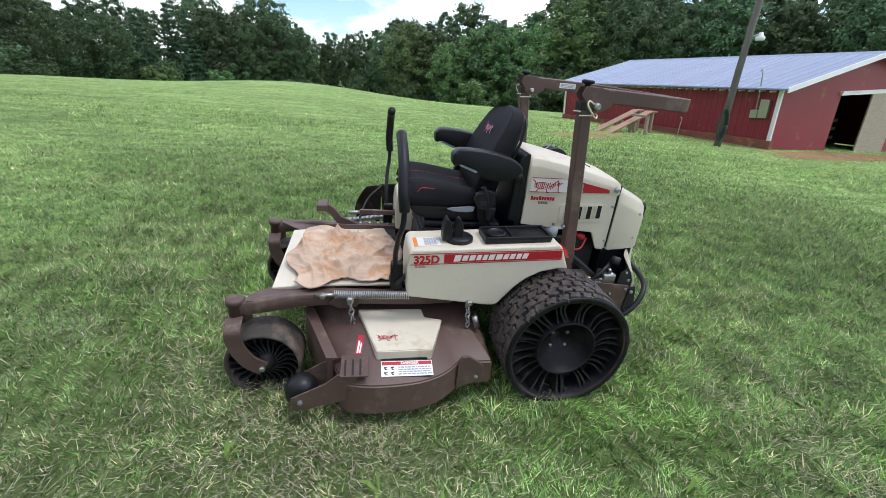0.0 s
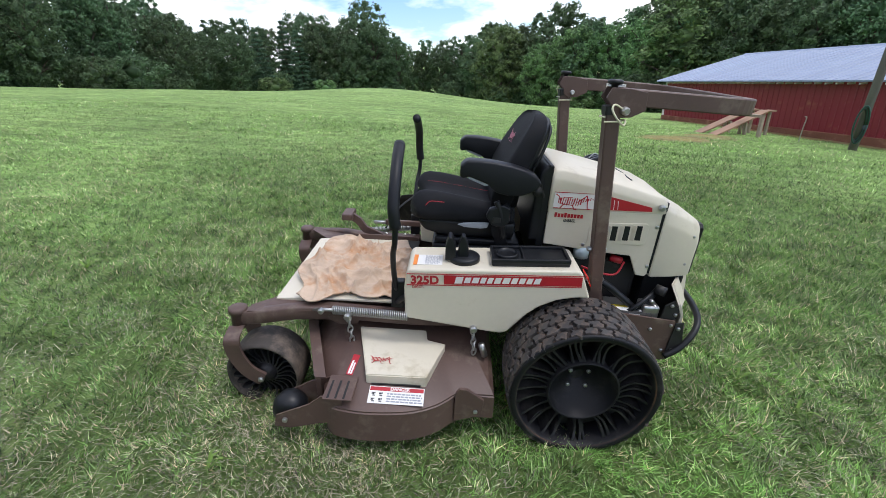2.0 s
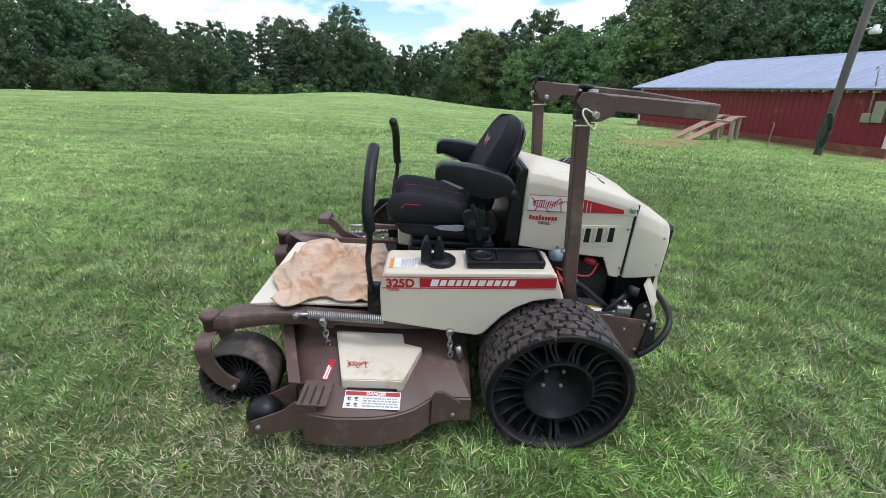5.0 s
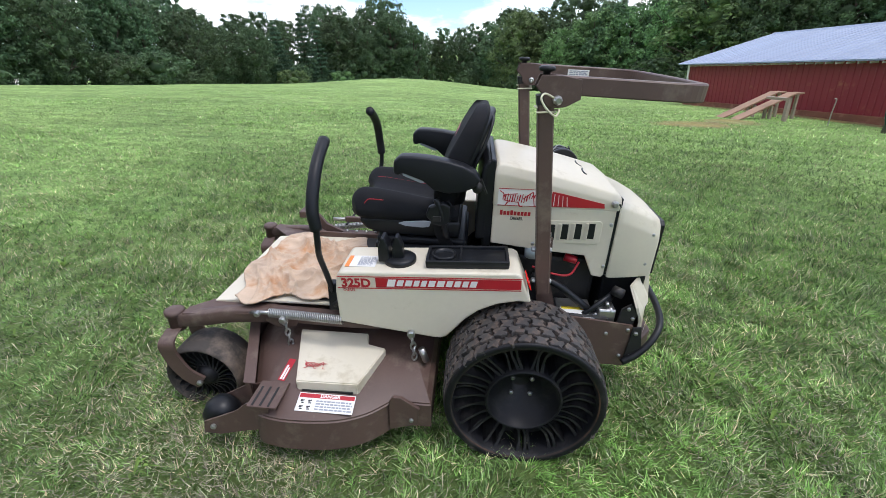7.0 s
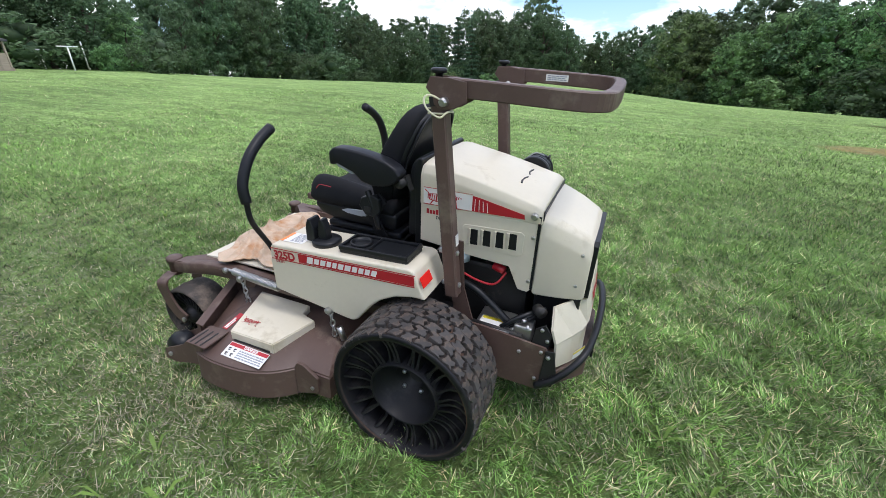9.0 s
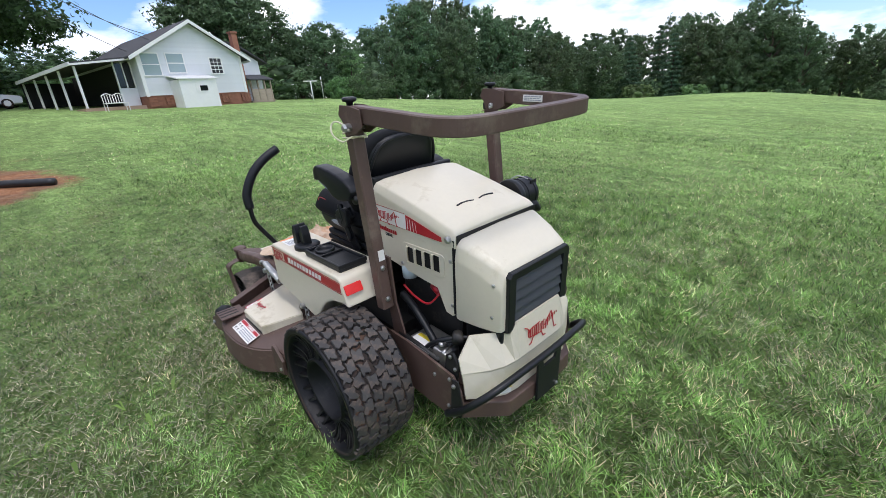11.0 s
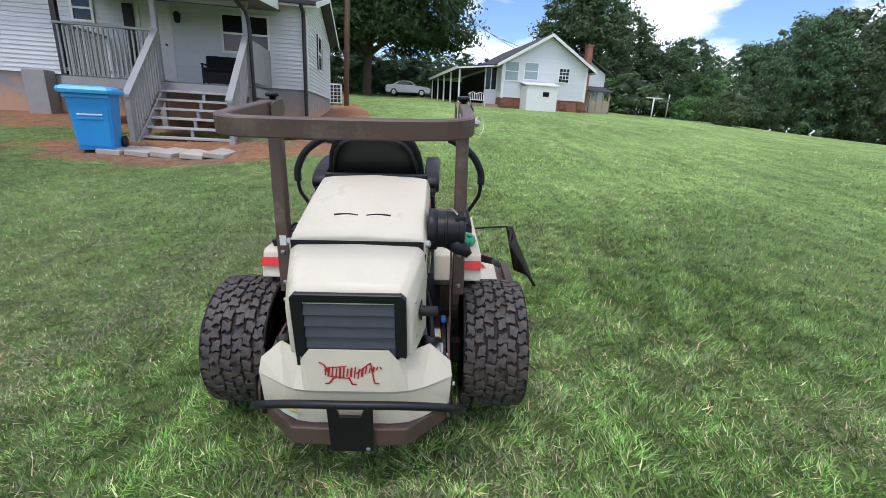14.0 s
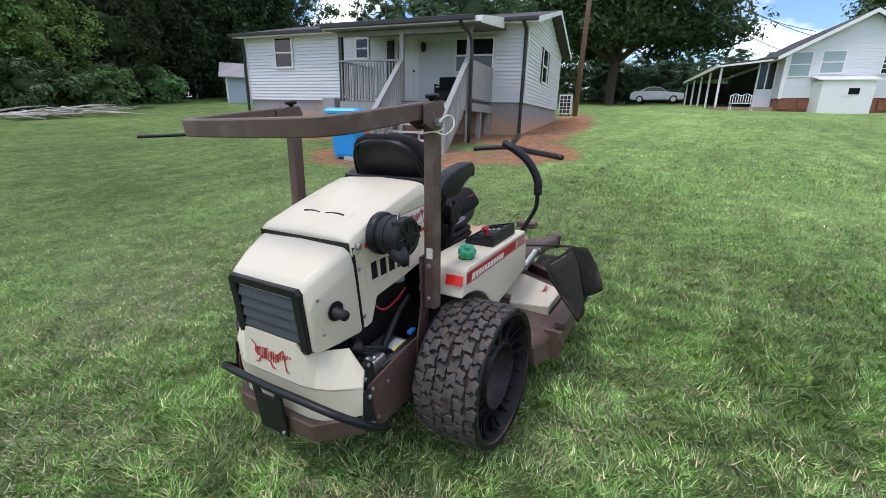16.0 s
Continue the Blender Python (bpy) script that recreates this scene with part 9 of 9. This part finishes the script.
def undergrowth():
    """Brush and saplings that close the foot of the wood."""
    rs = random.Random(19)
    cs, rr = [], []
    yaws = [q[0] for q in EDGE]
    yaw = -63.0
    while yaw < 138:
        r = float(np.interp(yaw, yaws, [q[1] for q in EDGE]))
        for dr in ((0.5, 4.0) if yaw < 25 else (0.5, 4.0, 8.0, 12.0)):
            for z in (0.4, 1.3, 2.4, 3.6):
                yw, q = radians(yaw + rs.uniform(-0.6, 0.6)), r + dr + rs.uniform(-1, 1)
                x, y = EYE.x - math.sin(yw) * q, EYE.y + math.cos(yw) * q
                cs.append((x, y, ground_at(x, y) + z * rs.uniform(0.7, 1.2))), rr.append(rs.uniform(0.6, 1.1))
        yaw += math.degrees(1.9 / r)
    o = new("undergrowth", leaf_cloud("undergrowth", cs, rr, 125, 0.17, 61, LEAF, hearts=[(c, r * 0.6) for c, r in zip(cs, rr)]))
    tagged(o, "dense green brush along the wood edge", "brush", kind="stuff")


undergrowth()

# trees round the houses: x, y, height, kind, width
for x, y, h, k, w in ((-47.5, 15.0, 12.5, "p", 1.25), (-46.0, 12.4, 11.0, "p", 1.2), (-45.5, 18.2, 9.2, "p", 1.2), (-49, 17, 11, "q", 1.3), (-44.2, 21.0, 6.4, "p", 1.3), (-42.8, 23.6, 7.4, "p", 1.2), (-41.5, 25.6, 4.8, "y", 1.3), (-47, 22.5, 7.5, "q", 1.4), (-46, 27, 6.5, "q", 1.4),
                      (-56, 2.0, 5.4, "q", 1.6), (-57, -1.5, 5.6, "q", 1.6), (-57, 6.0, 5.0, "q", 1.6), (-58, -6.0, 5.8, "q", 1.6), (-60, -12, 7, "q", 1.5),
                      (-40, -13, 10, "q", 1.3), (-36, -18, 11, "q", 1.3), (-27, -14.0, 11, "q", 1.3), (-31, -24, 9, "q", 1.3), (-44, -26, 10, "q", 1.3), (-50, -20, 12, "q", 1.3),
                      (-18.8, -31, 12, "w", 1.0), (-15.5, -31.0, 12.5, "w", 1.0), (-13.0, -28.5, 10, "w", 1.0), (-17, -38, 15, "w", 1.2), (-21.5, -33.5, 13, "w", 1.1), (-25.5, -30.5, 12, "w", 1.1), (-23, -40, 15, "q", 1.3), (-10.5, -26.2, 6.5, "w", 1.0), (-7.4, -25.4, 6.0, "v", 1.1), (-4.2, -25.6, 7.0, "v", 1.1), (-0.8, -26.0, 8, "v", 1.1),
                      (-6.0, -30.0, 11, "v", 1.0), (-10.0, -31.0, 12, "w", 1.0), (-2, -31, 11, "q", 1.3), (3, -28, 9, "q", 1.3), (-9.0, -24.2, 2.2, "b", 1.2), (-5.8, -23.8, 2.0, "b", 1.2), (-12.2, -25.8, 2.2, "b", 1.2), (-2.6, -24.0, 2.4, "b", 1.2),
                      (-39, 22.5, 2.3, "b", 1.0), (-36.5, 25.0, 2.6, "b", 1.0), (-43, 14.5, 3.6, "b", 1.5), (-42, 18.0, 3.4, "b", 1.5), (-52, -4.0, 3.5, "b", 1.8), (-51, 1.0, 3.5, "b", 1.8), (-50, -9.0, 3.5, "b", 1.8)):
    plant(k, x, y, h, w)


def oak():
    x, y = -43.5, -7.3
    t = thing("oak_tree", pose(x, y, ground_at(x, y)) @ Matrix.Diagonal((1.25, 1.55, 1.5, 1)), "large spreading dark oak beside the houses", "tree")
    rs = random.Random(8)
    bm = bmesh.new()
    tube(bm, smooth_line([(0, 0, -0.3), (0.05, 0, 0.6), (0.1, 0.1, 2.5), (0.2, 0, 5.0), (0.1, 0.2, 8.0), (0.3, 0.2, 11.0)], 4), 0.5, 12, radii=[0.45, 0.38, 0.33, 0.31, 0.29, 0.29, 0.28, 0.27, 0.27, 0.26, 0.25, 0.24, 0.23, 0.22, 0.20, 0.18, 0.16, 0.14, 0.11, 0.08, 0.05])
    cs, rr = [], []
    for k in range(430):
        tt = rs.random() ** 1.2
        z = 3.7 + 9.2 * tt
        env = 6.3 * math.sqrt(max(0.05, 1 - (tt * 1.02) ** 2.4)) * (0.82 + 0.18 * min(1, tt * 5))
        a, d = rs.uniform(0, 6.283), env * rs.random() ** 0.45
        c = (d * math.cos(a), 0.7 + d * math.sin(a), z - 0.02 * d * d * (1 - tt))
        cs.append(c), rr.append(rs.uniform(0.5, 1.0))
        if k % 9 == 0:
            tube(bm, [(0.1, 0.1, max(2.4, z - 3)), (c[0] * 0.5, c[1] * 0.5, z - 0.6), c], 0.1, 6, radii=[0.2, 0.11, 0.03])
    part("trunk", bm, BARK, t, "", True)
    crown = new("crown", leaf_cloud("crown", cs, rr, 190, 0.14, 8, LEAF_D, 0.7, 0.3, [((0, 0.7, 6.8), 3.0), ((0.5, 0.7, 9.0), 2.8), ((0, 3.1, 6.8), 1.9), ((0, -1.7, 6.8), 1.9)]))
    crown.parent = t


oak()


# ---- broad-leaved weeds and taller tufts in the lawn ----
def weeds():
    rs = random.Random(6)
    bm = bmesh.new()
    for k in range(70):
        a, d = rs.uniform(0, 6.283), rs.uniform(0.9, 3.6)
        x, y = d * math.cos(a), d * math.sin(a)
        if abs(x + 0.45) < 1.15 and abs(y) < 0.85:
            continue
        z = ground_at(x, y)
        for j in range(rs.randint(3, 6)):
            b, ln, w = rs.uniform(0, 6.283), rs.uniform(0.05, 0.12), rs.uniform(0.004, 0.009)
            dx, dy = math.cos(b), math.sin(b)
            base, mid, tip = Vector((x, y, z + 0.01)), Vector((x + dx * ln * 0.5, y + dy * ln * 0.5, z + 0.045 + rs.uniform(0, 0.02))), Vector((x + dx * ln, y + dy * ln, z + 0.035 + rs.uniform(0, 0.02)))
            s = Vector((-dy, dx, 0)) * w
            v = [bm.verts.new(p) for p in (base - s * 0.5, base + s * 0.5, mid + s, mid - s, tip)]
            bm.faces.new((v[0], v[1], v[2], v[3])), bm.faces.new((v[3], v[2], v[4]))
    o = part("weeds", bm, WEED)
    tagged(o, "broad-bladed light green weeds in the lawn", "weeds", kind="stuff")


WEED = leaf_material("weed_leaves", (0.20, 0.34, 0.08))
weeds()
